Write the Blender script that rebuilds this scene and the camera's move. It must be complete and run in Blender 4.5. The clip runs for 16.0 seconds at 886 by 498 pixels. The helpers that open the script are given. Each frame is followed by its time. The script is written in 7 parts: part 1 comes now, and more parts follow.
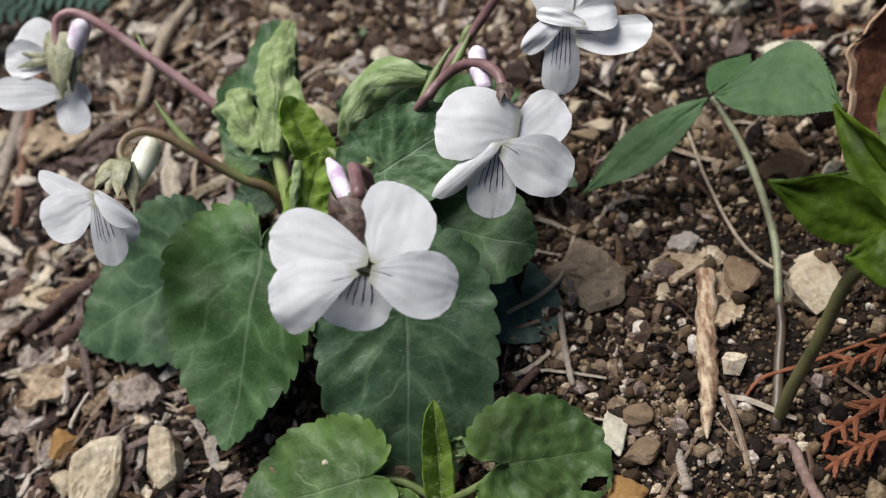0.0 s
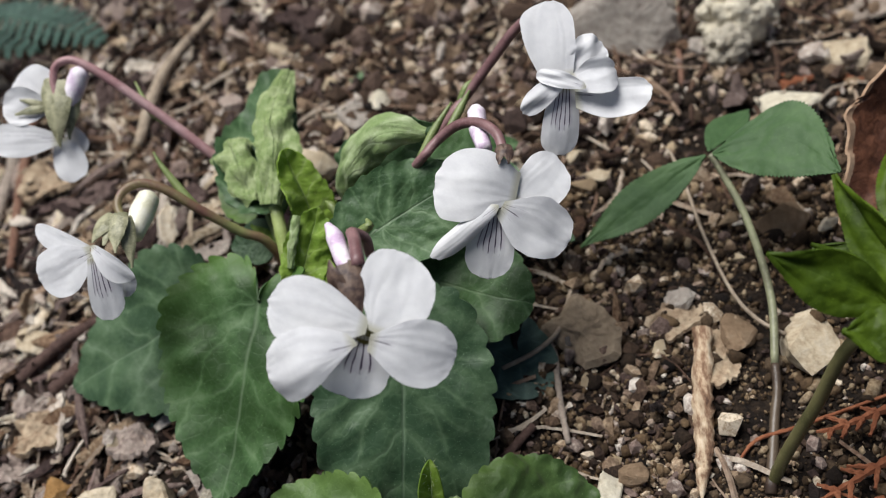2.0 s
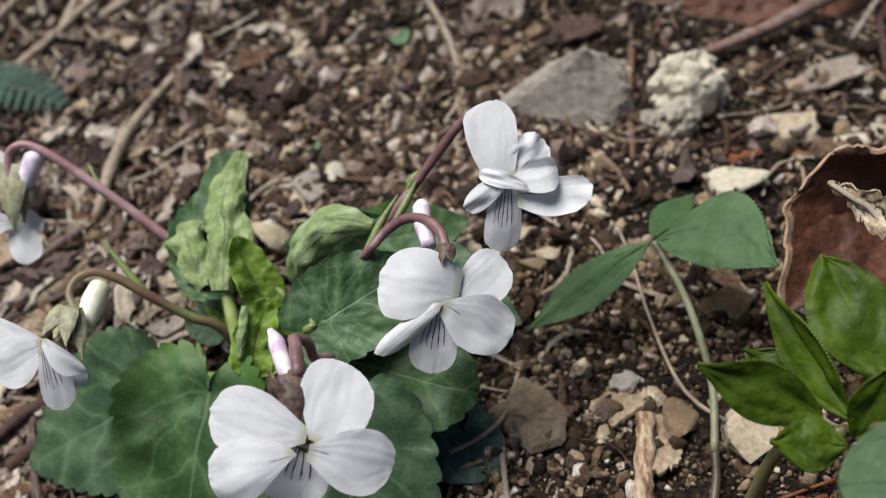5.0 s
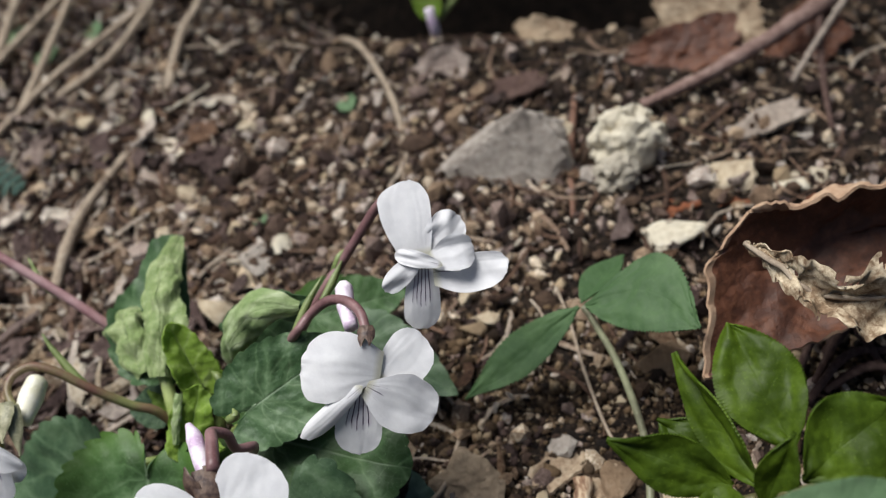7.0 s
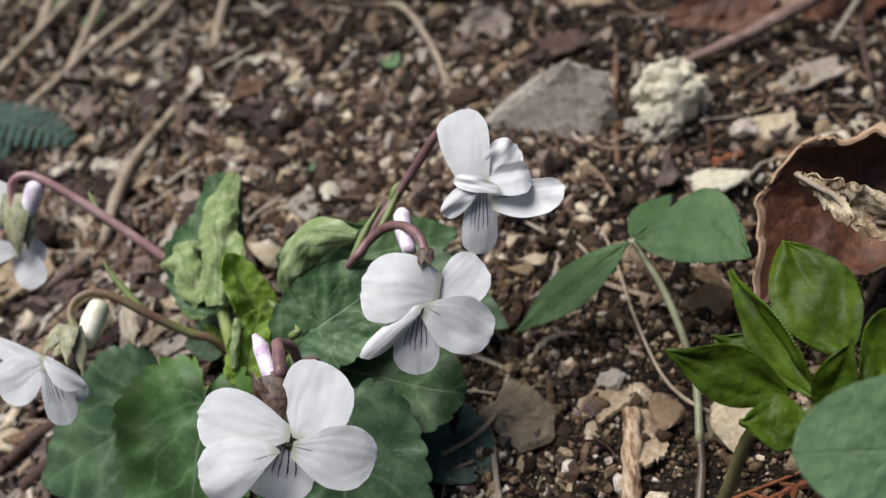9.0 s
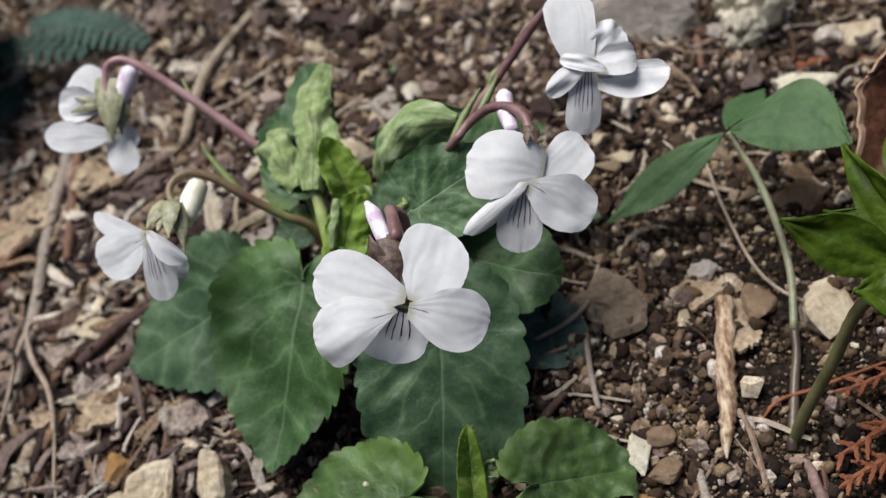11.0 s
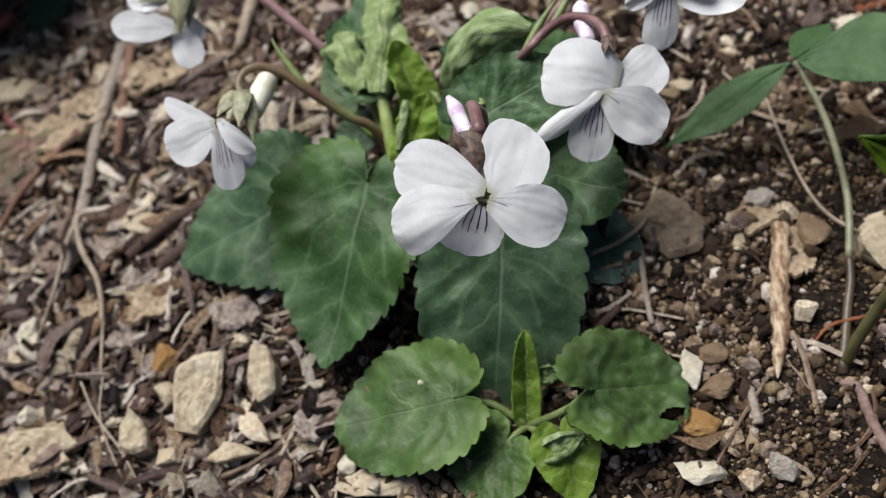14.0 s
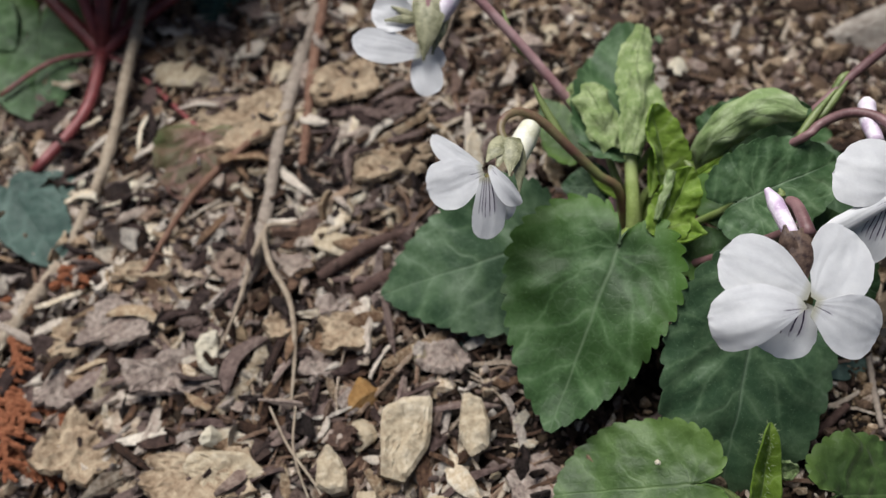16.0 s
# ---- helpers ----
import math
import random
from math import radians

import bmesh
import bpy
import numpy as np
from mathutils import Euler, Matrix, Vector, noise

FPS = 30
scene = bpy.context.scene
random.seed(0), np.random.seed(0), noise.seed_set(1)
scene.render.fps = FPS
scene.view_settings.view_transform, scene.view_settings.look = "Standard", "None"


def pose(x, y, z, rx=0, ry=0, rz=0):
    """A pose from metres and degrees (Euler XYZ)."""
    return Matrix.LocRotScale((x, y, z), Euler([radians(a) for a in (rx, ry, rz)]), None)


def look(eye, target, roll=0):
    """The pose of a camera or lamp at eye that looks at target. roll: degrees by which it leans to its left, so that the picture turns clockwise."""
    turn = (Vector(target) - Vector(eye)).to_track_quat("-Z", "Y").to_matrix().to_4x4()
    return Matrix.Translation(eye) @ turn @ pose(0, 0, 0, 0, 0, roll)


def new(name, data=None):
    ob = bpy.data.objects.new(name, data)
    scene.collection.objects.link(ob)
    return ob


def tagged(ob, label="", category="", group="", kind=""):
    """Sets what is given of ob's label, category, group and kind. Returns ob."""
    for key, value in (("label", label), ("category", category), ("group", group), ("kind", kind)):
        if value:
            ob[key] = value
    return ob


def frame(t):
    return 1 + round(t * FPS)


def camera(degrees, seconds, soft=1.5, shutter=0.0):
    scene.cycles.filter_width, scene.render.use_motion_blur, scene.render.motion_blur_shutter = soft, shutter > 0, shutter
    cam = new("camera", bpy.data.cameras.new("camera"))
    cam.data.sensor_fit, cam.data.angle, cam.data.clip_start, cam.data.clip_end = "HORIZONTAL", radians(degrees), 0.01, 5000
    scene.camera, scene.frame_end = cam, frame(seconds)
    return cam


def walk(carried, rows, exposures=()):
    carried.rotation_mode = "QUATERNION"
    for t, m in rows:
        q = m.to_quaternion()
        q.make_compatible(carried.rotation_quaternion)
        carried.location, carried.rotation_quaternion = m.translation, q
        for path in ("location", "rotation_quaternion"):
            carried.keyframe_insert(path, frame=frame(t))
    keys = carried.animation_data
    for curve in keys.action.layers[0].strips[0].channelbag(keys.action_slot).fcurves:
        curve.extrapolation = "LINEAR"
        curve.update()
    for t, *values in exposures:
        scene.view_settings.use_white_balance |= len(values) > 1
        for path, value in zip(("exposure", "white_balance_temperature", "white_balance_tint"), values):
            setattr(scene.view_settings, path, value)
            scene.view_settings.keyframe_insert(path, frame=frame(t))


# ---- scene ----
cam = camera(40.54, 16.0, soft=1.1)
PATH = [
    (0, 0.00842, -0.00433, 0.15423, 13.248, -45.945, -16.541),
    (0.5, 0.00722, -0.00185, 0.15391, 13.034, -45.930, -16.095),
    (1, 0.00780, 0.00040, 0.15772, 12.911, -46.128, -16.106),
    (1.5, 0.00898, 0.00126, 0.16107, 12.761, -46.118, -15.833),
    (2, 0.00839, 0.00211, 0.16024, 12.647, -46.089, -15.509),
    (2.5, 0.00827, 0.00344, 0.15808, 12.500, -46.357, -15.824),
    (3, 0.01091, 0.00621, 0.15937, 12.177, -46.455, -15.417),
    (3.5, 0.01415, 0.00829, 0.16427, 11.934, -46.619, -14.681),
    (3.7, 0.01465, 0.00960, 0.16755, 11.808, -46.784, -14.554),
    (6, 0.02397, 0.01319, 0.17427, 12.716, -46.177, -16.879),
    (6.5, 0.03502, 0.01592, 0.17680, 13.667, -45.604, -18.883),
    (7, 0.03483, 0.01653, 0.17561, 13.693, -45.293, -19.319),
    (7.5, 0.03681, 0.01569, 0.17580, 13.928, -45.012, -19.535),
    (8, 0.03892, 0.01630, 0.18308, 14.218, -45.140, -20.035),
    (8.5, 0.03542, 0.00831, 0.17865, 14.186, -44.493, -19.424),
    (9, 0.02588, 0.00346, 0.17101, 13.758, -44.376, -18.651),
    (9.5, 0.02138, 0.00173, 0.16746, 14.117, -45.112, -18.678),
    (10, 0.01706, -0.00040, 0.16918, 14.778, -45.468, -19.126),
    (10.2, 0.01584, -0.00191, 0.16846, 15.071, -45.460, -19.326),
    (12.3, 0.00259, -0.01703, 0.16278, 14.011, -45.340, -16.480),
    (12.5, 0.00285, -0.01802, 0.16255, 14.226, -45.637, -16.625),
    (13, 0.00217, -0.01882, 0.16166, 14.406, -45.875, -16.220),
    (13.5, 0.00183, -0.01619, 0.16259, 14.535, -46.650, -15.432),
    (14, -0.00421, -0.01780, 0.16191, 14.039, -47.009, -14.201),
    (14.5, -0.01022, -0.01678, 0.16450, 13.440, -47.567, -13.370),
    (15, -0.02480, -0.01427, 0.17072, 12.162, -48.498, -11.795),
    (15.5, -0.04038, -0.01076, 0.17287, 10.216, -48.984, -9.284),
    (16, -0.06128, -0.00771, 0.17133, 6.822, -48.907, -1.228),
]
walk(cam, [(t, pose(x, y, z, 90 + pitch, 0, yaw) @ pose(0, 0, 0, 0, 0, roll)) for t, x, y, z, yaw, pitch, roll in PATH], [(0, 0.42, 6020, 9), (13.5, 0.41, 6020, 9), (14.5, 0.36, 6020, 9), (16, 0.28, 6020, 9)])
cam.data.dof.use_dof = True
cam.data.dof.focus_distance = 0.170
cam.data.dof.aperture_fstop = 20.0

# ---- sky and sun: a bright overcast day under trees ----
world = bpy.data.worlds.new("sky")
scene.world = world
world.use_nodes = True
wn = world.node_tree.nodes
sky = wn.new("ShaderNodeTexSky")
sky.sky_type = "NISHITA"
sky.sun_disc = False
sky.sun_elevation, sky.sun_rotation = radians(72), radians(-58)
sky.dust_density = 5.0
wn["Background"].inputs[1].default_value = 0.037
world.node_tree.links.new(sky.outputs[0], wn["Background"].inputs[0])
sun = new("sun", bpy.data.lights.new("sun", "SUN"))
sun.data.energy, sun.data.angle, sun.data.color = 3.75, radians(38), (1.0, 0.94, 0.86)
sun.matrix_world = look((-0.26, 0.16, 0.95), (0, 0, 0))


# ---- materials ----
def nodes_of(name):
    m = bpy.data.materials.new(name)
    m.use_nodes = True
    nt = m.node_tree
    return m, nt, nt.nodes["Principled BSDF"], nt.nodes["Material Output"]


def add(nt, kind, **values):
    n = nt.nodes.new(kind)
    for k, v in values.items():
        n.inputs[k.replace("_", " ")].default_value = v
    return n


def ramp(nt, fac, stops):
    r = nt.nodes.new("ShaderNodeValToRGB")
    e = r.color_ramp.elements
    while len(e) < len(stops):
        e.new(0.5)
    for el, (p, c) in zip(e, stops):
        el.position, el.color = p, (*c, 1)
    nt.links.new(fac, r.inputs[0])
    return r.outputs[0]


def maths(nt, op, a, b=None, c=None):
    n = nt.nodes.new("ShaderNodeMath")
    n.operation = op
    for i, v in enumerate((a, b, c)):
        if v is None:
            continue
        if isinstance(v, (int, float)):
            n.inputs[i].default_value = v
        else:
            nt.links.new(v, n.inputs[i])
    return n.outputs[0]


def mixed(nt, fac, a, b, blend="MIX"):
    n = nt.nodes.new("ShaderNodeMix")
    n.data_type, n.blend_type = "RGBA", blend
    for s, v in ((n.inputs[0], fac), (n.inputs[6], a), (n.inputs[7], b)):
        if isinstance(v, (int, float)):
            s.default_value = v
        elif isinstance(v, tuple):
            s.default_value = (*v, 1)
        else:
            nt.links.new(v, s)
    return n.outputs[2]


def coords(nt, which="Object"):
    return nt.nodes.new("ShaderNodeTexCoord").outputs[which]


def noise_of(nt, vec, scale, detail=4.0, rough=0.6, distortion=0.0):
    n = add(nt, "ShaderNodeTexNoise", Scale=scale, Detail=detail, Roughness=rough, Distortion=distortion)
    nt.links.new(vec, n.inputs["Vector"])
    return n.outputs["Fac"]


def bumped(nt, bsdf, height, strength, distance):
    b = add(nt, "ShaderNodeBump", Strength=strength, Distance=distance)
    nt.links.new(height, b.inputs["Height"])
    nt.links.new(b.outputs[0], bsdf.inputs["Normal"])


def translucent(nt, bsdf, out, colour, share):
    t = nt.nodes.new("ShaderNodeBsdfTranslucent")
    nt.links.new(colour, t.inputs[0])
    m = nt.nodes.new("ShaderNodeMixShader")
    m.inputs[0].default_value = share
    nt.links.new(bsdf.outputs[0], m.inputs[1])
    nt.links.new(t.outputs[0], m.inputs[2])
    nt.links.new(m.outputs[0], out.inputs[0])


def earth(name, stops, scale=300.0, rough=0.9, island=False, warm=None, bump=0.5, dist=0.0006, fine=4.0, spec=0.25, stretch=None, obj_random=False):
    """Stone, soil, bark and dry stuff: two scales of noise, a colour of its own per piece where it is joined."""
    m, nt, b, out = nodes_of(name)
    vec = coords(nt)
    if stretch:
        mp = nt.nodes.new("ShaderNodeMapping")
        mp.inputs["Scale"].default_value = stretch
        nt.links.new(vec, mp.inputs[0])
        vec = mp.outputs[0]
    big, small = noise_of(nt, vec, scale, 5.0, 0.62), noise_of(nt, vec, scale * fine, 6.0, 0.7)
    f = maths(nt, "MULTIPLY_ADD", small, 0.62, maths(nt, "MULTIPLY", big, 0.62))
    f = maths(nt, "SUBTRACT", f, 0.12)
    if island or obj_random:
        if island:
            g = nt.nodes.new("ShaderNodeNewGeometry").outputs["Random Per Island"]
        else:
            g = nt.nodes.new("ShaderNodeObjectInfo").outputs["Random"]
        f = maths(nt, "MULTIPLY_ADD", g, 0.92, maths(nt, "MULTIPLY_ADD", f, 0.90, -0.39))
    col = ramp(nt, f, stops)
    if warm:
        # some pieces are of another hue than the rest
        pick = maths(nt, "FRACT", maths(nt, "MULTIPLY", g, 37.7))
        col = mixed(nt, ramp(nt, pick, [(0.52, (0, 0, 0)), (0.74, (0.85, 0.85, 0.85))]), col, ramp(nt, f, warm))
    dark = noise_of(nt, vec, scale * 2.3, 3.0, 0.5)
    col = mixed(nt, ramp(nt, dark, [(0.48, (0, 0, 0)), (0.76, (0.4, 0.4, 0.4))]), col, tuple(0.45 * c for c in stops[0][1]))
    nt.links.new(col, b.inputs["Base Color"])
    b.inputs["Roughness"].default_value = rough
    b.inputs["Specular IOR Level"].default_value = spec
    bumped(nt, b, small, bump, dist)
    return m


def leaf_material(name, dark, mid, pale, vein, rough=0.55, spread=0.29, blotch=150.0, lets_light=0.22, edge=None, vein_width=0.02, vein_gain=0.6, down=0.10, band=0.34, palm=False, relief=0.55, gloss=0.3):
    """Blade with a midrib and side veins drawn along its own length and width, blotched between the veins."""
    m, nt, b, out = nodes_of(name)
    uv = nt.nodes.new("ShaderNodeUVMap").outputs[0]
    ob = coords(nt)
    bent = nt.nodes.new("ShaderNodeTexNoise")
    bent.inputs["Scale"].default_value, bent.inputs["Detail"].default_value = 4.5, 3.0
    nt.links.new(uv, bent.inputs["Vector"])
    shift = nt.nodes.new("ShaderNodeVectorMath")
    shift.operation = "MULTIPLY_ADD"
    shift.inputs[1].default_value, shift.inputs[2].default_value = (0.10, 0.10, 0.0), (-0.05, -0.05, 0.0)
    nt.links.new(bent.outputs["Color"], shift.inputs[0])
    moved = nt.nodes.new("ShaderNodeVectorMath")
    nt.links.new(uv, moved.inputs[0])
    nt.links.new(shift.outputs[0], moved.inputs[1])
    straight, sep = nt.nodes.new("ShaderNodeSeparateXYZ"), nt.nodes.new("ShaderNodeSeparateXYZ")
    nt.links.new(uv, straight.inputs[0])
    nt.links.new(moved.outputs[0], sep.inputs[0])
    u, v = sep.outputs[0], maths(nt, "ABSOLUTE", sep.outputs[1])
    wob = noise_of(nt, uv, 5.0, 3.0)
    mid_d = maths(nt, "ADD", maths(nt, "ABSOLUTE", maths(nt, "MULTIPLY_ADD", sep.outputs[1], 0.3, maths(nt, "MULTIPLY", straight.outputs[1], 0.7))), maths(nt, "MULTIPLY", u, 0.010))
    midrib = maths(nt, "SUBTRACT", 1.0, maths(nt, "DIVIDE", mid_d, vein_width * 0.9))
    midrib = maths(nt, "MAXIMUM", midrib, 0.0)
    # side veins leave the midrib at a slant and bend towards the tip
    s = maths(nt, "SUBTRACT", u, maths(nt, "MULTIPLY", v, 0.9))
    s = maths(nt, "ADD", s, maths(nt, "MULTIPLY", v, maths(nt, "MULTIPLY_ADD", v, 0.5, maths(nt, "MULTIPLY_ADD", wob, 0.5, -0.25))))
    per = maths(nt, "PINGPONG", maths(nt, "ADD", s, 2.0), spread / 2)
    side = maths(nt, "MAXIMUM", maths(nt, "SUBTRACT", 1.0, maths(nt, "DIVIDE", per, vein_width)), 0.0)
    if palm:
        # three pairs of main veins fan out of the base; side veins only leave the upper midrib
        far = maths(nt, "SQRT", maths(nt, "ADD", maths(nt, "MULTIPLY", u, u), maths(nt, "MULTIPLY", v, v)))
        ang = maths(nt, "ARCTAN2", v, maths(nt, "ADD", u, maths(nt, "MULTIPLY_ADD", wob, 0.12, -0.06)))
        ang = maths(nt, "ADD", ang, maths(nt, "MULTIPLY", far, 0.55))
        side = maths(nt, "MULTIPLY", side, maths(nt, "MINIMUM", 1.0, maths(nt, "MAXIMUM", 0.0, maths(nt, "MULTIPLY_ADD", s, 8.0, -1.2))))
        for turn, gain in ((0.80, 0.55), (1.38, 0.5), (2.05, 0.35)):
            dist = maths(nt, "MULTIPLY", maths(nt, "ABSOLUTE", maths(nt, "SUBTRACT", ang, turn)), far)
            fan = maths(nt, "MAXIMUM", maths(nt, "SUBTRACT", 1.0, maths(nt, "DIVIDE", dist, vein_width * 0.9)), 0.0)
            side = maths(nt, "MAXIMUM", side, maths(nt, "MULTIPLY", fan, gain))
            halo = maths(nt, "MAXIMUM", maths(nt, "SUBTRACT", 1.0, maths(nt, "DIVIDE", dist, 0.09)), 0.0)
            per = maths(nt, "MINIMUM", per, maths(nt, "MULTIPLY_ADD", halo, -spread, spread))
    net = nt.nodes.new("ShaderNodeTexVoronoi")
    net.feature = "DISTANCE_TO_EDGE"
    net.inputs["Scale"].default_value = 15.0
    nt.links.new(moved.outputs[0], net.inputs["Vector"])
    mesh_v = maths(nt, "MAXIMUM", maths(nt, "SUBTRACT", 1.0, maths(nt, "DIVIDE", net.outputs["Distance"], 0.09)), 0.0)
    faint = maths(nt, "MINIMUM", 1.0, maths(nt, "MAXIMUM", 0.15, maths(nt, "MULTIPLY_ADD", noise_of(nt, uv, 3.3, 2.0), 3.0, -0.95)))
    side = maths(nt, "MULTIPLY", side, maths(nt, "MULTIPLY", faint, maths(nt, "MAXIMUM", 0.1, maths(nt, "MULTIPLY_ADD", v, -1.9, 1.0))))
    veins = maths(nt, "MAXIMUM", maths(nt, "MAXIMUM", midrib, maths(nt, "MULTIPLY", side, 0.55)), maths(nt, "MULTIPLY", mesh_v, 0.13))
    wide = maths(nt, "MAXIMUM", maths(nt, "SUBTRACT", 1.0, maths(nt, "DIVIDE", per, spread * 0.36)), 0.0)
    wide = maths(nt, "MULTIPLY", wide, wide)
    n1, n2 = noise_of(nt, ob, blotch, 4.0, 0.6), noise_of(nt, ob, 1500.0, 4.0, 0.7)
    f = maths(nt, "ADD", maths(nt, "MULTIPLY", wide, band), maths(nt, "MULTIPLY_ADD", n1, 1.35, -0.39))
    f = maths(nt, "MULTIPLY_ADD", n2, 0.36, maths(nt, "SUBTRACT", f, 0.17))
    col = ramp(nt, f, [(0.2, dark), (0.5, mid), (0.85, pale)])
    col = mixed(nt, maths(nt, "MULTIPLY", veins, vein_gain), col, vein)
    if edge:
        e = nt.nodes.new("ShaderNodeAttribute")
        e.attribute_name = "rim"
        col = mixed(nt, maths(nt, "MULTIPLY", e.outputs["Fac"], 0.95), col, edge)
    hair = noise_of(nt, ob, 5200.0, 1.0, 0.5)
    col = mixed(nt, ramp(nt, hair, [(0.71, (0, 0, 0)), (0.76, (0.4, 0.4, 0.4))]), col, tuple(min(1, 2.4 * c) for c in pale))
    nt.links.new(col, b.inputs["Base Color"])
    b.inputs["Roughness"].default_value = rough
    b.inputs["Specular IOR Level"].default_value = gloss
    b.inputs["Sheen Weight"].default_value = down
    b.inputs["Sheen Roughness"].default_value = 0.5
    h = maths(nt, "SUBTRACT", maths(nt, "MULTIPLY", noise_of(nt, uv, 11.0, 2.0, 0.45), 1.0), maths(nt, "MULTIPLY", veins, 0.55))
    bumped(nt, b, h, relief, 0.0006)
    translucent(nt, b, out, col, lets_light)
    return m


def petal_material(name, veins, lines=9.5, wash=0.28, ink=0.93, thin=0.55, half=0.8):
    m, nt, b, out = nodes_of(name)
    uv = nt.nodes.new("ShaderNodeUVMap").outputs[0]
    ob = coords(nt)
    sep = nt.nodes.new("ShaderNodeSeparateXYZ")
    nt.links.new(uv, sep.inputs[0])
    u, v = sep.outputs[0], sep.outputs[1]
    n = noise_of(nt, ob, 500.0, 4.0, 0.6)
    col = ramp(nt, n, [(0.3, (0.75, 0.75, 0.765)), (0.7, (0.84, 0.84, 0.845))])
    # faint ribs run from claw to edge
    rib = maths(nt, "SINE", maths(nt, "MULTIPLY_ADD", v, 26.0, maths(nt, "MULTIPLY", noise_of(nt, uv, 6.0, 2.0), 5.0)))
    if veins:
        wob = maths(nt, "MULTIPLY", noise_of(nt, uv, 3.0, 3.0), 1.6)
        st = maths(nt, "ABSOLUTE", maths(nt, "SINE", maths(nt, "MULTIPLY_ADD", v, lines, wob)))
        line = maths(nt, "MAXIMUM", maths(nt, "SUBTRACT", 1.0, maths(nt, "DIVIDE", st, maths(nt, "MULTIPLY_ADD", u, -0.55 * thin, 1.15 * thin))), 0.0)
        line = maths(nt, "MINIMUM", maths(nt, "MULTIPLY", line, 1.7), 1.0)
        av = maths(nt, "ABSOLUTE", v)
        reach = maths(nt, "SUBTRACT", veins, maths(nt, "MULTIPLY", av, 0.25))
        reach = maths(nt, "ADD", reach, maths(nt, "MULTIPLY_ADD", noise_of(nt, uv, 7.0, 1.0), 0.4, -0.2))
        gate = maths(nt, "MULTIPLY", maths(nt, "SUBTRACT", reach, u), 7.0)
        gate = maths(nt, "MINIMUM", maths(nt, "MAXIMUM", gate, 0.0), 1.0)
        side = maths(nt, "MINIMUM", maths(nt, "MAXIMUM", maths(nt, "MULTIPLY", maths(nt, "SUBTRACT", half, av), 6.0), 0.0), 1.0)
        gate = maths(nt, "MULTIPLY", gate, side)
        # lilac wash by the throat, with the greyish shading there painted in
        col = mixed(nt, maths(nt, "MULTIPLY", gate, wash), col, (0.30, 0.24, 0.36))
        col = mixed(nt, maths(nt, "MULTIPLY", maths(nt, "MULTIPLY", line, gate), ink), col, (0.028, 0.008, 0.05))
    claw = maths(nt, "MINIMUM", maths(nt, "MAXIMUM", maths(nt, "MULTIPLY", maths(nt, "SUBTRACT", 0.11, u), 12.0), 0.0), 1.0)
    col = mixed(nt, maths(nt, "MULTIPLY", claw, 0.55), col, (0.42, 0.40, 0.22))
    nt.links.new(col, b.inputs["Base Color"])
    b.inputs["Roughness"].default_value = 0.75
    b.inputs["Specular IOR Level"].default_value = 0.18
    bumped(nt, b, maths(nt, "MULTIPLY_ADD", rib, 0.022, n), 0.3, 0.0003)
    translucent(nt, b, out, col, 0.30)
    return m


def stem_material(name, a, b_col, rough=0.45, scale=160.0):
    m, nt, b, out = nodes_of(name)
    ob = coords(nt)
    col = ramp(nt, noise_of(nt, ob, scale, 3.0, 0.6), [(0.36, a), (0.62, b_col)])
    fine = noise_of(nt, ob, 2500.0, 3.0, 0.6)
    col = mixed(nt, ramp(nt, fine, [(0.55, (0, 0, 0)), (0.75, (0.35, 0.35, 0.35))]), col, tuple(min(1, 1.8 * c + 0.02) for c in b_col))
    nt.links.new(col, b.inputs["Base Color"])
    b.inputs["Roughness"].default_value = rough
    bumped(nt, b, fine, 0.3, 0.0002)
    return m


SOIL = earth("soil", [(0.25, (0.004, 0.003, 0.0025)), (0.47, (0.013, 0.008, 0.005)), (0.64, (0.040, 0.026, 0.016)), (0.9, (0.11, 0.077, 0.047))], 260, bump=1.0, dist=0.0014)
SAND = earth("moist_brown_sand", [(0.05, (0.018, 0.011, 0.006)), (0.45, (0.070, 0.044, 0.023)), (0.75, (0.145, 0.096, 0.052)), (0.97, (0.32, 0.25, 0.16))], 420, island=True)
GRIT = earth("grit", [(0.05, (0.016, 0.010, 0.007)), (0.42, (0.072, 0.045, 0.029)), (0.68, (0.195, 0.134, 0.086)), (0.86, (0.38, 0.285, 0.19)), (0.99, (0.64, 0.55, 0.42))], 500, island=True, warm=[(0.05, (0.018, 0.011, 0.010)), (0.42, (0.085, 0.056, 0.048)), (0.68, (0.21, 0.155, 0.135)), (0.86, (0.38, 0.315, 0.275)), (0.99, (0.66, 0.61, 0.54))])
CRUMB = earth("earth_clods", [(0.05, (0.006, 0.004, 0.003)), (0.4, (0.021, 0.013, 0.008)), (0.7, (0.055, 0.036, 0.022)), (0.95, (0.125, 0.087, 0.053))], 600, island=True, bump=1.0)
WARM = [(0.05, (0.016, 0.009, 0.006)), (0.28, (0.078, 0.040, 0.022)), (0.48, (0.20, 0.115, 0.062)), (0.66, (0.36, 0.25, 0.145)), (0.83, (0.58, 0.47, 0.32)), (1.0, (0.78, 0.71, 0.57))]
BARK = earth("bark_bits", [(0.05, (0.013, 0.009, 0.008)), (0.28, (0.062, 0.042, 0.038)), (0.48, (0.165, 0.118, 0.104)), (0.66, (0.31, 0.245, 0.215)), (0.82, (0.52, 0.445, 0.385)), (1.0, (0.78, 0.71, 0.61))], 420, island=True, bump=1.0, dist=0.0012, warm=WARM)
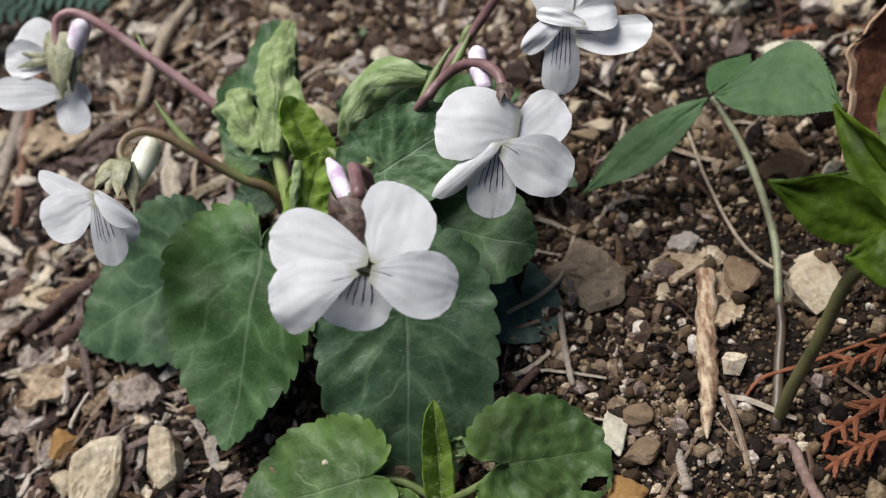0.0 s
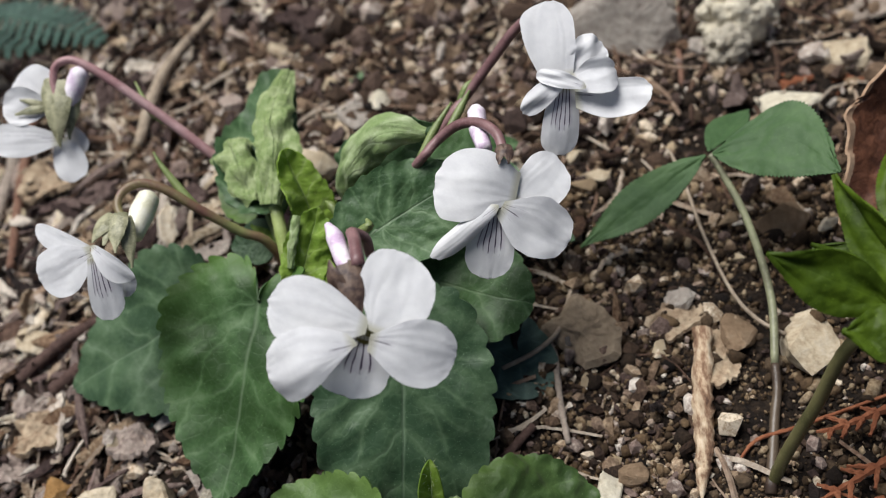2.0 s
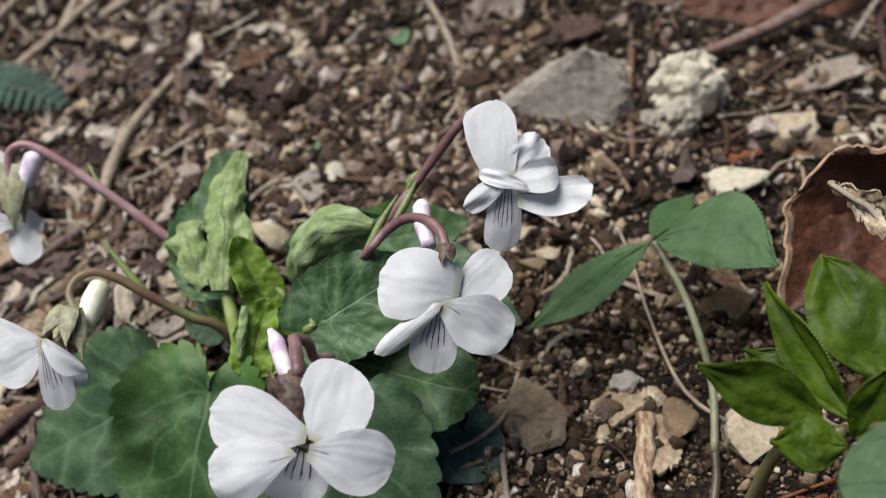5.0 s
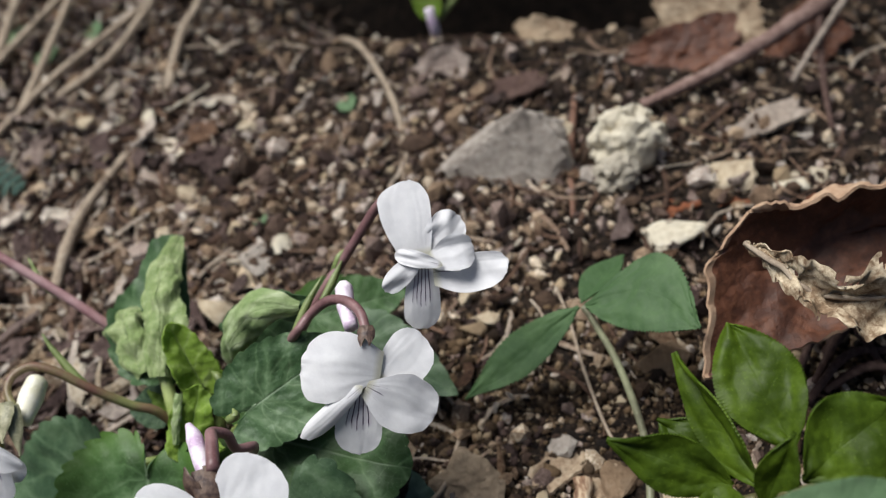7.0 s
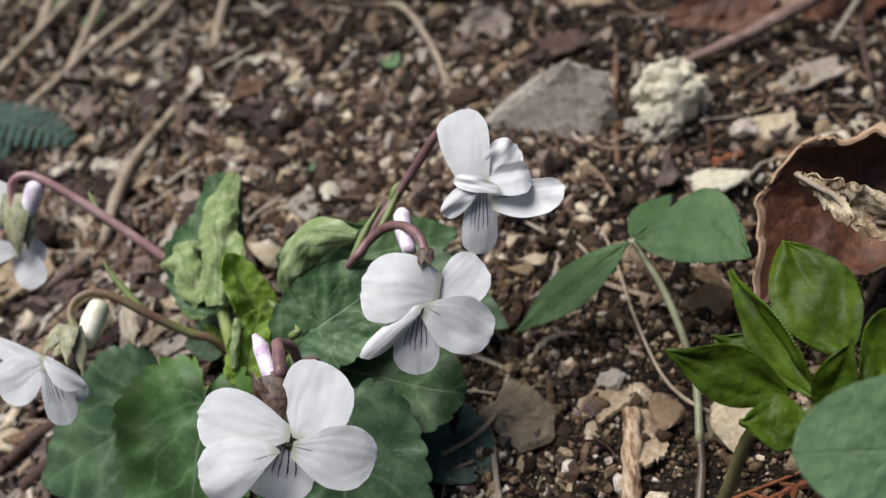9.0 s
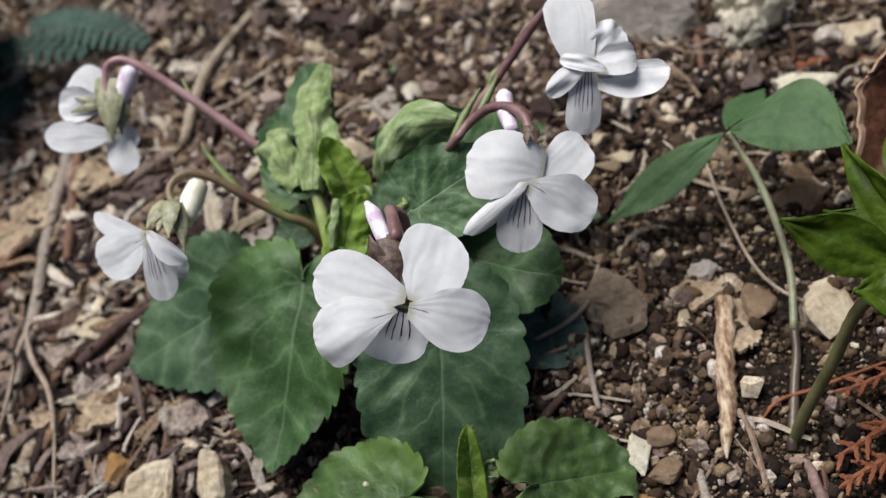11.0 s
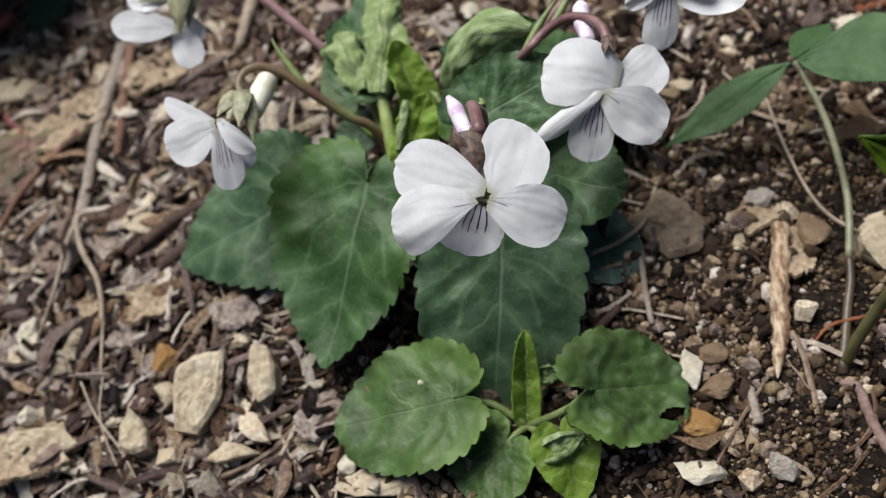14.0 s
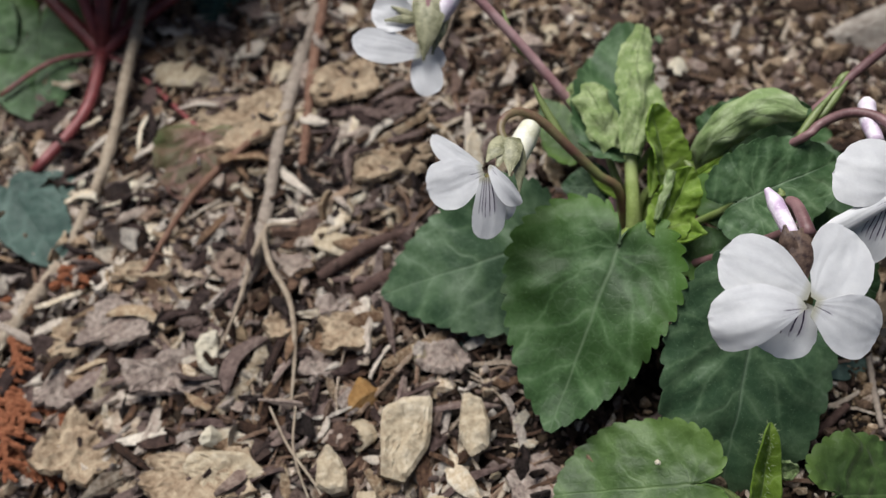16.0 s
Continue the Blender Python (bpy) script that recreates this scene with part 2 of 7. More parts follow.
STRAW = earth("dry_needles", [(0.1, (0.055, 0.032, 0.022)), (0.4, (0.18, 0.108, 0.072)), (0.7, (0.34, 0.26, 0.19)), (1.0, (0.60, 0.52, 0.42))], 350, island=True)
STONE_TAN = earth("tan_stone", [(0.25, (0.20, 0.145, 0.09)), (0.48, (0.44, 0.365, 0.255)), (0.8, (0.66, 0.59, 0.46))], 160, bump=0.8)
STONE_WHITE = earth("white_stone", [(0.2, (0.34, 0.29, 0.20)), (0.5, (0.60, 0.55, 0.43)), (0.85, (0.76, 0.72, 0.62))], 170, bump=0.9)
STONE_GREY = earth("grey_stone", [(0.2, (0.17, 0.14, 0.115)), (0.47, (0.38, 0.335, 0.29)), (0.8, (0.56, 0.515, 0.45))], 150, bump=1.0, dist=0.0012)
STONE_PALE = earth("grey_white_stone", [(0.2, (0.26, 0.22, 0.16)), (0.5, (0.44, 0.40, 0.32)), (0.85, (0.60, 0.56, 0.47))], 210, bump=1.0)
STONE_BROWN = earth("brown_stone", [(0.2, (0.10, 0.065, 0.038)), (0.5, (0.21, 0.145, 0.09)), (0.85, (0.33, 0.25, 0.17))], 190, bump=0.8)
STONE_SLATE = earth("grey_brown_stone", [(0.2, (0.10, 0.074, 0.05)), (0.5, (0.20, 0.155, 0.108)), (0.85, (0.31, 0.25, 0.18))], 150, bump=0.9)
STONE_AMBER = earth("amber_stone", [(0.2, (0.13, 0.06, 0.02)), (0.5, (0.30, 0.17, 0.06)), (0.85, (0.45, 0.31, 0.15))], 210, bump=0.7)
FLAKE_TAN = earth("tan_bark_flake", [(0.25, (0.10, 0.062, 0.036)), (0.45, (0.30, 0.22, 0.145)), (0.75, (0.58, 0.48, 0.34))], 170, bump=0.9)
FLAKE_GREY = earth("grey_bark_flake", [(0.25, (0.075, 0.052, 0.044)), (0.46, (0.26, 0.205, 0.175)), (0.76, (0.54, 0.465, 0.40))], 230, bump=1.0)
TWIG_PALE = earth("pale_twig_bark", [(0.2, (0.16, 0.12, 0.09)), (0.5, (0.34, 0.275, 0.205)), (0.85, (0.52, 0.45, 0.35))], 220, stretch=(1, 1, 1))
TWIG_GREY = earth("grey_twig_bark", [(0.2, (0.13, 0.10, 0.085)), (0.5, (0.30, 0.25, 0.205)), (0.85, (0.47, 0.41, 0.35))], 220)
TWIG_RED = earth("reddish_twig_bark", [(0.2, (0.09, 0.045, 0.032)), (0.5, (0.19, 0.105, 0.072)), (0.85, (0.31, 0.20, 0.145))], 220)
TWIG_MAUVE = earth("mauve_brown_bark", [(0.2, (0.12, 0.07, 0.06)), (0.5, (0.24, 0.16, 0.135)), (0.85, (0.40, 0.31, 0.27))], 220)
TWIG_DARK = earth("dark_twig_bark", [(0.2, (0.035, 0.02, 0.017)), (0.5, (0.085, 0.052, 0.043)), (0.85, (0.16, 0.11, 0.09))], 220)
STICK = earth("weathered_stick", [(0.3, (0.08, 0.045, 0.03)), (0.44, (0.24, 0.145, 0.09)), (0.56, (0.52, 0.40, 0.27)), (0.8, (0.76, 0.68, 0.54))], 240, stretch=(1, 0.35, 1))
CEDAR = earth("brown_cedar_scales", [(0.2, (0.11, 0.034, 0.014)), (0.5, (0.22, 0.08, 0.038)), (0.85, (0.34, 0.155, 0.08))], 300)
DEAD = earth("dead_brown_leaf", [(0.2, (0.022, 0.010, 0.006)), (0.46, (0.078, 0.029, 0.015)), (0.64, (0.17, 0.068, 0.034)), (0.88, (0.32, 0.185, 0.12))], 110, rough=0.5, bump=0.7, spec=0.5, fine=6)
DEAD_RIM = earth("dead_leaf_rim", [(0.2, (0.20, 0.12, 0.075)), (0.5, (0.36, 0.24, 0.155)), (0.85, (0.52, 0.39, 0.27))], 150)
DRY_LEAF = earth("dry_pale_leaf", [(0.3, (0.04, 0.026, 0.017)), (0.46, (0.22, 0.15, 0.09)), (0.58, (0.56, 0.47, 0.33)), (0.76, (0.80, 0.74, 0.60))], 190, fine=3)

# edge: greener lobes put into the colour, standing in for how light falls
LEAF_DARK = leaf_material("violet_leaf", (0.022, 0.058, 0.012), (0.062, 0.128, 0.042), (0.150, 0.235, 0.110), (0.26, 0.34, 0.21), edge=(0.070, 0.155, 0.012), palm=True, vein_gain=0.46, band=0.27, down=0.07, rough=0.52, gloss=0.36, relief=0.42)
LEAF_BLUE = leaf_material("violet_leaf_blue_green", (0.032, 0.072, 0.030), (0.076, 0.134, 0.062), (0.165, 0.240, 0.145), (0.25, 0.33, 0.22), vein_gain=0.38, band=0.27, palm=True, down=0.07, rough=0.52, gloss=0.36, relief=0.42)
LEAF_MID = leaf_material("violet_leaf_mid_green", (0.034, 0.080, 0.026), (0.080, 0.150, 0.060), (0.160, 0.245, 0.125), (0.23, 0.31, 0.19), vein_gain=0.4, band=0.36, palm=True, down=0.07, rough=0.52, gloss=0.36, relief=0.42)
# greyer green with the shade on low leaves put into the colour
LEAF_SHADE_TINT = leaf_material("violet_leaf_shade_tint", (0.042, 0.078, 0.064), (0.070, 0.120, 0.098), (0.115, 0.18, 0.15), (0.16, 0.22, 0.18), vein_gain=0.3, palm=True)
LEAF_YOUNG = leaf_material("young_leaf", (0.16, 0.27, 0.022), (0.27, 0.41, 0.055), (0.40, 0.53, 0.16), (0.42, 0.53, 0.22), lets_light=0.45)
LEAF_UNDER = leaf_material("leaf_underside", (0.25, 0.35, 0.13), (0.38, 0.48, 0.23), (0.55, 0.63, 0.38), (0.48, 0.57, 0.32), lets_light=0.3, blotch=330.0)
LEAF_SEED = leaf_material("seedling_leaf", (0.036, 0.075, 0.016), (0.077, 0.138, 0.037), (0.152, 0.228, 0.087), (0.25, 0.33, 0.16), edge=(0.15, 0.25, 0.05), palm=True, vein_gain=0.28, band=0.2, down=0.07, rough=0.5, gloss=0.38, relief=0.38)
LEAF_TRI = leaf_material("trefoil_leaf", (0.056, 0.112, 0.040), (0.080, 0.148, 0.054), (0.110, 0.186, 0.072), (0.11, 0.19, 0.07), rough=0.6, spread=0.13, relief=0.12, vein_gain=0.06, down=0.05, band=0.08)
LEAF_GLOSS = leaf_material("glossy_leaf", (0.050, 0.088, 0.005), (0.100, 0.165, 0.010), (0.175, 0.265, 0.030), (0.15, 0.24, 0.04), rough=0.5, relief=0.22, gloss=0.25, spread=0.16, lets_light=0.38, vein_gain=0.08, down=0.0, band=0.06)
LEAF_NEAR = leaf_material("smooth_round_leaf", (0.125, 0.21, 0.10), (0.145, 0.235, 0.118), (0.165, 0.255, 0.13), (0.16, 0.25, 0.13), rough=0.5, vein_gain=0.15)
LEAF_RED = leaf_material("red_tinged_leaf", (0.10, 0.075, 0.04), (0.19, 0.10, 0.08), (0.30, 0.19, 0.155), (0.20, 0.13, 0.09), edge=(0.08, 0.15, 0.03), vein_gain=0.25, palm=True)
FROND = leaf_material("fern_frond", (0.024, 0.056, 0.042), (0.042, 0.090, 0.068), (0.075, 0.135, 0.105), (0.06, 0.12, 0.08), lets_light=0.1)

LEAF_CRINKLE = leaf_material("crinkled_young_leaf", (0.25, 0.34, 0.12), (0.44, 0.52, 0.26), (0.64, 0.69, 0.46), (0.50, 0.60, 0.30), lets_light=0.3, blotch=420.0, relief=0.9, vein_gain=0.0, band=0.0)
PETAL = petal_material("white_petal", 0.0)
PETAL_SIDE = petal_material("side_petal", 0.32, 9.0, 0.10, 0.85, 0.26, 0.5)
PETAL_LIP = petal_material("lip_petal", 0.72, 13.0, 0.24, 0.98, 0.52, 0.66)
SPUR = stem_material("pinkish_spur", (0.50, 0.36, 0.52), (0.80, 0.74, 0.80), 0.5, 420)
SEPAL_BROWN = stem_material("brown_sepal", (0.032, 0.016, 0.015), (0.13, 0.085, 0.06), 0.55, 900)
SPUR_CREAM = stem_material("creamy_spur", (0.62, 0.60, 0.42), (0.80, 0.78, 0.66), 0.5, 300)
SEPAL_GREEN = stem_material("green_sepal", (0.13, 0.13, 0.065), (0.33, 0.32, 0.20), 0.5, 500)
STALK_PURPLE = stem_material("purplish_stalk", (0.125, 0.060, 0.062), (0.22, 0.125, 0.125))
STALK_PINK = stem_material("pink_stalk", (0.26, 0.13, 0.135), (0.42, 0.27, 0.27))
STALK_GREEN = stem_material("green_stalk", (0.11, 0.15, 0.04), (0.22, 0.27, 0.10))
STALK_LIME = stem_material("lime_green_stalk", (0.20, 0.27, 0.06), (0.36, 0.43, 0.16))
STALK_MIX = stem_material("green_purple_stalk", (0.15, 0.075, 0.055), (0.19, 0.20, 0.075), 0.45, 90)
STEM_PALE = stem_material("pale_green_stem", (0.10, 0.095, 0.06), (0.26, 0.27, 0.16))
STEM_OLIVE = stem_material("olive_stem", (0.06, 0.06, 0.022), (0.14, 0.13, 0.055), 0.4, 110)
STEM_DARK = stem_material("dark_stem", (0.030, 0.018, 0.016), (0.095, 0.070, 0.045), 0.4, 110)
STEM_RED = stem_material("red_stem", (0.12, 0.02, 0.022), (0.24, 0.06, 0.06))
THROAT = stem_material("yellow_green_throat", (0.10, 0.085, 0.02), (0.20, 0.17, 0.05))


# ---- building helpers; places and sizes are in millimetres ----
MM = 0.001


def link(name, verts, faces, mat, uvs=None, smooth=True, parent=None, at=None, label="", rims=None, slots=None):
    """One mesh object from millimetre places. Under a parent its origin is the parent's, else it is at."""
    root = parent
    while root is not None and root.parent is not None:
        root = root.parent
    o = Vector(root.location) / MM if root is not None else Vector(at if at is not None else (0, 0, 0))
    me = bpy.data.meshes.new(name)
    me.from_pydata([((Vector(p) - o) * MM)[:] for p in verts], [], faces)
    for m in (mat if isinstance(mat, (list, tuple)) else [mat]):
        me.materials.append(m)
    if uvs is not None:
        layer = me.uv_layers.new(name="UVMap")
        flat = np.array(uvs, float)[[l.vertex_index for l in me.loops]]
        layer.data.foreach_set("uv", flat.ravel())
    if rims is not None:
        me.attributes.new("rim", "FLOAT", "POINT").data.foreach_set("value", list(rims) + [0.0] * (len(verts) - len(rims)))
    if slots is not None:
        me.polygons.foreach_set("material_index", slots)
    if smooth:
        me.polygons.foreach_set("use_smooth", [True] * len(me.polygons))
    me.update()
    ob = new(name, me)
    if parent is not None:
        ob.parent = parent
    else:
        ob.location = o * MM
    if label:
        ob["label"] = label
    return ob


def thicken(verts, faces, thick, uvs=None):
    """Closes a sheet of quads into a thin body: a second layer below it and a crisp wall along its edge."""
    n = len(verts)
    me = bpy.data.meshes.new("tmp")
    me.from_pydata(verts, [], faces)
    normals = [Vector(v.normal) for v in me.vertices]
    edges = {}
    for f in faces:
        for a, b in zip(f, f[1:] + f[:1]):
            edges[(a, b)] = True
    bpy.data.meshes.remove(me)
    low = [(Vector(v) - k * thick)[:] for v, k in zip(verts, normals)]
    fs = list(faces) + [tuple(n + i for i in reversed(f)) for f in faces]
    out, uv = list(verts) + low, (list(uvs) * 2 if uvs is not None else None)
    wall = {}
    for a, b in edges:
        if (b, a) in edges:
            continue
        for i in (a, b):
            if i not in wall:
                wall[i] = len(out)
                out += [out[i], low[i]]
                if uv is not None:
                    uv += [uvs[i], uvs[i]]
        fs.append((wall[b], wall[a], wall[a] + 1, wall[b] + 1))
    return out, fs, uv


def thing(name, at, label, category, group="", kind=""):
    ob = new(name)
    ob.location = Vector(at) * MM
    ob.empty_display_size = 0.01
    return tagged(ob, label, category, group, kind)


def curve_points(pts, n):
    """n points along a smooth curve through pts."""
    p = [Vector(q) for q in pts]
    p = [p[0] * 2 - p[1]] + p + [p[-1] * 2 - p[-2]]
    out = []
    segs = len(p) - 3
    for i in range(n):
        s = i / (n - 1) * segs
        k = min(int(s), segs - 1)
        t = s - k
        a, b, c, d = p[k:k + 4]
        out.append(0.5 * ((2 * b) + (c - a) * t + (2 * a - 5 * b + 4 * c - d) * t * t + (3 * b - a - 3 * c + d) * t ** 3))
    return out


def tube_mesh(pts, radii, n=14, sides=8, rough=0.0, seed=0):
    c = curve_points(pts, n)
    verts, faces = [], []
    up = Vector((0.31, 0.17, 0.93))
    for i, p in enumerate(c):
        d = (c[min(i + 1, n - 1)] - c[max(i - 1, 0)]).normalized()
        a = d.cross(up)
        a = a.normalized() if a.length > 1e-4 else d.orthogonal().normalized()
        b = d.cross(a)
        s = i / (n - 1) * (len(radii) - 1)
        k = min(int(s), len(radii) - 2)
        r = radii[k] + (radii[k + 1] - radii[k]) * (s - k)
        for j in range(sides):
            w = 2 * math.pi * j / sides
            q = r * (1 + rough * noise.noise(Vector((i * 0.9 + seed, math.cos(w) * 1.2, math.sin(w) * 1.2))))
            verts.append((p + a * (math.cos(w) * q) + b * (math.sin(w) * q))[:])
    for i in range(n - 1):
        for j in range(sides):
            k = (j + 1) % sides
            faces.append((i * sides + j, i * sides + k, (i + 1) * sides + k, (i + 1) * sides + j))
    faces.append(tuple(reversed(range(sides))))
    faces.append(tuple((n - 1) * sides + j for j in range(sides)))
    return verts, faces


def tube(name, pts, radii, mat, parent=None, n=14, sides=8, rough=0.0, label="", seed=0):
    v, f = tube_mesh(pts, radii, n, sides, rough, seed)
    return link(name, v, f, mat, parent=parent, at=pts[0], label=label)


def table_at(table, x):
    """A smooth curve through the rows of a table."""
    n = len(table)
    k = next((i for i in range(n - 1) if x <= table[i + 1][0]), n - 2)
    slope = lambda i: (table[min(i + 1, n - 1)][1] - table[max(i - 1, 0)][1]) / (table[min(i + 1, n - 1)][0] - table[max(i - 1, 0)][0])
    (a, p), (b, q) = table[k], table[k + 1]
    t, w = (x - a) / (b - a), b - a
    return p * (1 + 2 * t) * (1 - t) ** 2 + q * t * t * (3 - 2 * t) + w * (slope(k) * t * (1 - t) ** 2 - slope(k + 1) * t * t * (1 - t))


HEART = [(0, 1.0), (6, 0.93), (14, 0.85), (28, 0.74), (44, 0.655), (60, 0.60), (81, 0.545), (95, 0.49), (112, 0.42), (128, 0.35), (148, 0.27), (164, 0.15), (174, 0.06), (180, 0.03)]
KIDNEY = [(0, 1.0), (20, 0.98), (45, 0.91), (70, 0.80), (95, 0.65), (118, 0.48), (140, 0.36), (158, 0.25), (170, 0.12), (180, 0.04)]
BEAN = [(0, 1.0), (20, 0.98), (45, 0.92), (70, 0.82), (95, 0.69), (118, 0.56), (140, 0.46), (156, 0.34), (168, 0.16), (180, 0.04)]
ROUND = [(0, 1.0), (18, 0.96), (45, 0.86), (75, 0.76), (105, 0.69), (135, 0.63), (156, 0.54), (170, 0.36), (180, 0.04)]
OVAL = [(0, 1.0), (8, 0.93), (20, 0.74), (35, 0.54), (55, 0.37), (80, 0.25), (110, 0.15), (150, 0.06), (180, 0.02)]
BROAD = [(0, 1.0), (15, 0.90), (35, 0.68), (60, 0.50), (90, 0.36), (125, 0.20), (160, 0.08), (180, 0.02)]


def leaf(name, parent, mat, attach, tip, width, normal, shape=HEART, teeth=26, depth=0.022, fold=0.12, droop=0.0, wave=0.03, curl=0.0, thick=0.3, seed=0, label="", rings=14, around=300, bend=0.0, hole=None, lop=1.0):
    """A blade round the point where its stalk joins it. fold lifts the sides, droop lowers tip and lobes, curl rolls the rim up, lop widens the left half."""
    a, t = Vector(attach), Vector(tip)
    ex = t - a
    size = ex.length
    ex.normalize()
    ez = Vector(normal)
    ez = (ez - ez.dot(ex) * ex).normalized()
    ey = ez.cross(ex)
    half = max(table_at(shape, d) * math.sin(radians(d)) for d in range(181))
    ys = width / 2 / (size * half)
    rim = []
    for j in range(around):
        w = -180 + 360 * j / around
        r = table_at(shape, abs(w)) * (1 + 0.03 * noise.noise(Vector((math.cos(radians(w)) * 1.6, math.sin(radians(w)) * 1.6, seed * 3.1))))
        rim.append((r * math.cos(radians(w)), r * math.sin(radians(w)) * ys * (lop if w > 0 else 2 - lop)))
    # rounded teeth that lean towards the tip, evenly spaced along the margin
    run = [0.0]
    for j in range(around):
        run.append(run[-1] + math.dist(rim[j], rim[(j + 1) % around]))
    mid = run[around // 2]
    saw = []
    for j in range(around):
        q = run[j] / mid if j <= around // 2 else (run[-1] - run[j]) / (run[-1] - mid)
        p = (q * teeth / 2 + 0.3 * noise.noise(Vector((q * 9, seed, 1.0 if j < around // 2 else 5.0)))) % 1.0
        saw.append(depth * (p ** 0.6 * (1 - p ** 7) * 1.5 - 0.6) * min(1, q * 8) * (1 - 0.6 * q ** 6))
    verts, uvs, rims = [tuple(a)], [(0.0, 0.0)], [0.0]
    for i in range(1, rings + 1):
        s = (i / rings) ** 0.85
        for j in range(around):
            ox, oy = rim[j]
            far = max(0.05, math.hypot(ox, oy))
            k = s * (1 + saw[j] / far * s ** 14)
            x, y = ox * k, oy * k
            k = abs(y) / (half * ys)
            z = fold * abs(y) - droop * x * abs(x) * (1 if x > 0 else 0.6) + curl * s ** 5 * 0.25 + bend * y
            z += wave * noise.noise(Vector((x * 3.5, y * 3.5, seed + 0.7))) * (0.3 + s) + 0.25 * wave * noise.noise(Vector((x * 10, y * 10, seed + 2.7)))
            z += 0.35 * wave * s ** 6 * noise.noise(Vector((x * 7, y * 7, seed + 8.3)))
            z += 0.004 * math.sin((x - abs(y) * 0.9) * 29) * min(1, k * 3) * (1 - 0.5 * s)
            verts.append((a + size * (ex * x + ey * y + ez * z))[:])
            uvs.append((x, y))
            rims.append(max(0.0, s ** 2.2 * (1 - (x + 0.35) / 1.1)))
    faces = [(0, 1 + j, 1 + (j + 1) % around) for j in range(around)]
    for i in range(rings - 1):
        o, q = 1 + i * around, 1 + (i + 1) * around
        faces += [(o + j, q + j, q + (j + 1) % around, o + (j + 1) % around) for j in range(around)]
    if hole:
        hx, hy, hr = hole
        faces = [q for q in faces if all(((uvs[i][0] - hx) / 1.9) ** 2 + (uvs[i][1] - hy) ** 2 > hr * hr * (1 + 1.2 * noise.noise(Vector((uvs[i][0] * 22, uvs[i][1] * 22, 0.5)))) for i in q)]
    v, f, uv = thicken(verts, faces, thick, uvs)
    return link(name, v, f, mat, uv, parent=parent, label=label, rims=rims * 2)


def blade(name, parent, mat, attach, tip, width, normal, belly=0.45, point=1.15, teeth=26, depth=0.05, fold=0.1, droop=0.0, wave=0.04, seed=0, label="", thick=0.28, bow=0.0):
    """A pointed blade, widest at belly along its length, with small forward teeth."""
    a, t = Vector(attach), Vector(tip)
    ex = t - a
    size = ex.length
    ex.normalize()
    ez = Vector(normal)
    ez = (ez - ez.dot(ex) * ex).normalized()
    ey = ez.cross(ex)
    nu, nv = teeth * 4, 24
    verts, uvs, faces = [], [], []
    for i in range(nu + 1):
        u = i / nu
        if u < belly:
            h = math.sin(math.pi / 2 * u / belly) ** 0.85
        else:
            h = math.cos(math.pi / 2 * (u - belly) / (1 - belly)) ** point
        h = max(0.015, h)
        saw = (u * teeth) % 1.0
        for j in range(nv + 1):
            v = -1 + 2 * j / nv
            e = abs(v) ** 16
            y = v * h * width / 2 * (1 + depth * (saw - 0.5) * e) + bow * size * math.sin(math.pi * u)
            x = size * u + 0.5 * depth * width * e * saw * 0.3
            z = fold * abs(y) - droop * size * u * u + wave * width * noise.noise(Vector((u * 3.1, v * 1.6, seed)))
            z += 0.003 * width * math.sin((u - abs(v) * 0.3) * 34 + 3 * noise.noise(Vector((u * 7, v * 4, seed)))) * abs(v) * (1 - abs(v)) + 0.012 * width * noise.noise(Vector((u * 13, v * 6, seed + 5)))
            verts.append((a + ex * x + ey * y + ez * z)[:])
            uvs.append((u, v * h * width / 2 / size))
    for i in range(nu):
        for j in range(nv):
            faces.append((i * (nv + 1) + j, (i + 1) * (nv + 1) + j, (i + 1) * (nv + 1) + j + 1, i * (nv + 1) + j + 1))
    v, f, uv = thicken(verts, [tuple(reversed(q)) for q in faces], thick, uvs)
    return link(name, v, f, mat, uv, parent=parent, label=label)


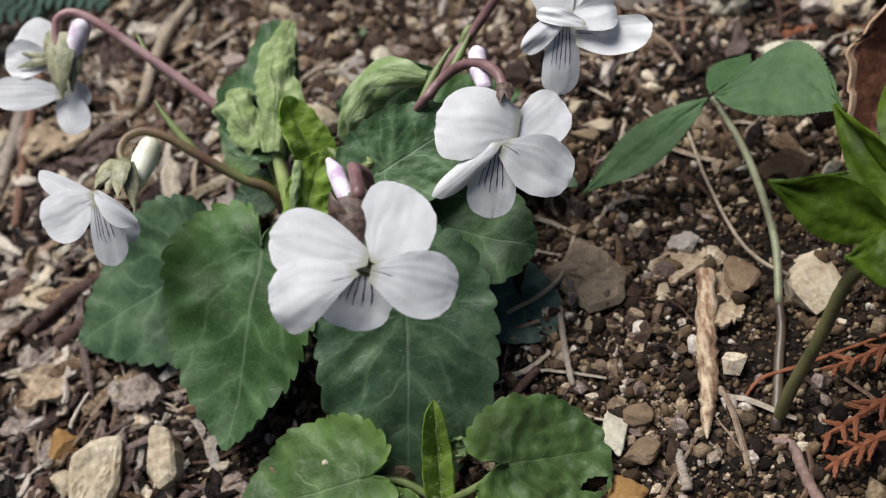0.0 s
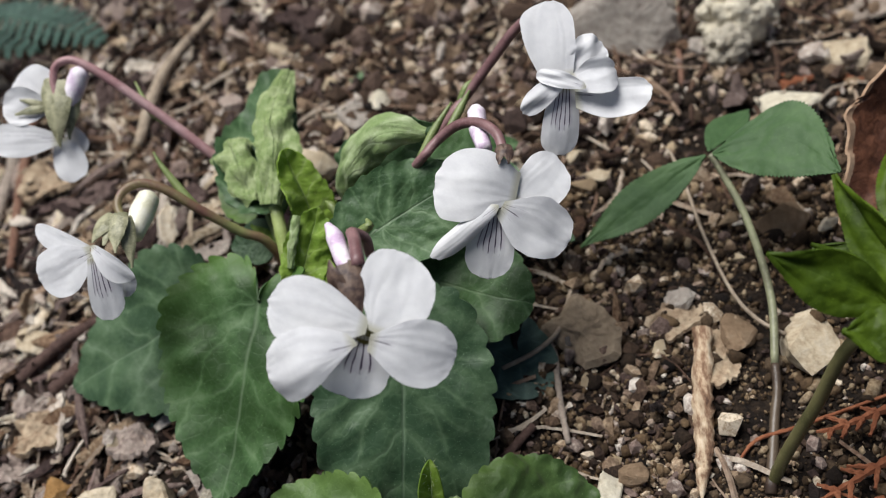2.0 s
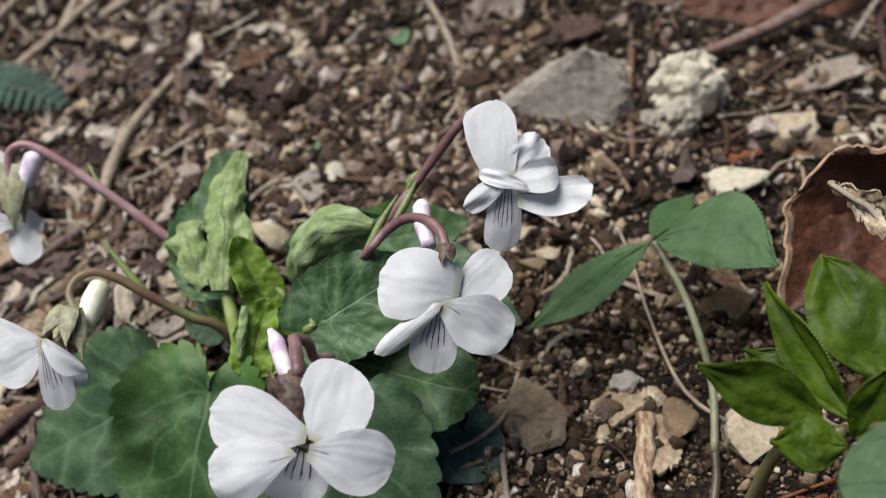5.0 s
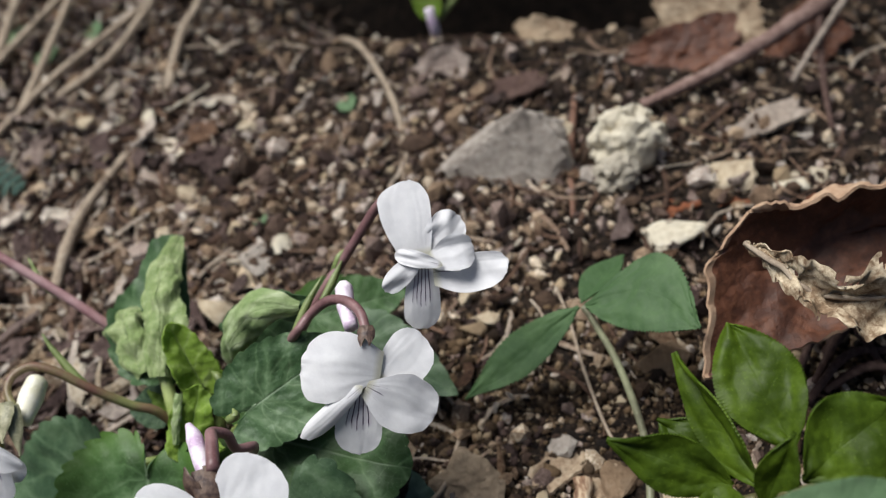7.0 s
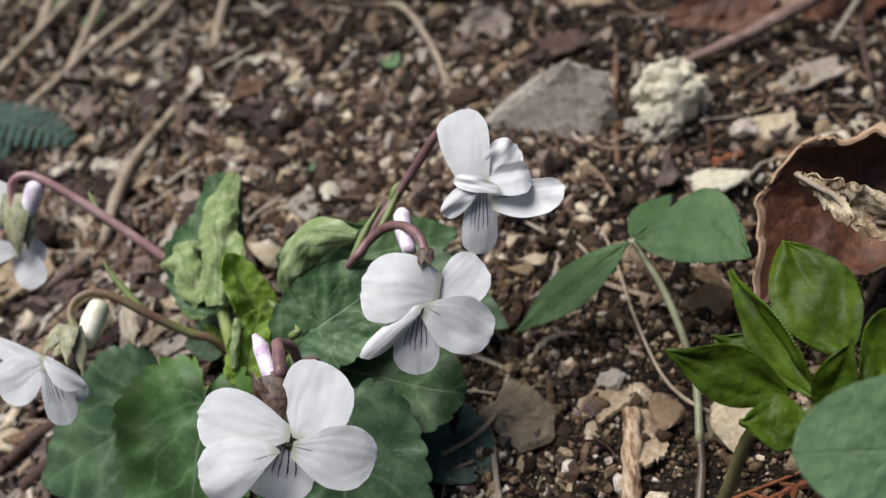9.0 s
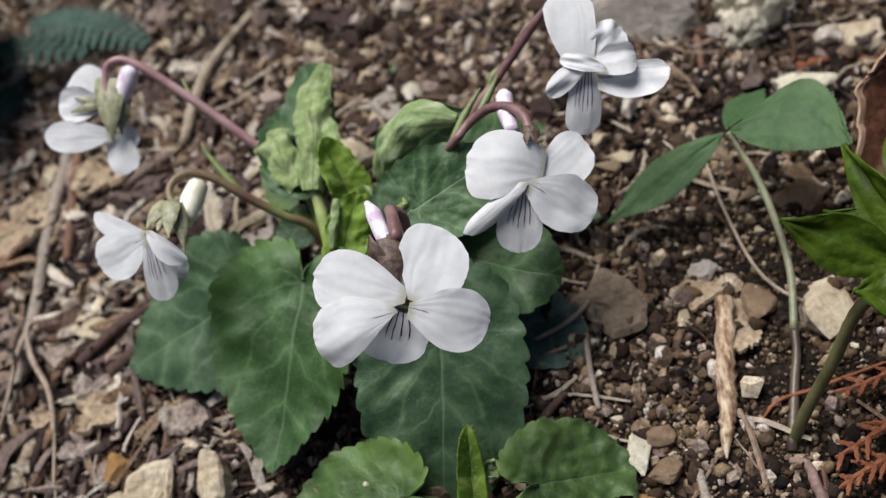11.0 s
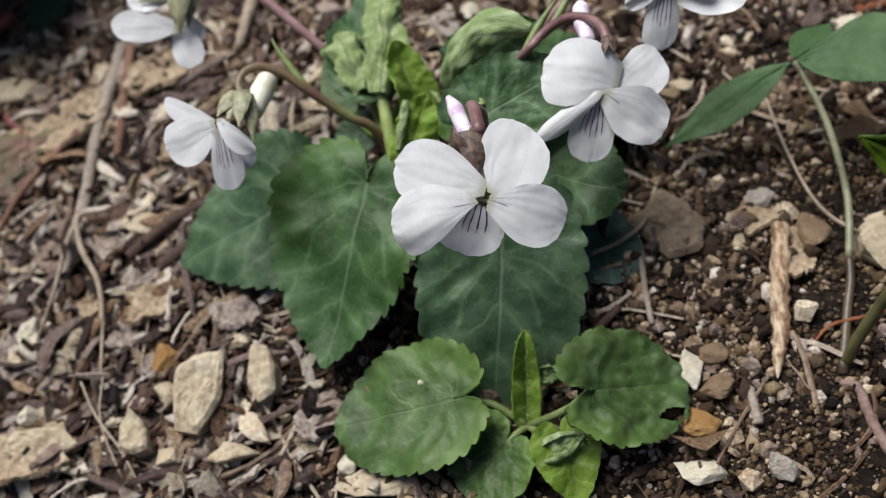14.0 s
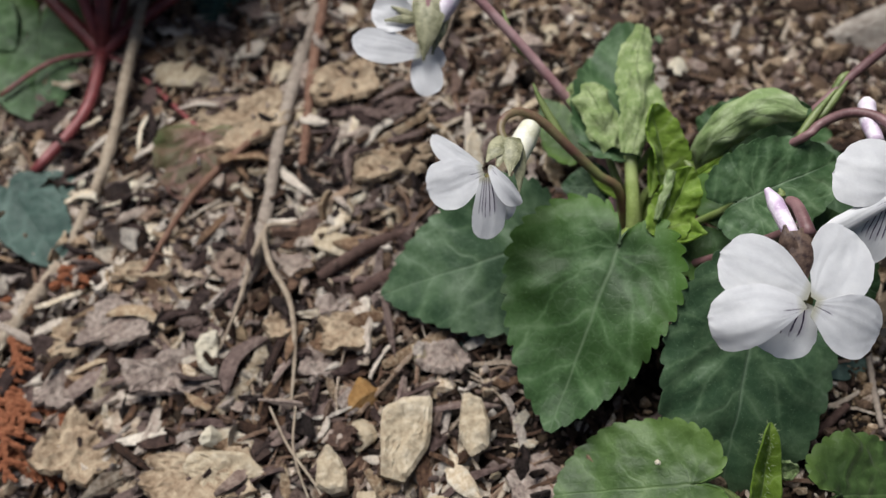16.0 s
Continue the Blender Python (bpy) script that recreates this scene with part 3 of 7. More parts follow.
def rolled_leaf(name, parent, base, tip, width, normal, roll=240, seed=0, top=None, under=None, label="", flat=0.45, crumple=1.0, pointed=0.0, show=0.52):
    """A young blade whose margins are still rolled inwards, so that the pale underside shows."""
    a, t = Vector(base), Vector(tip)
    ex = t - a
    size = ex.length
    ex.normalize()
    ez = Vector(normal)
    ez = (ez - ez.dot(ex) * ex).normalized()
    ey = ez.cross(ex)
    verts, uvs, faces, slots = [], [], [], []
    nu, nv = 26, 30
    for i in range(nu + 1):
        u = i / nu
        w = width / 2 * (max(0.0, math.sin(math.pi * min(1, u * 0.86 + 0.14))) ** 0.75) + 0.15
        w *= (1 - pointed * u ** 1.5) * (1 + 0.10 * crumple * noise.noise(Vector((u * 9, 3.0, seed))))
        for j in range(nv + 1):
            v = -1 + 2 * j / nv
            q = abs(v)
            if q < flat:
                y, z = q * w, 0.1 * q * w
            else:
                ang = radians(roll) * (q - flat) / (1 - flat)
                rad = w * (1 - flat) / radians(roll) * 1.5
                y, z = flat * w + rad * math.sin(ang), 0.1 * flat * w + rad * (1 - math.cos(ang))
            y *= 1 if v > 0 else -1
            z += width / 13 * crumple * (1.5 * noise.noise(Vector((u * 6, v * 4, seed))) + 0.5 * noise.noise(Vector((u * 17, v * 9, seed)))) + size * 0.10 * math.sin(math.pi * u)
            y += width / 26 * crumple * noise.noise(Vector((u * 5, v * 2, seed + 9)))
            verts.append((a + ex * (size * u) + ey * y + ez * z)[:])
            uvs.append((u, v * 0.4))
    for i in range(nu):
        for j in range(nv):
            faces.append((i * (nv + 1) + j, (i + 1) * (nv + 1) + j, (i + 1) * (nv + 1) + j + 1, i * (nv + 1) + j + 1))
    v, f, uv = thicken(verts, [tuple(reversed(q)) for q in faces], 0.25, uvs)
    for k in range(len(f)):
        vv = (k % len(faces)) % nv / nv * 2 - 1 if k < 2 * len(faces) else 1
        slots.append(1 if abs(vv) > show or len(faces) <= k else 0)
    return link(name, v, f, [top or LEAF_DARK, under or LEAF_UNDER], uv, parent=parent, label=label, slots=slots)


def petal(parent, mat, base, tip, normal, wide, full=(0.6, 0.6), claw=(0.3, 0.3), blunt=2.5, arch=0.05, cup=0.0, curl=0.0, wave=0.03, tongue=False, seed=0, thick=0.07):
    """One petal from claw to rounded edge, its two halves shaped apart: wide, full and claw give the half facing left, then right.
    arch lifts its middle, cup its sides, curl its far edge; a tongue has a rounded inner end."""
    a, t = Vector(base), Vector(tip)
    ex = t - a
    size = ex.length
    ex.normalize()
    ez = Vector(normal)
    ez = (ez - ez.dot(ex) * ex).normalized()
    ey = ez.cross(ex)
    span = wide[0] + wide[1]
    nu, nv = 34, 24
    verts, uvs, faces = [], [], []
    for i in range(nu + 1):
        u = 0.5 - 0.5 * math.cos(math.pi * i / nu)
        h = []
        for k in (0, 1):
            if u < full[k]:
                q = claw[k] + (1 - claw[k]) * math.sin(math.pi / 2 * u / full[k]) ** 1.2
            else:
                q = max(0.0, 1 - ((u - full[k]) / (1 - full[k])) ** blunt) ** 0.5
            if tongue:
                q *= min(1.0, math.sqrt(u / 0.07 + 0.002))
            h.append(q)
        for j in range(nv + 1):
            v = -1 + 2 * j / nv
            k = 0 if v > 0 else 1
            y = v * h[k] * wide[k]
            y *= 1 + (0.05 * noise.noise(Vector((u * 5, 1.0 if v > 0 else 4.0, seed + 3))) + 0.035 * noise.noise(Vector((u * 15, 2.0 if v > 0 else 7.0, seed)))) * u
            r = y / span * 2
            edge = max(abs(v) ** 6 * min(1, 3 * u), u ** 9)
            z = arch * size * math.sin(math.pi * u) + cup * span * r * r + curl * size * u ** 4
            z += wave * span * noise.noise(Vector((u * 2.4 + seed, r * 1.5, seed * 1.7))) * (0.3 + u)
            z += 0.016 * span * edge * noise.noise(Vector((u * 9, r * 6, seed * 2.1)))
            z += 0.0035 * span * math.sin(v * 17 + 4 * noise.noise(Vector((u * 2.5, v * 2, seed)))) * math.sin(math.pi * u) * (1 - abs(v) ** 4)
            x = size * u * (1 + 0.025 * u ** 3 * noise.noise(Vector((r * 4, seed, 6.0))) + 0.012 * u ** 6 * noise.noise(Vector((r * 13, seed, 2.0))))
            verts.append((a + ex * x + ey * y + ez * z)[:])
            uvs.append((u, v))
    for i in range(nu):
        for j in range(nv):
            faces.append((i * (nv + 1) + j, (i + 1) * (nv + 1) + j, (i + 1) * (nv + 1) + j + 1, i * (nv + 1) + j + 1))
    v, f, uv = thicken(verts, [tuple(reversed(q)) for q in faces], thick, uvs)
    return link("petal", v, f, mat, uv, parent=parent)


def sepal(parent, mat, base, tip, width, normal, seed=0):
    a, t = Vector(base), Vector(tip)
    ex = t - a
    size = ex.length
    ex.normalize()
    ez = Vector(normal)
    ez = (ez - ez.dot(ex) * ex).normalized()
    ey = ez.cross(ex)
    verts, faces, nu, nv = [], [], 12, 10
    for i in range(nu + 1):
        u = i / nu
        h = width / 2 * (0.8 + 0.5 * math.sin(math.pi * u)) * (1 - u ** 1.7) * (1 + 0.12 * noise.noise(Vector((u * 6, seed, 1)))) + 0.04
        for j in range(nv + 1):
            v = -1 + 2 * j / nv
            verts.append((a + ex * size * u + ey * v * h + ez * (0.10 * size * math.sin(math.pi * u) - 0.25 * h * v * v + 0.03 * h * math.cos(v * 9) + 0.05 * width * noise.noise(Vector((u * 4, v * 2, seed + 2.5)))))[:])
    for i in range(nu):
        for j in range(nv):
            faces.append((i * (nv + 1) + j, i * (nv + 1) + j + 1, (i + 1) * (nv + 1) + j + 1, (i + 1) * (nv + 1) + j))
    v, f, _ = thicken(verts, faces, 0.2)
    return link("sepal", v, f, mat, parent=parent)


def blob(name, parent, mat, pts, radii, label=""):
    """A soft rounded body along a short curve: a spur or a bud."""
    return tube(name, pts, radii, mat, parent, n=16, sides=12, label=label)


def crumple(name, parent, mat, spine, radii, normal, sweep=210, seed=0, thick=0.22, label="", rough=1.0):
    """A soft young margin rolled over: a crumpled, ragged-edged trough along a curve, its back towards normal."""
    nu, nv = 34, 20
    c = curve_points(spine, nu + 1)
    ez0 = Vector(normal).normalized()
    verts, uvs, faces = [], [], []
    for i, p in enumerate(c):
        u = i / nu
        d = (c[min(i + 1, nu)] - c[max(i - 1, 0)]).normalized()
        ez = (ez0 - ez0.dot(d) * d).normalized()
        ey = ez.cross(d)
        k = u * (len(radii) - 1)
        m = min(int(k), len(radii) - 2)
        r = radii[m] + (radii[m + 1] - radii[m]) * (k - m)
        for j in range(nv + 1):
            v = -1 + 2 * j / nv
            a = radians(sweep / 2) * v * (1 + 0.22 * rough * noise.noise(Vector((u * 8, 1.0 if v > 0 else 6.0, seed))) + 0.1 * rough * noise.noise(Vector((u * 21, 3.0 if v > 0 else 8.0, seed))))
            q = r * (1 + rough * (0.40 * noise.noise(Vector((u * 6.5, a * 1.3, seed + 2.0))) + 0.15 * noise.noise(Vector((u * 14, a * 3.0, seed + 5.0))) + 0.04 * noise.noise(Vector((u * 34, a * 6, seed)))))
            verts.append((p + ez * (math.cos(a) * q) + ey * (math.sin(a) * q))[:])
            uvs.append((u, v * 0.4))
    for i in range(nu):
        for j in range(nv):
            faces.append((i * (nv + 1) + j, i * (nv + 1) + j + 1, (i + 1) * (nv + 1) + j + 1, (i + 1) * (nv + 1) + j))
    v, f, uv = thicken(verts, [tuple(reversed(q)) for q in faces], thick, uvs)
    return link(name, v, f, mat, uv, parent=parent, label=label)


# ---- the ground ----
def flattened(v, lo, hi):
    return lo + (hi - lo) * min(1.0, max(0.0, (v - lo) / (hi - lo)))


def lie(x, y):
    """Height of the bank, without its small roughness; an unseen rise behind is added."""
    X, Y = flattened((x + 20) / 100, -1.9, 1.5), flattened((y - 160) / 100, -1.5, 1.35)
    # hollow sunk deep so that the back falls into shade
    hollow = 95.0 * math.exp(-((x - 15) / 50) ** 2 - ((y - 288) / 21) ** 2)
    # made-up steep rise out of view that keeps light off the back
    d = y - 300 - (40 * noise.noise(Vector((x / 170, y / 400, 5.5))) + 14 * noise.noise(Vector((x / 45, y / 60, 1.5)))) * min(1.0, max(0.0, (y - 280) / 60))
    d -= min(900.0, 0.0018 * (x - 35) ** 2)
    k = min(1.0, max(0.0, d / 150))
    bank = (400 + 150 * noise.noise(Vector((x / 600, y / 600, 9.5)))) * k * k * (3 - 2 * k) + max(0.0, min(60.0, d)) * 0.6
    bank += 30 * k * noise.noise(Vector((x / 90, y / 90, 3.5)))
    return bank - hollow + 11.30 - 3.86 * X + 7.29 * Y - 7.26 * X * X - 9.77 * X * Y - 10.93 * Y * Y


def ground_z(x, y):
    z = lie(x, y)
    if -420 < x < 420 and -200 < y < 620:
        z += 1.3 * noise.noise(Vector((x / 23, y / 23, 0.3))) + 1.05 * noise.noise(Vector((x / 8, y / 8, 4.3)))
        z += 0.9 * noise.noise(Vector((x / 2.9, y / 2.9, 8.1))) + 0.3 * noise.noise(Vector((x / 1.3, y / 1.3, 2.2)))
    return z


def spread(lo, hi, step, far):
    inner = list(np.arange(lo, hi + step / 2, step))
    out, d = [], step
    left, right = [], []
    p, q = inner[0], inner[-1]
    while p > -far:
        d *= 1.35
        p -= d
        q += d
        left.append(p)
        right.append(q)
    return left[::-1] + inner + right


def build_ground():
    xs, ys = spread(-190, 130, 1.1, 300000), spread(50, 300, 1.1, 300000)
    # the unseen rise also leans forward to deepen that shade
    verts = [(x, y - 0.32 * max(0.0, min(300.0, lie(x, y) - 45)) * (y > 296) * (abs(x) < 1500), ground_z(x, y)) for y in ys for x in xs]
    w = len(xs)
    faces = [(j * w + i, j * w + i + 1, (j + 1) * w + i + 1, (j + 1) * w + i) for j in range(len(ys) - 1) for i in range(w - 1)]
    g = link("ground", verts, faces, SOIL)
    return tagged(g, "dark brown crumbly soil bank with grit and leaf litter", "soil", kind="structure")


ground = build_ground()

# ---- the white violet ----
def flower(plant, throat, right, up, petals, label):
    """A flower in its own frame: right, up, and towards the viewer. petals: kind, base, tip, half widths, then what petal() takes."""
    th, rx, uy = Vector(throat), Vector(right), Vector(up)
    n = rx.cross(uy).normalized()
    at = lambda q: th + rx * q[0] + uy * q[1] + n * q[2]
    v, f = tube_mesh([at((0.1, -0.6, -4.0)), at((0.1, -0.6, -2.6)), at((0.1, -0.6, -1.3))], [0.8, 1.2, 1.3], 7, 12)
    head = link("flower", v, f, THROAT, parent=plant, label=label)
    for i, (kind, base, tip, wide, extra) in enumerate(petals):
        petal(head, {"up": PETAL, "side": PETAL_SIDE, "lip": PETAL_LIP}[kind], at(base), at(tip), n, wide, seed=i * 2.3 + th.x, **extra)
    return head


def calyx(head, centre, axis, mat, size, turns, normal, width=1.9):
    """Sepals that lie along the back of a flower."""
    c, ax = Vector(centre), Vector(axis).normalized()
    s = ax.cross(Vector(normal)).normalized()
    for k, (side, lift, long) in enumerate(turns):
        w = (s * side + Vector(normal).normalized() * lift)
        sepal(head, mat, c + w * 0.9, c + w * 1.7 + ax * size * long, width, w + Vector(normal) * 0.4, k)


violet = thing("violet_plant", (-45, 131, 8), "white violet in bloom with heart-shaped toothed leaves, rooted in soil", "flower")
CROWN = (-45, 131, 8)

# flower in front
f = flower(violet, (-25.2, 96.1, 47.0), (0.982, 0.055, -0.183), (0.082, 0.745, 0.662), [
    ("up", (0.3, 0.3, -0.4), (-12.1, 3.8, -1.6), (4.6, 4.5), dict(full=(0.6, 0.62), claw=(0.2, 0.25), arch=0.06, wave=0.03)),
    ("up", (0.7, -0.1, -0.4), (5.5, 9.4, -2.0), (4.3, 5.8), dict(full=(0.66, 0.46), claw=(0.06, 0.5), arch=0.05, wave=0.03, blunt=2.9)),
    ("lip", (-0.4, -0.7, -1.2), (-2.6, -8.5, -2.4), (4.6, 4.2), dict(full=(0.52, 0.74), claw=(0.4, 0.35), arch=-0.06, wave=0.03, blunt=3.0)),
    ("side", (-0.8, -1.7, 2.2), (-12.4, -4.8, -1.6), (4.7, 4.1), dict(full=(0.80, 0.5), claw=(0.0, 0.34), arch=0.20, cup=-0.12, wave=0.05, tongue=True)),
    ("side", (0.7, -0.9, 0.9), (11.5, -3.7, -1.8), (3.8, 4.9), dict(full=(0.58, 0.56), claw=(0.12, 0.35), arch=0.05, wave=0.04)),
], "white violet flower with dark purple veins on its lip")
blob("spur", f, SPUR, [(-26.34, 101.48, 49.66), (-27.95, 105.60, 50.42), (-29.21, 109.16, 50.77), (-30.3, 111.3, 51.2)], [0.9, 1.15, 1.2, 0.45], "pinkish white spur")
sepal(f, SEPAL_BROWN, (-26.80, 103.08, 52.05), (-25.64, 97.44, 47.22), 3.3, (0.25, -0.6, 0.7), 1)
sepal(f, SEPAL_BROWN, (-27.75, 100.12, 49.86), (-28.85, 103.17, 52.88), 2.2, (-0.3, -0.7, 0.6), 3)
sepal(f, SEPAL_BROWN, (-25.95, 103.91, 51.79), (-24.91, 99.29, 47.90), 2.2, (0.7, -0.5, 0.5), 4)
tube("flower_stalk", [CROWN, (-36, 122, 22), (-25, 114, 40), (-25.85, 111.03, 44.40), (-25.91, 111.16, 47.79), (-27.05, 110.09, 50.24), (-26.37, 108.01, 51.38), (-25.34, 102.91, 51.64)], [0.75, 0.7, 0.7, 0.75, 0.85, 0.95], STALK_PURPLE, violet, 30, 10)

# flower behind it
f = flower(violet, (-8.5, 123.2, 40.3), (0.982, 0.055, -0.183), (0.082, 0.745, 0.662), [
    ("up", (2.0, 0.2, -0.2), (-9.5, 2.8, -0.4), (5.2, 5.7), dict(full=(0.7, 0.46), claw=(0.1, 0.62), arch=0.16, cup=-0.05, wave=0.03, blunt=2.8)),
    ("up", (2.1, -0.4, -0.8), (8.3, 6.0, -2.0), (2.9, 4.7), dict(full=(0.6, 0.5), claw=(0.5, 0.6), arch=0.03, wave=0.04, blunt=2.9)),
    ("lip", (-0.9, -1.3, 0.0), (-2.5, -11.2, -2.6), (3.5, 3.5), dict(full=(0.62, 0.62), claw=(0.4, 0.4), arch=0.04, wave=0.03, blunt=2.7)),
    ("side", (-0.6, -1.0, 1.4), (-10.2, -8.0, -0.6), (1.6, 1.4), dict(full=(0.66, 0.5), claw=(0.3, 0.5), arch=0.06, cup=-0.3, wave=0.06, tongue=True)),
    ("side", (-0.0, -0.9, 0.8), (9.6, -6.5, -2.2), (4.3, 4.6), dict(full=(0.52, 0.46), claw=(0.15, 0.4), arch=0.04, wave=0.07)),
], "white violet flower with violet-lined lip on an arching stalk")
blob("spur", f, SPUR, [(-10.55, 131.22, 42.72), (-11.47, 135.36, 43.21), (-11.64, 138.18, 44.19), (-11.71, 139.14, 44.73)], [1.1, 1.45, 1.4, 0.6], "pinkish white spur")
calyx(f, (-7.44, 128.93, 45.14), (-0.05, -0.9, -0.35), SEPAL_BROWN, 4.0, [(0.35, 0.4, 0.8), (-0.35, 0.4, 0.8)], (0.1, -0.3, 0.9), 1.6)
tube("flower_stalk", [CROWN, (-34, 141, 21), (-21.59, 135.03, 38.35), (-18.22, 136.66, 40.85), (-14.52, 136.77, 43.38), (-11.04, 135.09, 44.64), (-8.49, 131.84, 45.02), (-7.60, 128.17, 44.23)], [0.8, 0.75, 0.75, 0.8, 0.8, 0.75], STALK_PURPLE, violet, 30, 10)

# tallest flower
f = flower(violet, (3.8, 138.2, 49.0), (0.973, 0.015, -0.23), (0.145, 0.735, 0.663), [
    ("up", (-2.1, -0.7, -0.6), (-3.9, 10.6, -1.8), (5.0, 2.8), dict(full=(0.66, 0.58), claw=(0.6, 0.6), arch=0.06, wave=0.03, blunt=2.9)),
    ("up", (-1.5, -0.5, -1.0), (3.8, 5.5, -2.2), (2.7, 2.9), dict(full=(0.6, 0.6), claw=(0.5, 0.5), arch=0.10, wave=0.22, blunt=3.0)),
    ("up", (-0.7, -0.8, 0.2), (5.7, 1.2, -0.6), (2.1, 3.4), dict(full=(0.5, 0.6), claw=(0.2, 0.6), arch=0.16, cup=0.10, wave=0.14)),
    ("lip", (-1.7, -1.9, 0.0), (-2.0, -11.7, -2.6), (2.7, 2.7), dict(full=(0.62, 0.66), claw=(0.65, 0.65), arch=0.06, cup=-0.08, wave=0.03, blunt=3.2)),
    ("side", (-1.5, -0.7, 1.0), (-7.5, -5.8, -1.0), (1.6, 1.8), dict(full=(0.66, 0.5), claw=(0.4, 0.4), arch=0.12, cup=-0.08, wave=0.16)),
    ("side", (1.2, -2.2, 1.8), (-5.8, -0.4, 0.4), (1.3, 1.3), dict(full=(0.66, 0.6), claw=(0.3, 0.4), arch=0.10, cup=0.06, wave=0.22, tongue=True)),
    ("side", (-0.2, -2.9, 0.5), (11.0, -1.9, 0.4), (2.1, 3.8), dict(full=(0.7, 0.42), claw=(0.3, 0.6), arch=-0.12, cup=0.16, wave=0.07)),
], "nodding white violet flower with ruffled petals and lined lip")
blob("spur", f, SPUR, [(1.14, 143.11, 49.08), (-0.47, 145.93, 49.06), (-1.55, 147.05, 48.30)], [1.1, 1.3, 0.5])
tube("flower_stalk", [CROWN, (-30, 137, 25), (-17.14, 143.76, 38.37), (-13.94, 146.38, 40.62), (-9.09, 149.10, 44.93), (-5.10, 150.15, 49.03), (-2.48, 149.20, 51.08), (0.43, 144.36, 49.91)], [0.75, 0.75, 0.75, 0.8, 0.75, 0.7], STALK_PURPLE, violet, 30, 10)

# low flower that looks sideways
f = flower(violet, (-68.8, 121, 40.4), (0.982, 0.055, -0.183), (0.082, 0.745, 0.662), [
    ("up", (-1.8, 1.1, -0.6), (-9.9, 5.0, -1.6), (2.7, 0.7), dict(full=(0.5, 0.5), claw=(0.6, 0.6), arch=0.04, wave=0.03)),
    ("up", (0.4, -1.2, -1.2), (3.9, -5.8, -2.4), (2.0, 2.2), dict(full=(0.6, 0.6), claw=(0.6, 0.6), arch=0.04, wave=0.08)),
    ("side", (-1.5, 0.4, -0.2), (-9.5, -3.4, -1.4), (4.2, 3.6), dict(full=(0.6, 0.62), claw=(0.3, 0.3), arch=0.04, wave=0.04, blunt=2.8)),
    ("lip", (-0.9, -0.3, 0.3), (0.6, -9.6, -2.2), (3.0, 2.2), dict(full=(0.58, 0.7), claw=(0.5, 0.5), arch=0.04, wave=0.03, blunt=2.7)),
    ("side", (-1.0, 1.5, 1.4), (4.9, -3.4, 0.2), (0.9, 2.3), dict(full=(0.5, 0.6), claw=(0.5, 0.25), arch=0.10, cup=0.16, wave=0.10, tongue=True)),
], "white violet flower turned sideways over dry litter")
blob("spur", f, SPUR_CREAM, [(-65.48, 125.88, 38.70), (-64.60, 129.91, 39.48), (-63.57, 132.62, 40.37), (-63.26, 133.36, 40.59)], [1.4, 2.0, 1.7, 0.6], "creamy white spur")
sepal(f, SEPAL_GREEN, (-67.19, 126.97, 42.76), (-69.84, 122.39, 41.90), 3.0, (-0.3, -0.6, 0.7), 0)
sepal(f, SEPAL_GREEN, (-66.19, 126.86, 43.09), (-66.15, 120.72, 40.87), 2.8, (0.0, -0.6, 0.7), 1)
sepal(f, SEPAL_GREEN, (-65.60, 126.85, 42.28), (-64.72, 120.12, 37.98), 2.2, (0.5, -0.6, 0.7), 2)
sepal(f, SEPAL_GREEN, (-66.83, 127.29, 42.30), (-68.17, 121.92, 41.49), 2.4, (-0.1, -0.6, 0.7), 3)
tube("flower_stalk", [CROWN, (-47.95, 133.03, 25.46), (-52.18, 133.04, 30.09), (-57.15, 133.72, 35.12), (-61.57, 135.00, 39.01), (-65.09, 135.28, 40.96), (-67.65, 133.51, 41.37), (-68.30, 130.96, 40.74), (-66.91, 128.35, 39.83)], [0.85, 0.8, 0.8, 0.75, 0.65, 0.65], STALK_MIX, violet, 34, 10)

# flower seen from behind
f = flower(violet, (-83.4, 148.7, 38.2), (0.973, 0.015, -0.23), (0.145, 0.735, 0.663), [
    ("up", (-1.2, 7.9, -0.4), (-8.1, 11.9, -1.0), (3.7, 4.4), dict(full=(0.55, 0.55), claw=(0.4, 0.4), arch=0.06, wave=0.05)),
    ("up", (-1.8, 7.4, 0.2), (-9.7, 6.9, 0.2), (3.2, 3.4), dict(full=(0.6, 0.6), claw=(0.3, 0.3), arch=0.07, cup=0.10, wave=0.06)),
    ("side", (-0.2, 2.1, 0.6), (-11.9, 1.5, 0.8), (3.2, 2.6), dict(full=(0.55, 0.6), claw=(0.35, 0.35), arch=0.05, wave=0.04)),
    ("up", (-0.2, 2.1, -0.8), (3.0, -4.7, -0.2), (2.9, 2.7), dict(full=(0.6, 0.62), claw=(0.5, 0.5), arch=0.03, wave=0.05)),
    ("up", (1.0, 3.9, -1.6), (3.6, 0.1, -1.4), (1.8, 1.8), dict(full=(0.6, 0.6), claw=(0.6, 0.6), arch=0.03, wave=0.06)),
], "white violet flower seen from behind with green sepals")
blob("spur", f, SPUR, [(-80.93, 153.34, 43.12), (-79.39, 155.39, 45.42), (-78.04, 157.34, 47.22), (-77.72, 158.08, 47.66)], [1.2, 1.7, 1.7, 0.7], "pinkish white spur")
sepal(f, SEPAL_GREEN, (-81.65, 156.10, 47.33), (-82.53, 148.15, 39.58), 4.6, (0.0, -0.6, 0.7), 0)
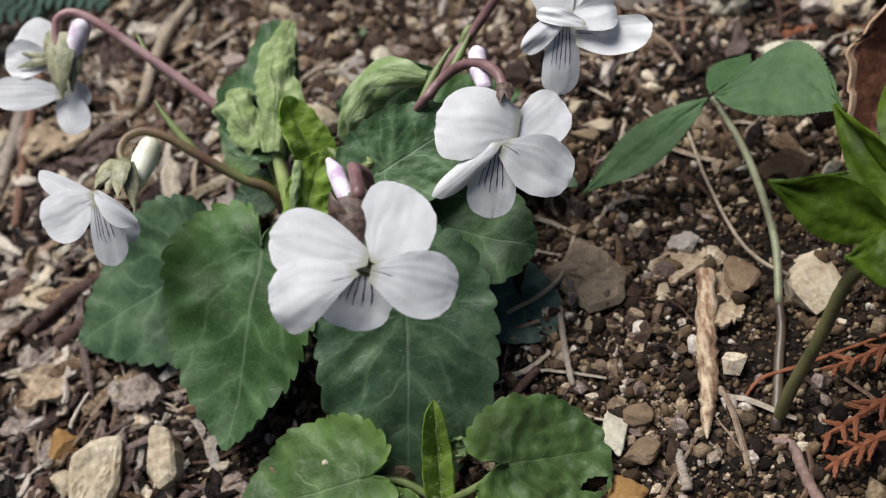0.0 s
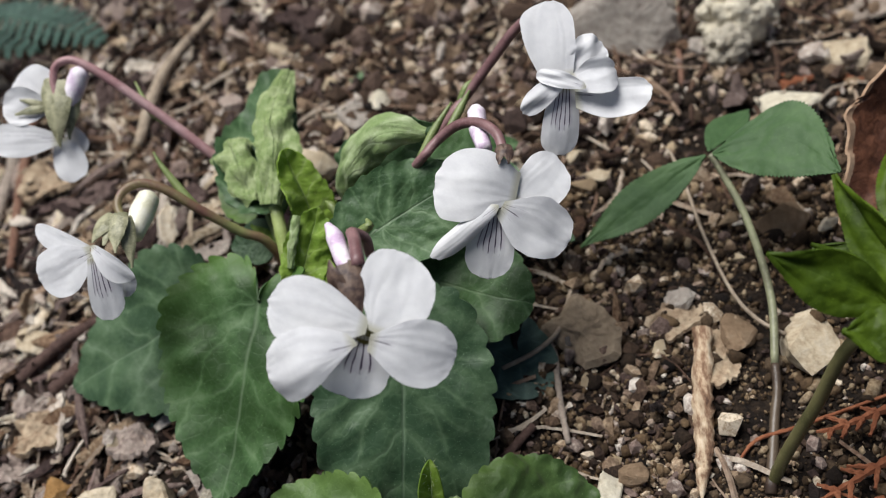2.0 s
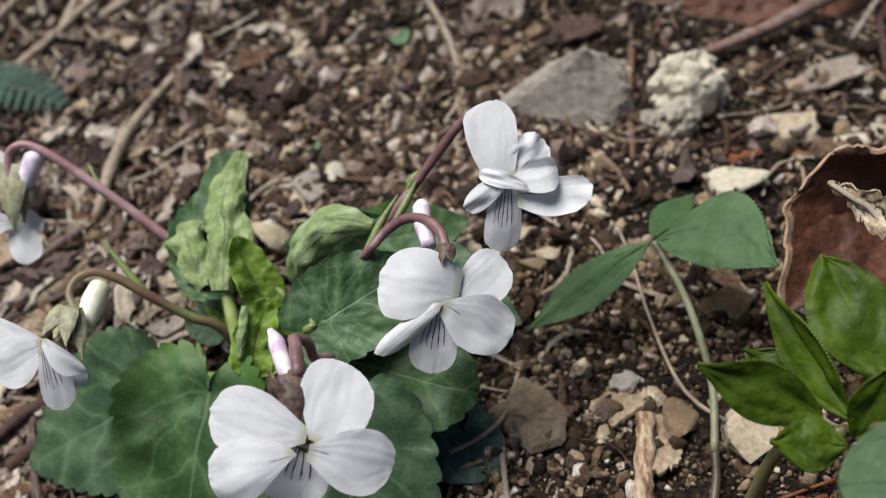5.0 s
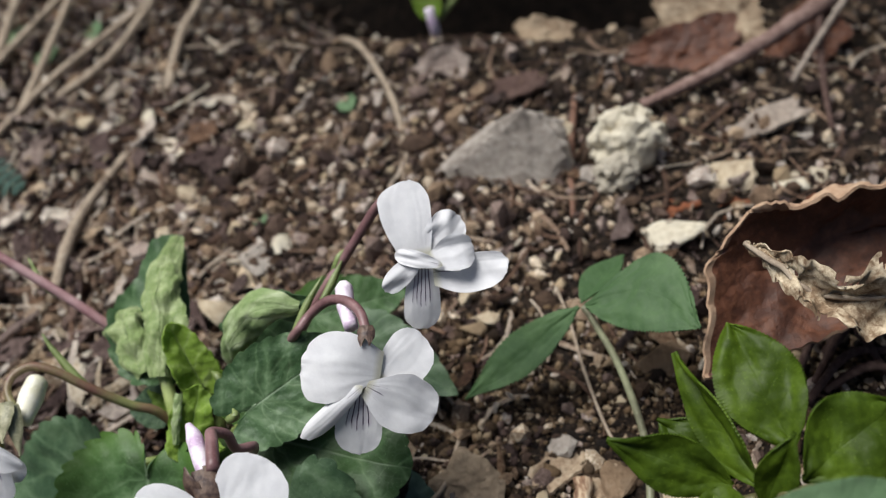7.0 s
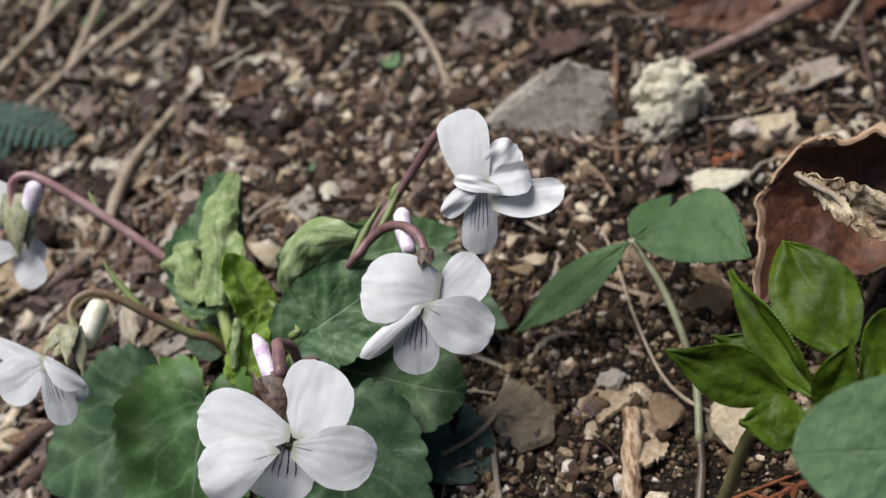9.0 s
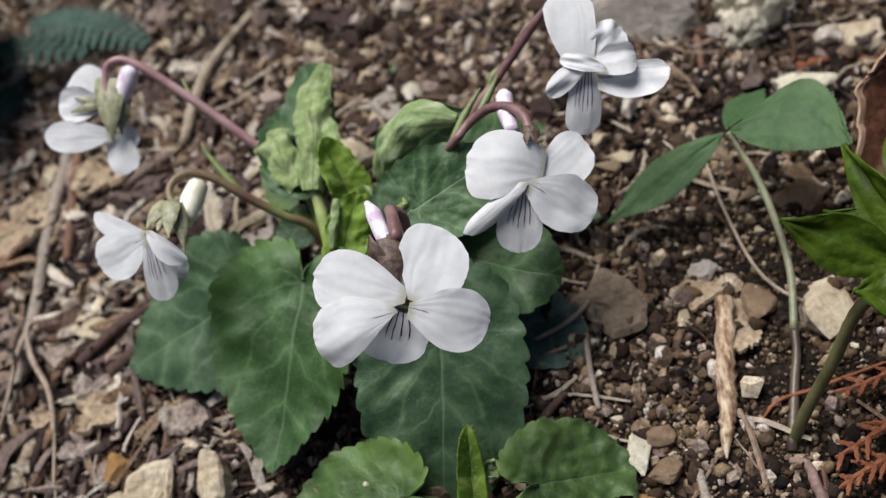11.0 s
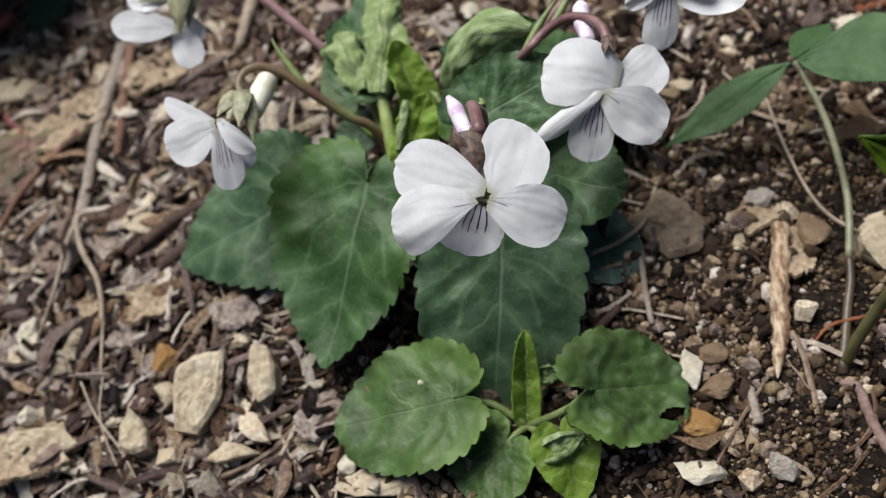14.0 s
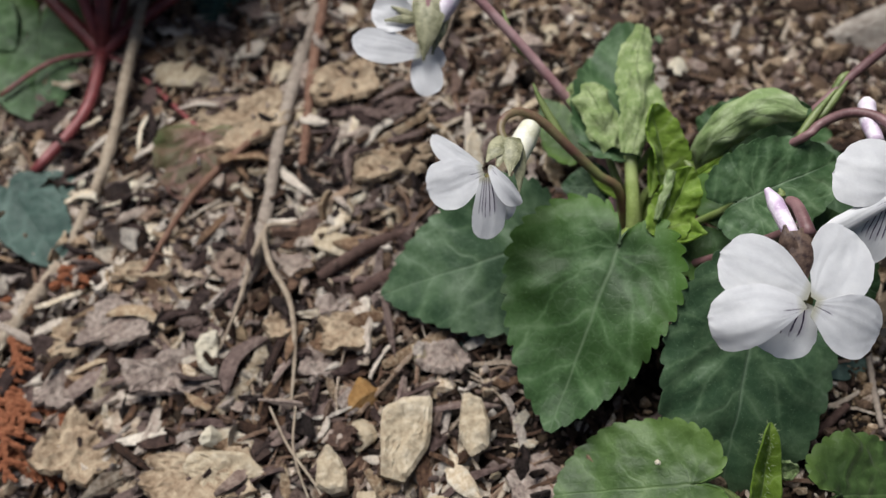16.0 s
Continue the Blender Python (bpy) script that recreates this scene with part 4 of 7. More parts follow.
sepal(f, SEPAL_GREEN, (-80.04, 156.16, 46.24), (-81.24, 149.75, 39.69), 3.2, (0.4, -0.6, 0.7), 1)
sepal(f, SEPAL_GREEN, (-83.54, 156.81, 47.37), (-83.76, 151.66, 43.03), 2.6, (-0.4, -0.6, 0.7), 2)
sepal(f, SEPAL_GREEN, (-84.17, 153.49, 44.00), (-89.46, 152.06, 44.45), 1.3, (0.0, -0.6, 0.7), 3)
sepal(f, SEPAL_GREEN, (-84.53, 153.64, 44.22), (-88.52, 154.15, 45.86), 0.9, (0.0, -0.6, 0.7), 4)
tube("flower_stalk", [CROWN, (-49, 146, 14), (-52.96, 150.40, 22.62), (-57.10, 148.93, 31.00), (-63.46, 152.03, 37.05), (-69.86, 155.04, 42.73), (-75.06, 157.26, 47.08), (-78.85, 158.30, 49.33), (-81.57, 157.63, 49.18), (-82.33, 155.82, 47.41), (-81.98, 153.40, 45.08)], [0.9, 0.9, 0.85, 0.8, 0.65, 0.6], STALK_PINK, violet, 36, 10)

# heart-shaped leaves
leaf("leaf", violet, LEAF_DARK, (-48.61, 119.87, 26.25), (-58.00, 95.89, 8.60), 28.6, (-0.22, -0.50, 0.84), teeth=40, depth=0.040, fold=0.08, droop=0.08, wave=0.06, seed=1, lop=0.86, label="large dark green heart-shaped leaf with pale veins")
leaf("leaf", violet, LEAF_BLUE, (-62.96, 125.72, 19.40), (-88.35, 122.99, 6.62), 27.0, (-0.15, -0.50, 0.85), teeth=34, depth=0.034, fold=0.06, wave=0.04, seed=2)
leaf("leaf", violet, LEAF_BLUE, (-26.83, 109.62, 19.34), (-29.77, 90.44, 0.66), 27.5, (0.14, -0.60, 0.78), teeth=34, depth=0.034, fold=0.08, wave=0.05, seed=3, shape=ROUND)
leaf("leaf", violet, LEAF_DARK, (-28.05, 125.61, 24.88), (-6.47, 119.32, 20.80), 23.0, (0.05, -0.45, 0.88), teeth=32, depth=0.034, fold=0.05, wave=0.05, seed=4, shape=ROUND)
leaf("leaf", violet, LEAF_SHADE_TINT, (-18.22, 122.75, 10.64), (-5.38, 114.91, 6.49), 16.0, (0.0, -0.3, 0.95), teeth=22, fold=0.05, seed=5, shape=ROUND)
leaf("leaf", violet, LEAF_MID, (-27.65, 127.72, 33.13), (-14.60, 134.02, 35.79), 15.5, (0.0, -0.66, 0.75), teeth=26, depth=0.03, fold=0.10, wave=0.06, seed=6, shape=ROUND)
leaf("leaf", violet, LEAF_SHADE_TINT, (-71.13, 120.99, 7.30), (-74.02, 113.50, 3.48), 9.0, (-0.1, -0.4, 0.9), teeth=16, seed=7)
leaf("leaf", violet, LEAF_SEED, (-55.58, 150.16, 19.22), (-62.15, 160.44, 21.36), 10.0, (0.1, -0.5, 0.85), teeth=18, seed=8)
leaf("leaf", violet, LEAF_DARK, (-24.64, 153.98, 21.01), (-8.42, 159.79, 17.74), 13.0, (0.0, -0.45, 0.9), teeth=20, seed=9)
leaf("leaf", violet, LEAF_BLUE, (-16.03, 147.32, 20.81), (0.10, 135.48, 16.56), 12.0, (0.1, -0.3, 0.95), teeth=20, seed=10, fold=0.2)
leaf("leaf", violet, LEAF_BLUE, (-51.17, 138.89, 21.44), (-57.96, 139.30, 20.39), 8.0, (0.0, -0.5, 0.85), teeth=14, seed=11)
young = leaf("leaf", violet, LEAF_MID, (-46.9, 138.5, 29.0), (-46.0, 165.0, 36.0), 13.0, (0.10, -0.32, 0.94), OVAL, teeth=22, depth=0.03, fold=0.10, droop=-0.05, wave=0.10, seed=12, lop=1.65, label="crinkled young leaf with pale margins rolled inwards")
crumple("rolled_margin", young, LEAF_CRINKLE, [(-56.0, 152.4, 30.8), (-53.2, 145.8, 31.4), (-50.2, 138.0, 30.0)], [2.6, 4.4, 3.8, 2.0], (0.15, -0.55, 0.83), 105, 3, label="pale crumpled rolled margin")
crumple("rolled_margin", young, LEAF_CRINKLE, [(-45.6, 163.0, 36.8), (-47.0, 153.5, 35.4), (-46.2, 146.0, 33.4), (-46.9, 136.8, 30.6)], [1.4, 3.4, 4.4, 4.4, 2.0], (0.1, -0.55, 0.83), 110, 8, label="pale crumpled rolled margin")
pale = leaf("leaf", violet, LEAF_MID, (-34.0, 141.5, 33.0), (-18.8, 141.0, 40.2), 9.0, (-0.1, -0.70, 0.70), BROAD, teeth=20, depth=0.03, fold=0.1, wave=0.10, seed=13, label="young leaf folded backwards")
crumple("rolled_margin", pale, LEAF_UNDER, [(-35.7, 139.8, 25.8), (-33.0, 141.0, 33.0), (-26.6, 141.0, 39.6), (-19.9, 139.6, 40.2)], [1.6, 2.8, 3.8, 3.2, 1.0], (-0.1, -0.75, 0.65), 130, 5, label="pale downy underside of a folded leaf", rough=0.7)
leaf("leaf", violet, LEAF_YOUNG, (-40.56, 135.88, 28.09), (-44.0, 142.6, 37.6), 7.0, (0.45, -0.55, 0.70), BROAD, teeth=18, depth=0.03, fold=0.7, wave=0.10, seed=14, label="folded bright green young leaf")
leaf("leaf", violet, LEAF_YOUNG, (-41.58, 123.29, 28.18), (-37.67, 130.80, 35.42), 7.5, (0.1, -0.75, 0.65), BROAD, teeth=18, depth=0.03, fold=0.35, wave=0.12, seed=15, label="folded bright green young leaf")
crumple("leaf", violet, LEAF_UNDER, [(-42.77, 123.75, 30.24), (-41.78, 126.55, 33.21), (-40.83, 129.49, 35.65)], [0.5, 0.9, 0.7], (-0.3, -0.6, 0.75), 180, 9, rough=0.8)
for base, tip, w, nrm, sd in [
    ((-43.22, 132.45, 26.10), (-42.26, 144.29, 31.15), 3.0, (0.3, -0.7, 0.6), 2), ((-42.30, 126.69, 25.52), (-34.66, 122.10, 29.33), 5.5, (0.0, -0.5, 0.85), 3),
    ((-46.61, 134.11, 22.65), (-53.51, 141.03, 23.24), 2.6, (0.0, -0.6, 0.8), 4), ((-40.36, 133.16, 25.62), (-30.5, 138.5, 32.0), 1.6, (0.0, -0.6, 0.8), 6),
]:
    blade("leaf", violet, LEAF_YOUNG, base, tip, w, nrm, 0.5, 1.0, 12, 0.05, fold=0.4, wave=0.12, seed=100 + sd)
for k, (end, via, r) in enumerate([
    ((-48.61, 119.87, 26.25), (-46.5, 128, 22), 0.8), ((-62.96, 125.72, 19.40), (-52, 130, 18), 0.8),
    ((-26.83, 109.62, 19.34), (-36, 121, 18), 0.8), ((-28.05, 125.61, 24.88), (-40, 127, 19), 0.8),
    ((-18.22, 122.75, 10.64), (-32, 125, 11), 0.7), ((-27.65, 127.72, 33.13), (-41, 129, 19), 0.8),
    ((-46.90, 137.2, 31.4), (-45.5, 130, 22), 1.3), ((-34.75, 140.77, 28.18), (-41, 135, 19), 0.9),
    ((-38.22, 139.53, 24.86), (-42, 135, 18), 0.8), ((-24.64, 153.98, 21.01), (-36, 141, 14), 0.7),
    ((-45.33, 122.91, 28.04), (-45, 127, 20), 0.7),
]):
    tube("leaf_stalk", [CROWN, via, (end[0], end[1] + 0.5, end[2] - 0.9)], [r, r, r * 0.8], STALK_LIME, violet, 14, 8)
for a, b, c, r in [((-45.5, 133, 14), (-46.49, 138.01, 22.58), (-41.81, 141.93, 30.67), 0.9), ((-43, 132, 14), (-42.23, 136.48, 23.33), (-33.87, 140.23, 27.00), 0.9),
                   ((-44, 131, 15), (-44.10, 135.10, 23.06), (-37.89, 138.58, 29.27), 0.7), ((-46, 132, 14), (-48.11, 136.62, 23.19), (-50.70, 142.73, 26.70), 0.8)]:
    tube("leaf_stalk", [a, b, c], [r * 1.1, r, r * 0.7], STALK_LIME, violet, 12, 8)
for k, pts in enumerate([
    [(-55.98, 133.19, 33.92), (-57.89, 134.13, 35.85), (-60.24, 136.31, 38.17), (-62.73, 139.11, 40.93), (-63.73, 140.72, 42.33)],
    [(-64.38, 152.36, 37.44), (-67.68, 154.02, 40.12), (-69.90, 157.83, 43.55)],
    [(-21.25, 135.56, 38.75), (-18.67, 138.94, 41.05), (-15.67, 142.40, 43.22)],
    [(-17.41, 140.17, 38.67), (-14.93, 143.87, 40.26), (-13.12, 146.21, 41.97)],
    [(-14.99, 145.73, 40.18), (-13.72, 147.35, 41.59), (-12.78, 148.12, 42.33)],
    [(-27.92, 116.47, 43.99), (-26.56, 116.69, 44.63), (-26.90, 117.60, 45.13)],
    [(-36.41, 134.45, 30.02), (-37.27, 135.85, 30.72), (-38.15, 136.64, 31.14)],
]):
    tube("bract", pts, [0.6, 0.75, 0.15], STALK_GREEN, violet, 10, 6)

# ---- the seedling in front of it ----
seedling = thing("violet_seedling", (-24, 88.5, 1), "small green violet seedling with round toothed leaves in soil", "plant")
SC = (-24.19, 87.26, 2.91)
leaf("leaf", seedling, LEAF_SEED, (-35.63, 89.21, 8.33), (-56.09, 89.09, 2.01), 21.5, (-0.12, -0.34, 0.93), KIDNEY, teeth=34, depth=0.032, wave=0.06, fold=0.03, droop=0.06, seed=21)
leaf("leaf", seedling, LEAF_SEED, (-13.04, 88.27, 10.21), (0.76, 93.86, 3.67), 19.5, (0.25, -0.22, 0.94), BEAN, teeth=34, depth=0.032, wave=0.10, fold=0.10, seed=22, rings=40, hole=(0.72, -0.33, 0.05), label="round green leaf with an insect-eaten hole")
leaf("leaf", seedling, LEAF_SEED, (-28.61, 83.29, 2.58), (-34.75, 78.21, -1.42), 16.0, (-0.1, -0.2, 0.97), ROUND, teeth=20, depth=0.03, wave=0.09, fold=0.2, seed=23)
leaf("leaf", seedling, LEAF_YOUNG, (-18.70, 83.60, 5.72), (-16.02, 74.86, -0.54), 11.0, (0.1, -0.2, 0.97), HEART, teeth=20, depth=0.02, wave=0.06, fold=0.15, seed=24)
leaf("leaf", seedling, LEAF_YOUNG, (-24.29, 88.40, 3.59), (-23.51, 97.98, 13.92), 4.4, (0.1, -0.75, 0.65), BROAD, teeth=12, depth=0.01, fold=0.9, wave=0.05, seed=25, label="upright folded hairy young leaf")
rolled_leaf("leaf", seedling, (-22.46, 81.11, 3.60), (-15.21, 83.25, 5.94), 6.0, (0.0, -0.5, 0.86), 200, 7, top=LEAF_UNDER, under=LEAF_UNDER, label="downy rolled leaf margin")
rolled_leaf("leaf", seedling, (-22.56, 93.17, 7.45), (-18.52, 93.92, 7.50), 4.0, (0.0, -0.5, 0.86), 160, 8, top=LEAF_UNDER, under=LEAF_UNDER)
for end, via in [((-35.97, 90.15, 6.95), (-29.87, 89.64, 6.30)), ((-13.04, 88.27, 10.21), (-18.51, 86.64, 7.32)),
                 ((-28.61, 83.29, 2.58), (-26.45, 85.22, 3.07)), ((-18.70, 83.60, 5.72), (-21.57, 84.80, 4.09))]:
    tube("leaf_stalk", [SC, via, (end[0], end[1] + 0.3, end[2] - 0.6)], [0.65, 0.6, 0.5], STALK_GREEN, seedling, 10, 8)
def hairs(parent, a, b, spread_mm, count, long, seed):
    """Fine pale hairs standing off a young shoot."""
    rnd = random.Random(seed)
    a, b = Vector(a), Vector(b)
    verts, faces = [], []
    for _ in range(count):
        d = Vector((rnd.gauss(0, 1), rnd.gauss(0, 1), rnd.gauss(0, 0.6))).normalized()
        p = a.lerp(b, rnd.random()) + d * spread_mm
        q = p + (d + Vector((0, 0, 0.2))) * long * rnd.uniform(0.5, 1.1)
        w = d.orthogonal().normalized() * 0.07
        o = len(verts)
        verts += [(p + w)[:], (p - w)[:], (p + d.cross(w))[:], q[:]]
        faces += [(o, o + 1, o + 3), (o + 1, o + 2, o + 3), (o + 2, o, o + 3), (o, o + 2, o + 1)]
    return link("hairs", verts, faces, LEAF_UNDER, parent=parent, uvs=[(0, 0)] * len(verts), smooth=False)


hairs(seedling, (-24.33, 88.07, 3.30), (-23.77, 97.27, 13.28), 1.0, 170, 0.9, 1)
hairs(seedling, (-22.46, 81.11, 3.60), (-15.21, 83.25, 5.94), 1.3, 150, 0.9, 2)
hairs(seedling, SC, (-35.63, 89.21, 8.33), 0.6, 110, 0.6, 3)
tube("root_collar", [SC, (-24, 88.5, 1)], [0.9, 0.9], STALK_GREEN, seedling, 4, 8)

# ---- trefoil beside the violet ----
TF = (24.9, 95.2, 1.5)
trefoil = thing("trefoil_plant", TF, "matte green three-leaved seedling on a thin pale stem", "plant")
TN = (22.88, 144.04, 24.25)
tube("stem", [TN, (24.42, 141.39, 22.33), (27.4, 134.48, 17.73), (29.4, 124.5, 11.2), (28.48, 114.2, 7.0)], [0.55, 0.6, 0.64, 0.68], STEM_PALE, trefoil, 26, 10)
tube("stem_base", [(28.50, 114.4, 7.08), (28.2, 110.5, 5.5), (27.1, 106.0, 4.0), TF], [0.69, 0.72, 0.78, 0.95], STEM_DARK, trefoil, 16, 10, label="dark brownish foot of the stem")
blade("leaf", trefoil, LEAF_TRI, (22.19, 144.34, 23.77), (0.6, 136.2, 14.4), 7.4, (-0.25, -0.50, 0.82), 0.50, 1.2, 30, 0.10, fold=0.05, droop=0.03, seed=31)
blade("leaf", trefoil, LEAF_TRI, (23.32, 144.01, 24.20), (40.12, 132.36, 29.56), 13.4, (0.0, -0.42, 0.91), 0.48, 0.92, 34, 0.08, fold=-0.06, droop=0.06, bow=0.20, seed=32)
blade("leaf", trefoil, LEAF_TRI, (22.79, 144.74, 24.15), (30.56, 155.38, 22.29), 6.5, (-0.5, -0.45, 0.72), 0.45, 1.0, 24, 0.05, fold=0.35, seed=33)

# ---- glossy-leaved plant ----
GF = (25.6, 97.2, 1.75)
glossy = thing("glossy_plant", GF, "glossy bright green plant with finely toothed leaflets on an olive stem", "plant")
GH = (43.30, 98.24, 35.18)
tube("stem", [GF, (27.4, 98.0, 7.6), (31.24, 98.67, 18.01), (35.68, 99.56, 30.39), GH], [1.0, 0.98, 0.95, 0.95, 0.9], STEM_OLIVE, glossy, 24, 12)
GL = dict(teeth=40, depth=0.06, wave=0.12)
blade("leaf", glossy, LEAF_GLOSS, (40.41, 100.12, 36.40), (25.52, 105.11, 43.15), 8.4, (-0.15, -0.75, 0.62), fold=0.10, seed=41, **GL)
blade("leaf", glossy, LEAF_GLOSS, (41.24, 102.96, 33.66), (32.26, 111.32, 37.01), 9.0, (-0.1, -0.5, 0.8), fold=0.10, seed=42, **GL)
blade("leaf", glossy, LEAF_GLOSS, (48.87, 102.39, 38.94), (43.55, 118.94, 45.69), 11.6, (0.05, -0.80, 0.60), 0.5, 0.8, fold=0.18, seed=43, **GL)
blade("leaf", glossy, LEAF_GLOSS, (44.51, 98.81, 36.64), (36.04, 116.95, 43.84), 8.0, (-0.70, -0.55, 0.35), fold=0.45, seed=44, **GL)
blade("leaf", glossy, LEAF_GLOSS, (49.11, 98.62, 37.74), (62.43, 106.89, 39.81), 12.5, (0.0, -0.6, 0.8), 0.5, 0.8, fold=0.15, seed=45, **GL)
blade("leaf", glossy, LEAF_GLOSS, (44.09, 96.78, 35.77), (48.6, 100.6, 46.0), 5.6, (-0.3, -0.8, 0.4), fold=0.5, seed=46, **GL)
blade("leaf", glossy, LEAF_GLOSS, (42.86, 96.09, 35.12), (33.48, 96.92, 36.27), 7.5, (0.0, -0.5, 0.86), fold=0.05, seed=47, **GL)
leaf("leaf", glossy, LEAF_NEAR, (53.69, 81.46, 49.16), (37.60, 79.77, 53.57), 17.0, (0.1, -0.60, 0.79), ROUND, teeth=44, depth=0.005, fold=0.03, seed=48, label="smooth pale green rounded leaf")
tube("leaf_stalk", [GH, (52, 93, 44), (53.69, 81.46, 49.16)], [0.7, 0.65, 0.6], STEM_OLIVE, glossy, 10, 8)

# ---- dead leaves beside the glossy plant ----
def sheet(name, parent, mats, corner, nu=26, nv=20, thick=0.35, rim=None, at=None, label="", torn=None):
    """A curled sheet from corner(u, v), u and v from 0 to 1; rim tells which part is paler."""
    verts = [corner(i / nu, j / nv)[:] for i in range(nu + 1) for j in range(nv + 1)]
    faces = [(i * (nv + 1) + j, (i + 1) * (nv + 1) + j, (i + 1) * (nv + 1) + j + 1, i * (nv + 1) + j + 1) for i in range(nu) for j in range(nv)]
    uvs = [(i / nu, j / nv) for i in range(nu + 1) for j in range(nv + 1)]
    kept = [k for k in range(len(faces)) if not (torn and torn((k // nv + 0.5) / nu, (k % nv + 0.5) / nv))]
    slots = [1 if rim and rim((k // nv + 0.5) / nu, (k % nv + 0.5) / nv) else 0 for k in kept]
    faces = [faces[k] for k in kept]
    v, f, uv = thicken(verts, faces, thick, uvs)
    slots = slots + slots + [len(mats) - 1] * (len(f) - 2 * len(slots))
    return link(name, v, f, mats, uv, parent=parent, at=at, label=label, slots=slots)


DC, DB = Vector((51.12, 150.39, 36.30)), Vector((40.43, 127.65, 22.44))
DR, DRB = Vector((96, 158, 35)), Vector((88, 141, 16))


def dead_corner(u, v):
    """u from the near torn edge to the right, v from the top rim to the foot."""
    left = DC.lerp(DB, v) + Vector((-2.6, 0.5, 0.5)) * math.sin(math.pi * v)
    right = DR.lerp(DRB, v)
    p = left.lerp(right, u)
    deep = math.sin(math.pi * min(1, v * 0.92 + 0.04)) * (1 - (1 - min(1, u * 2.2)) ** 2)
    p += Vector((0.12, 0.62, -0.50)) * 13 * deep
    if v < 0.12:
        p += Vector((0, -0.75, -0.1)) * 4.0 * (0.12 - v) / 0.12 * min(1, 0.35 + u * 3)
    p += Vector((0.3, 0.5, 0.6)) * 3.2 * noise.noise(Vector((u * 6, v * 4, 3.3)))
    p += Vector((-0.8, 0.2, 0.5)) * 2.2 * (1 - min(1, u * 6)) * noise.noise(Vector((v * 6, 1.0, 7.7)))
    p += Vector((0.3, 0.5, 0.6)) * 1.5 * noise.noise(Vector((u * 17, v * 11, 5.3))) + Vector((0.3, 0.5, 0.6)) * 0.6 * noise.noise(Vector((u * 41, v * 29, 2.3)))
    return p


dead = thing("dead_leaf", DB, "large curled dead brown leaf with a pale torn rim", "dead leaf")
sheet("blade", dead, [DEAD, DEAD_RIM], lambda u, v: dead_corner(u, 0.11 + 0.89 * v), 60, 40, 0.5, lambda u, v: u < 0.022)
sheet("rim", dead, [DEAD_RIM, DEAD_RIM], lambda u, v: dead_corner(u, 0.11 * v), 60, 8, 0.5, label="pale tan folded rim")


def dry_corner(u, v):
    spine = [Vector(q) for q in ((49.31, 139.58, 37.92), (52.70, 134.30, 38.14), (56.66, 128.19, 38.57), (65.73, 124.81, 38.49), (78, 130, 38))]
    c = curve_points(spine, 81)[round(u * 80)]
    w = (0.5 + 10.0 * min(1, u * 1.5) ** 1.1) * (1 + 0.6 * noise.noise(Vector((u * 12, 0.4 if v > 0.5 else 5.5, 2.2))))
    p = c + Vector((0.25, 0.45, 0.85)) * (v - 0.45) * w
    p += Vector((0.2, -0.8, 0.5)) * 2.2 * math.sin(v * 7 + u * 3) * min(1, u * 2)
    p += Vector((0.4, -0.6, 0.6)) * 3.4 * noise.noise(Vector((u * 9, v * 3, 1.1))) + Vector((0.2, 0.5, 0.6)) * 1.2 * noise.noise(Vector((u * 23, v * 8, 4.1)))
    return p


dry = sheet("dry_leaf", None, [DRY_LEAF, DRY_LEAF], dry_corner, 80, 24, 0.2, torn=lambda u, v: noise.noise(Vector((u * 14, v * 3.5, 8.8))) + 0.5 * noise.noise(Vector((u * 37, v * 9, 3.8))) > 0.40, at=(52.70, 134.30, 38.14))
tube("midrib", [dry_corner(u, 0.45) + Vector((0, -0.4, 0.3)) for u in (0.0, 0.15, 0.3, 0.45, 0.6, 0.8, 1.0)], [0.45, 0.5, 0.4, 0.25], TWIG_PALE, dry, 24, 6, label="stiff pale midrib")
tagged(dry, "pale shrivelled dry leaf caught on the dead brown leaf", "dead leaf")


# ---- stones ----
STONES = "loose stones on the soil"


def worded(label):
    return label if len(label.split()) > 3 else label + " lying in the litter"


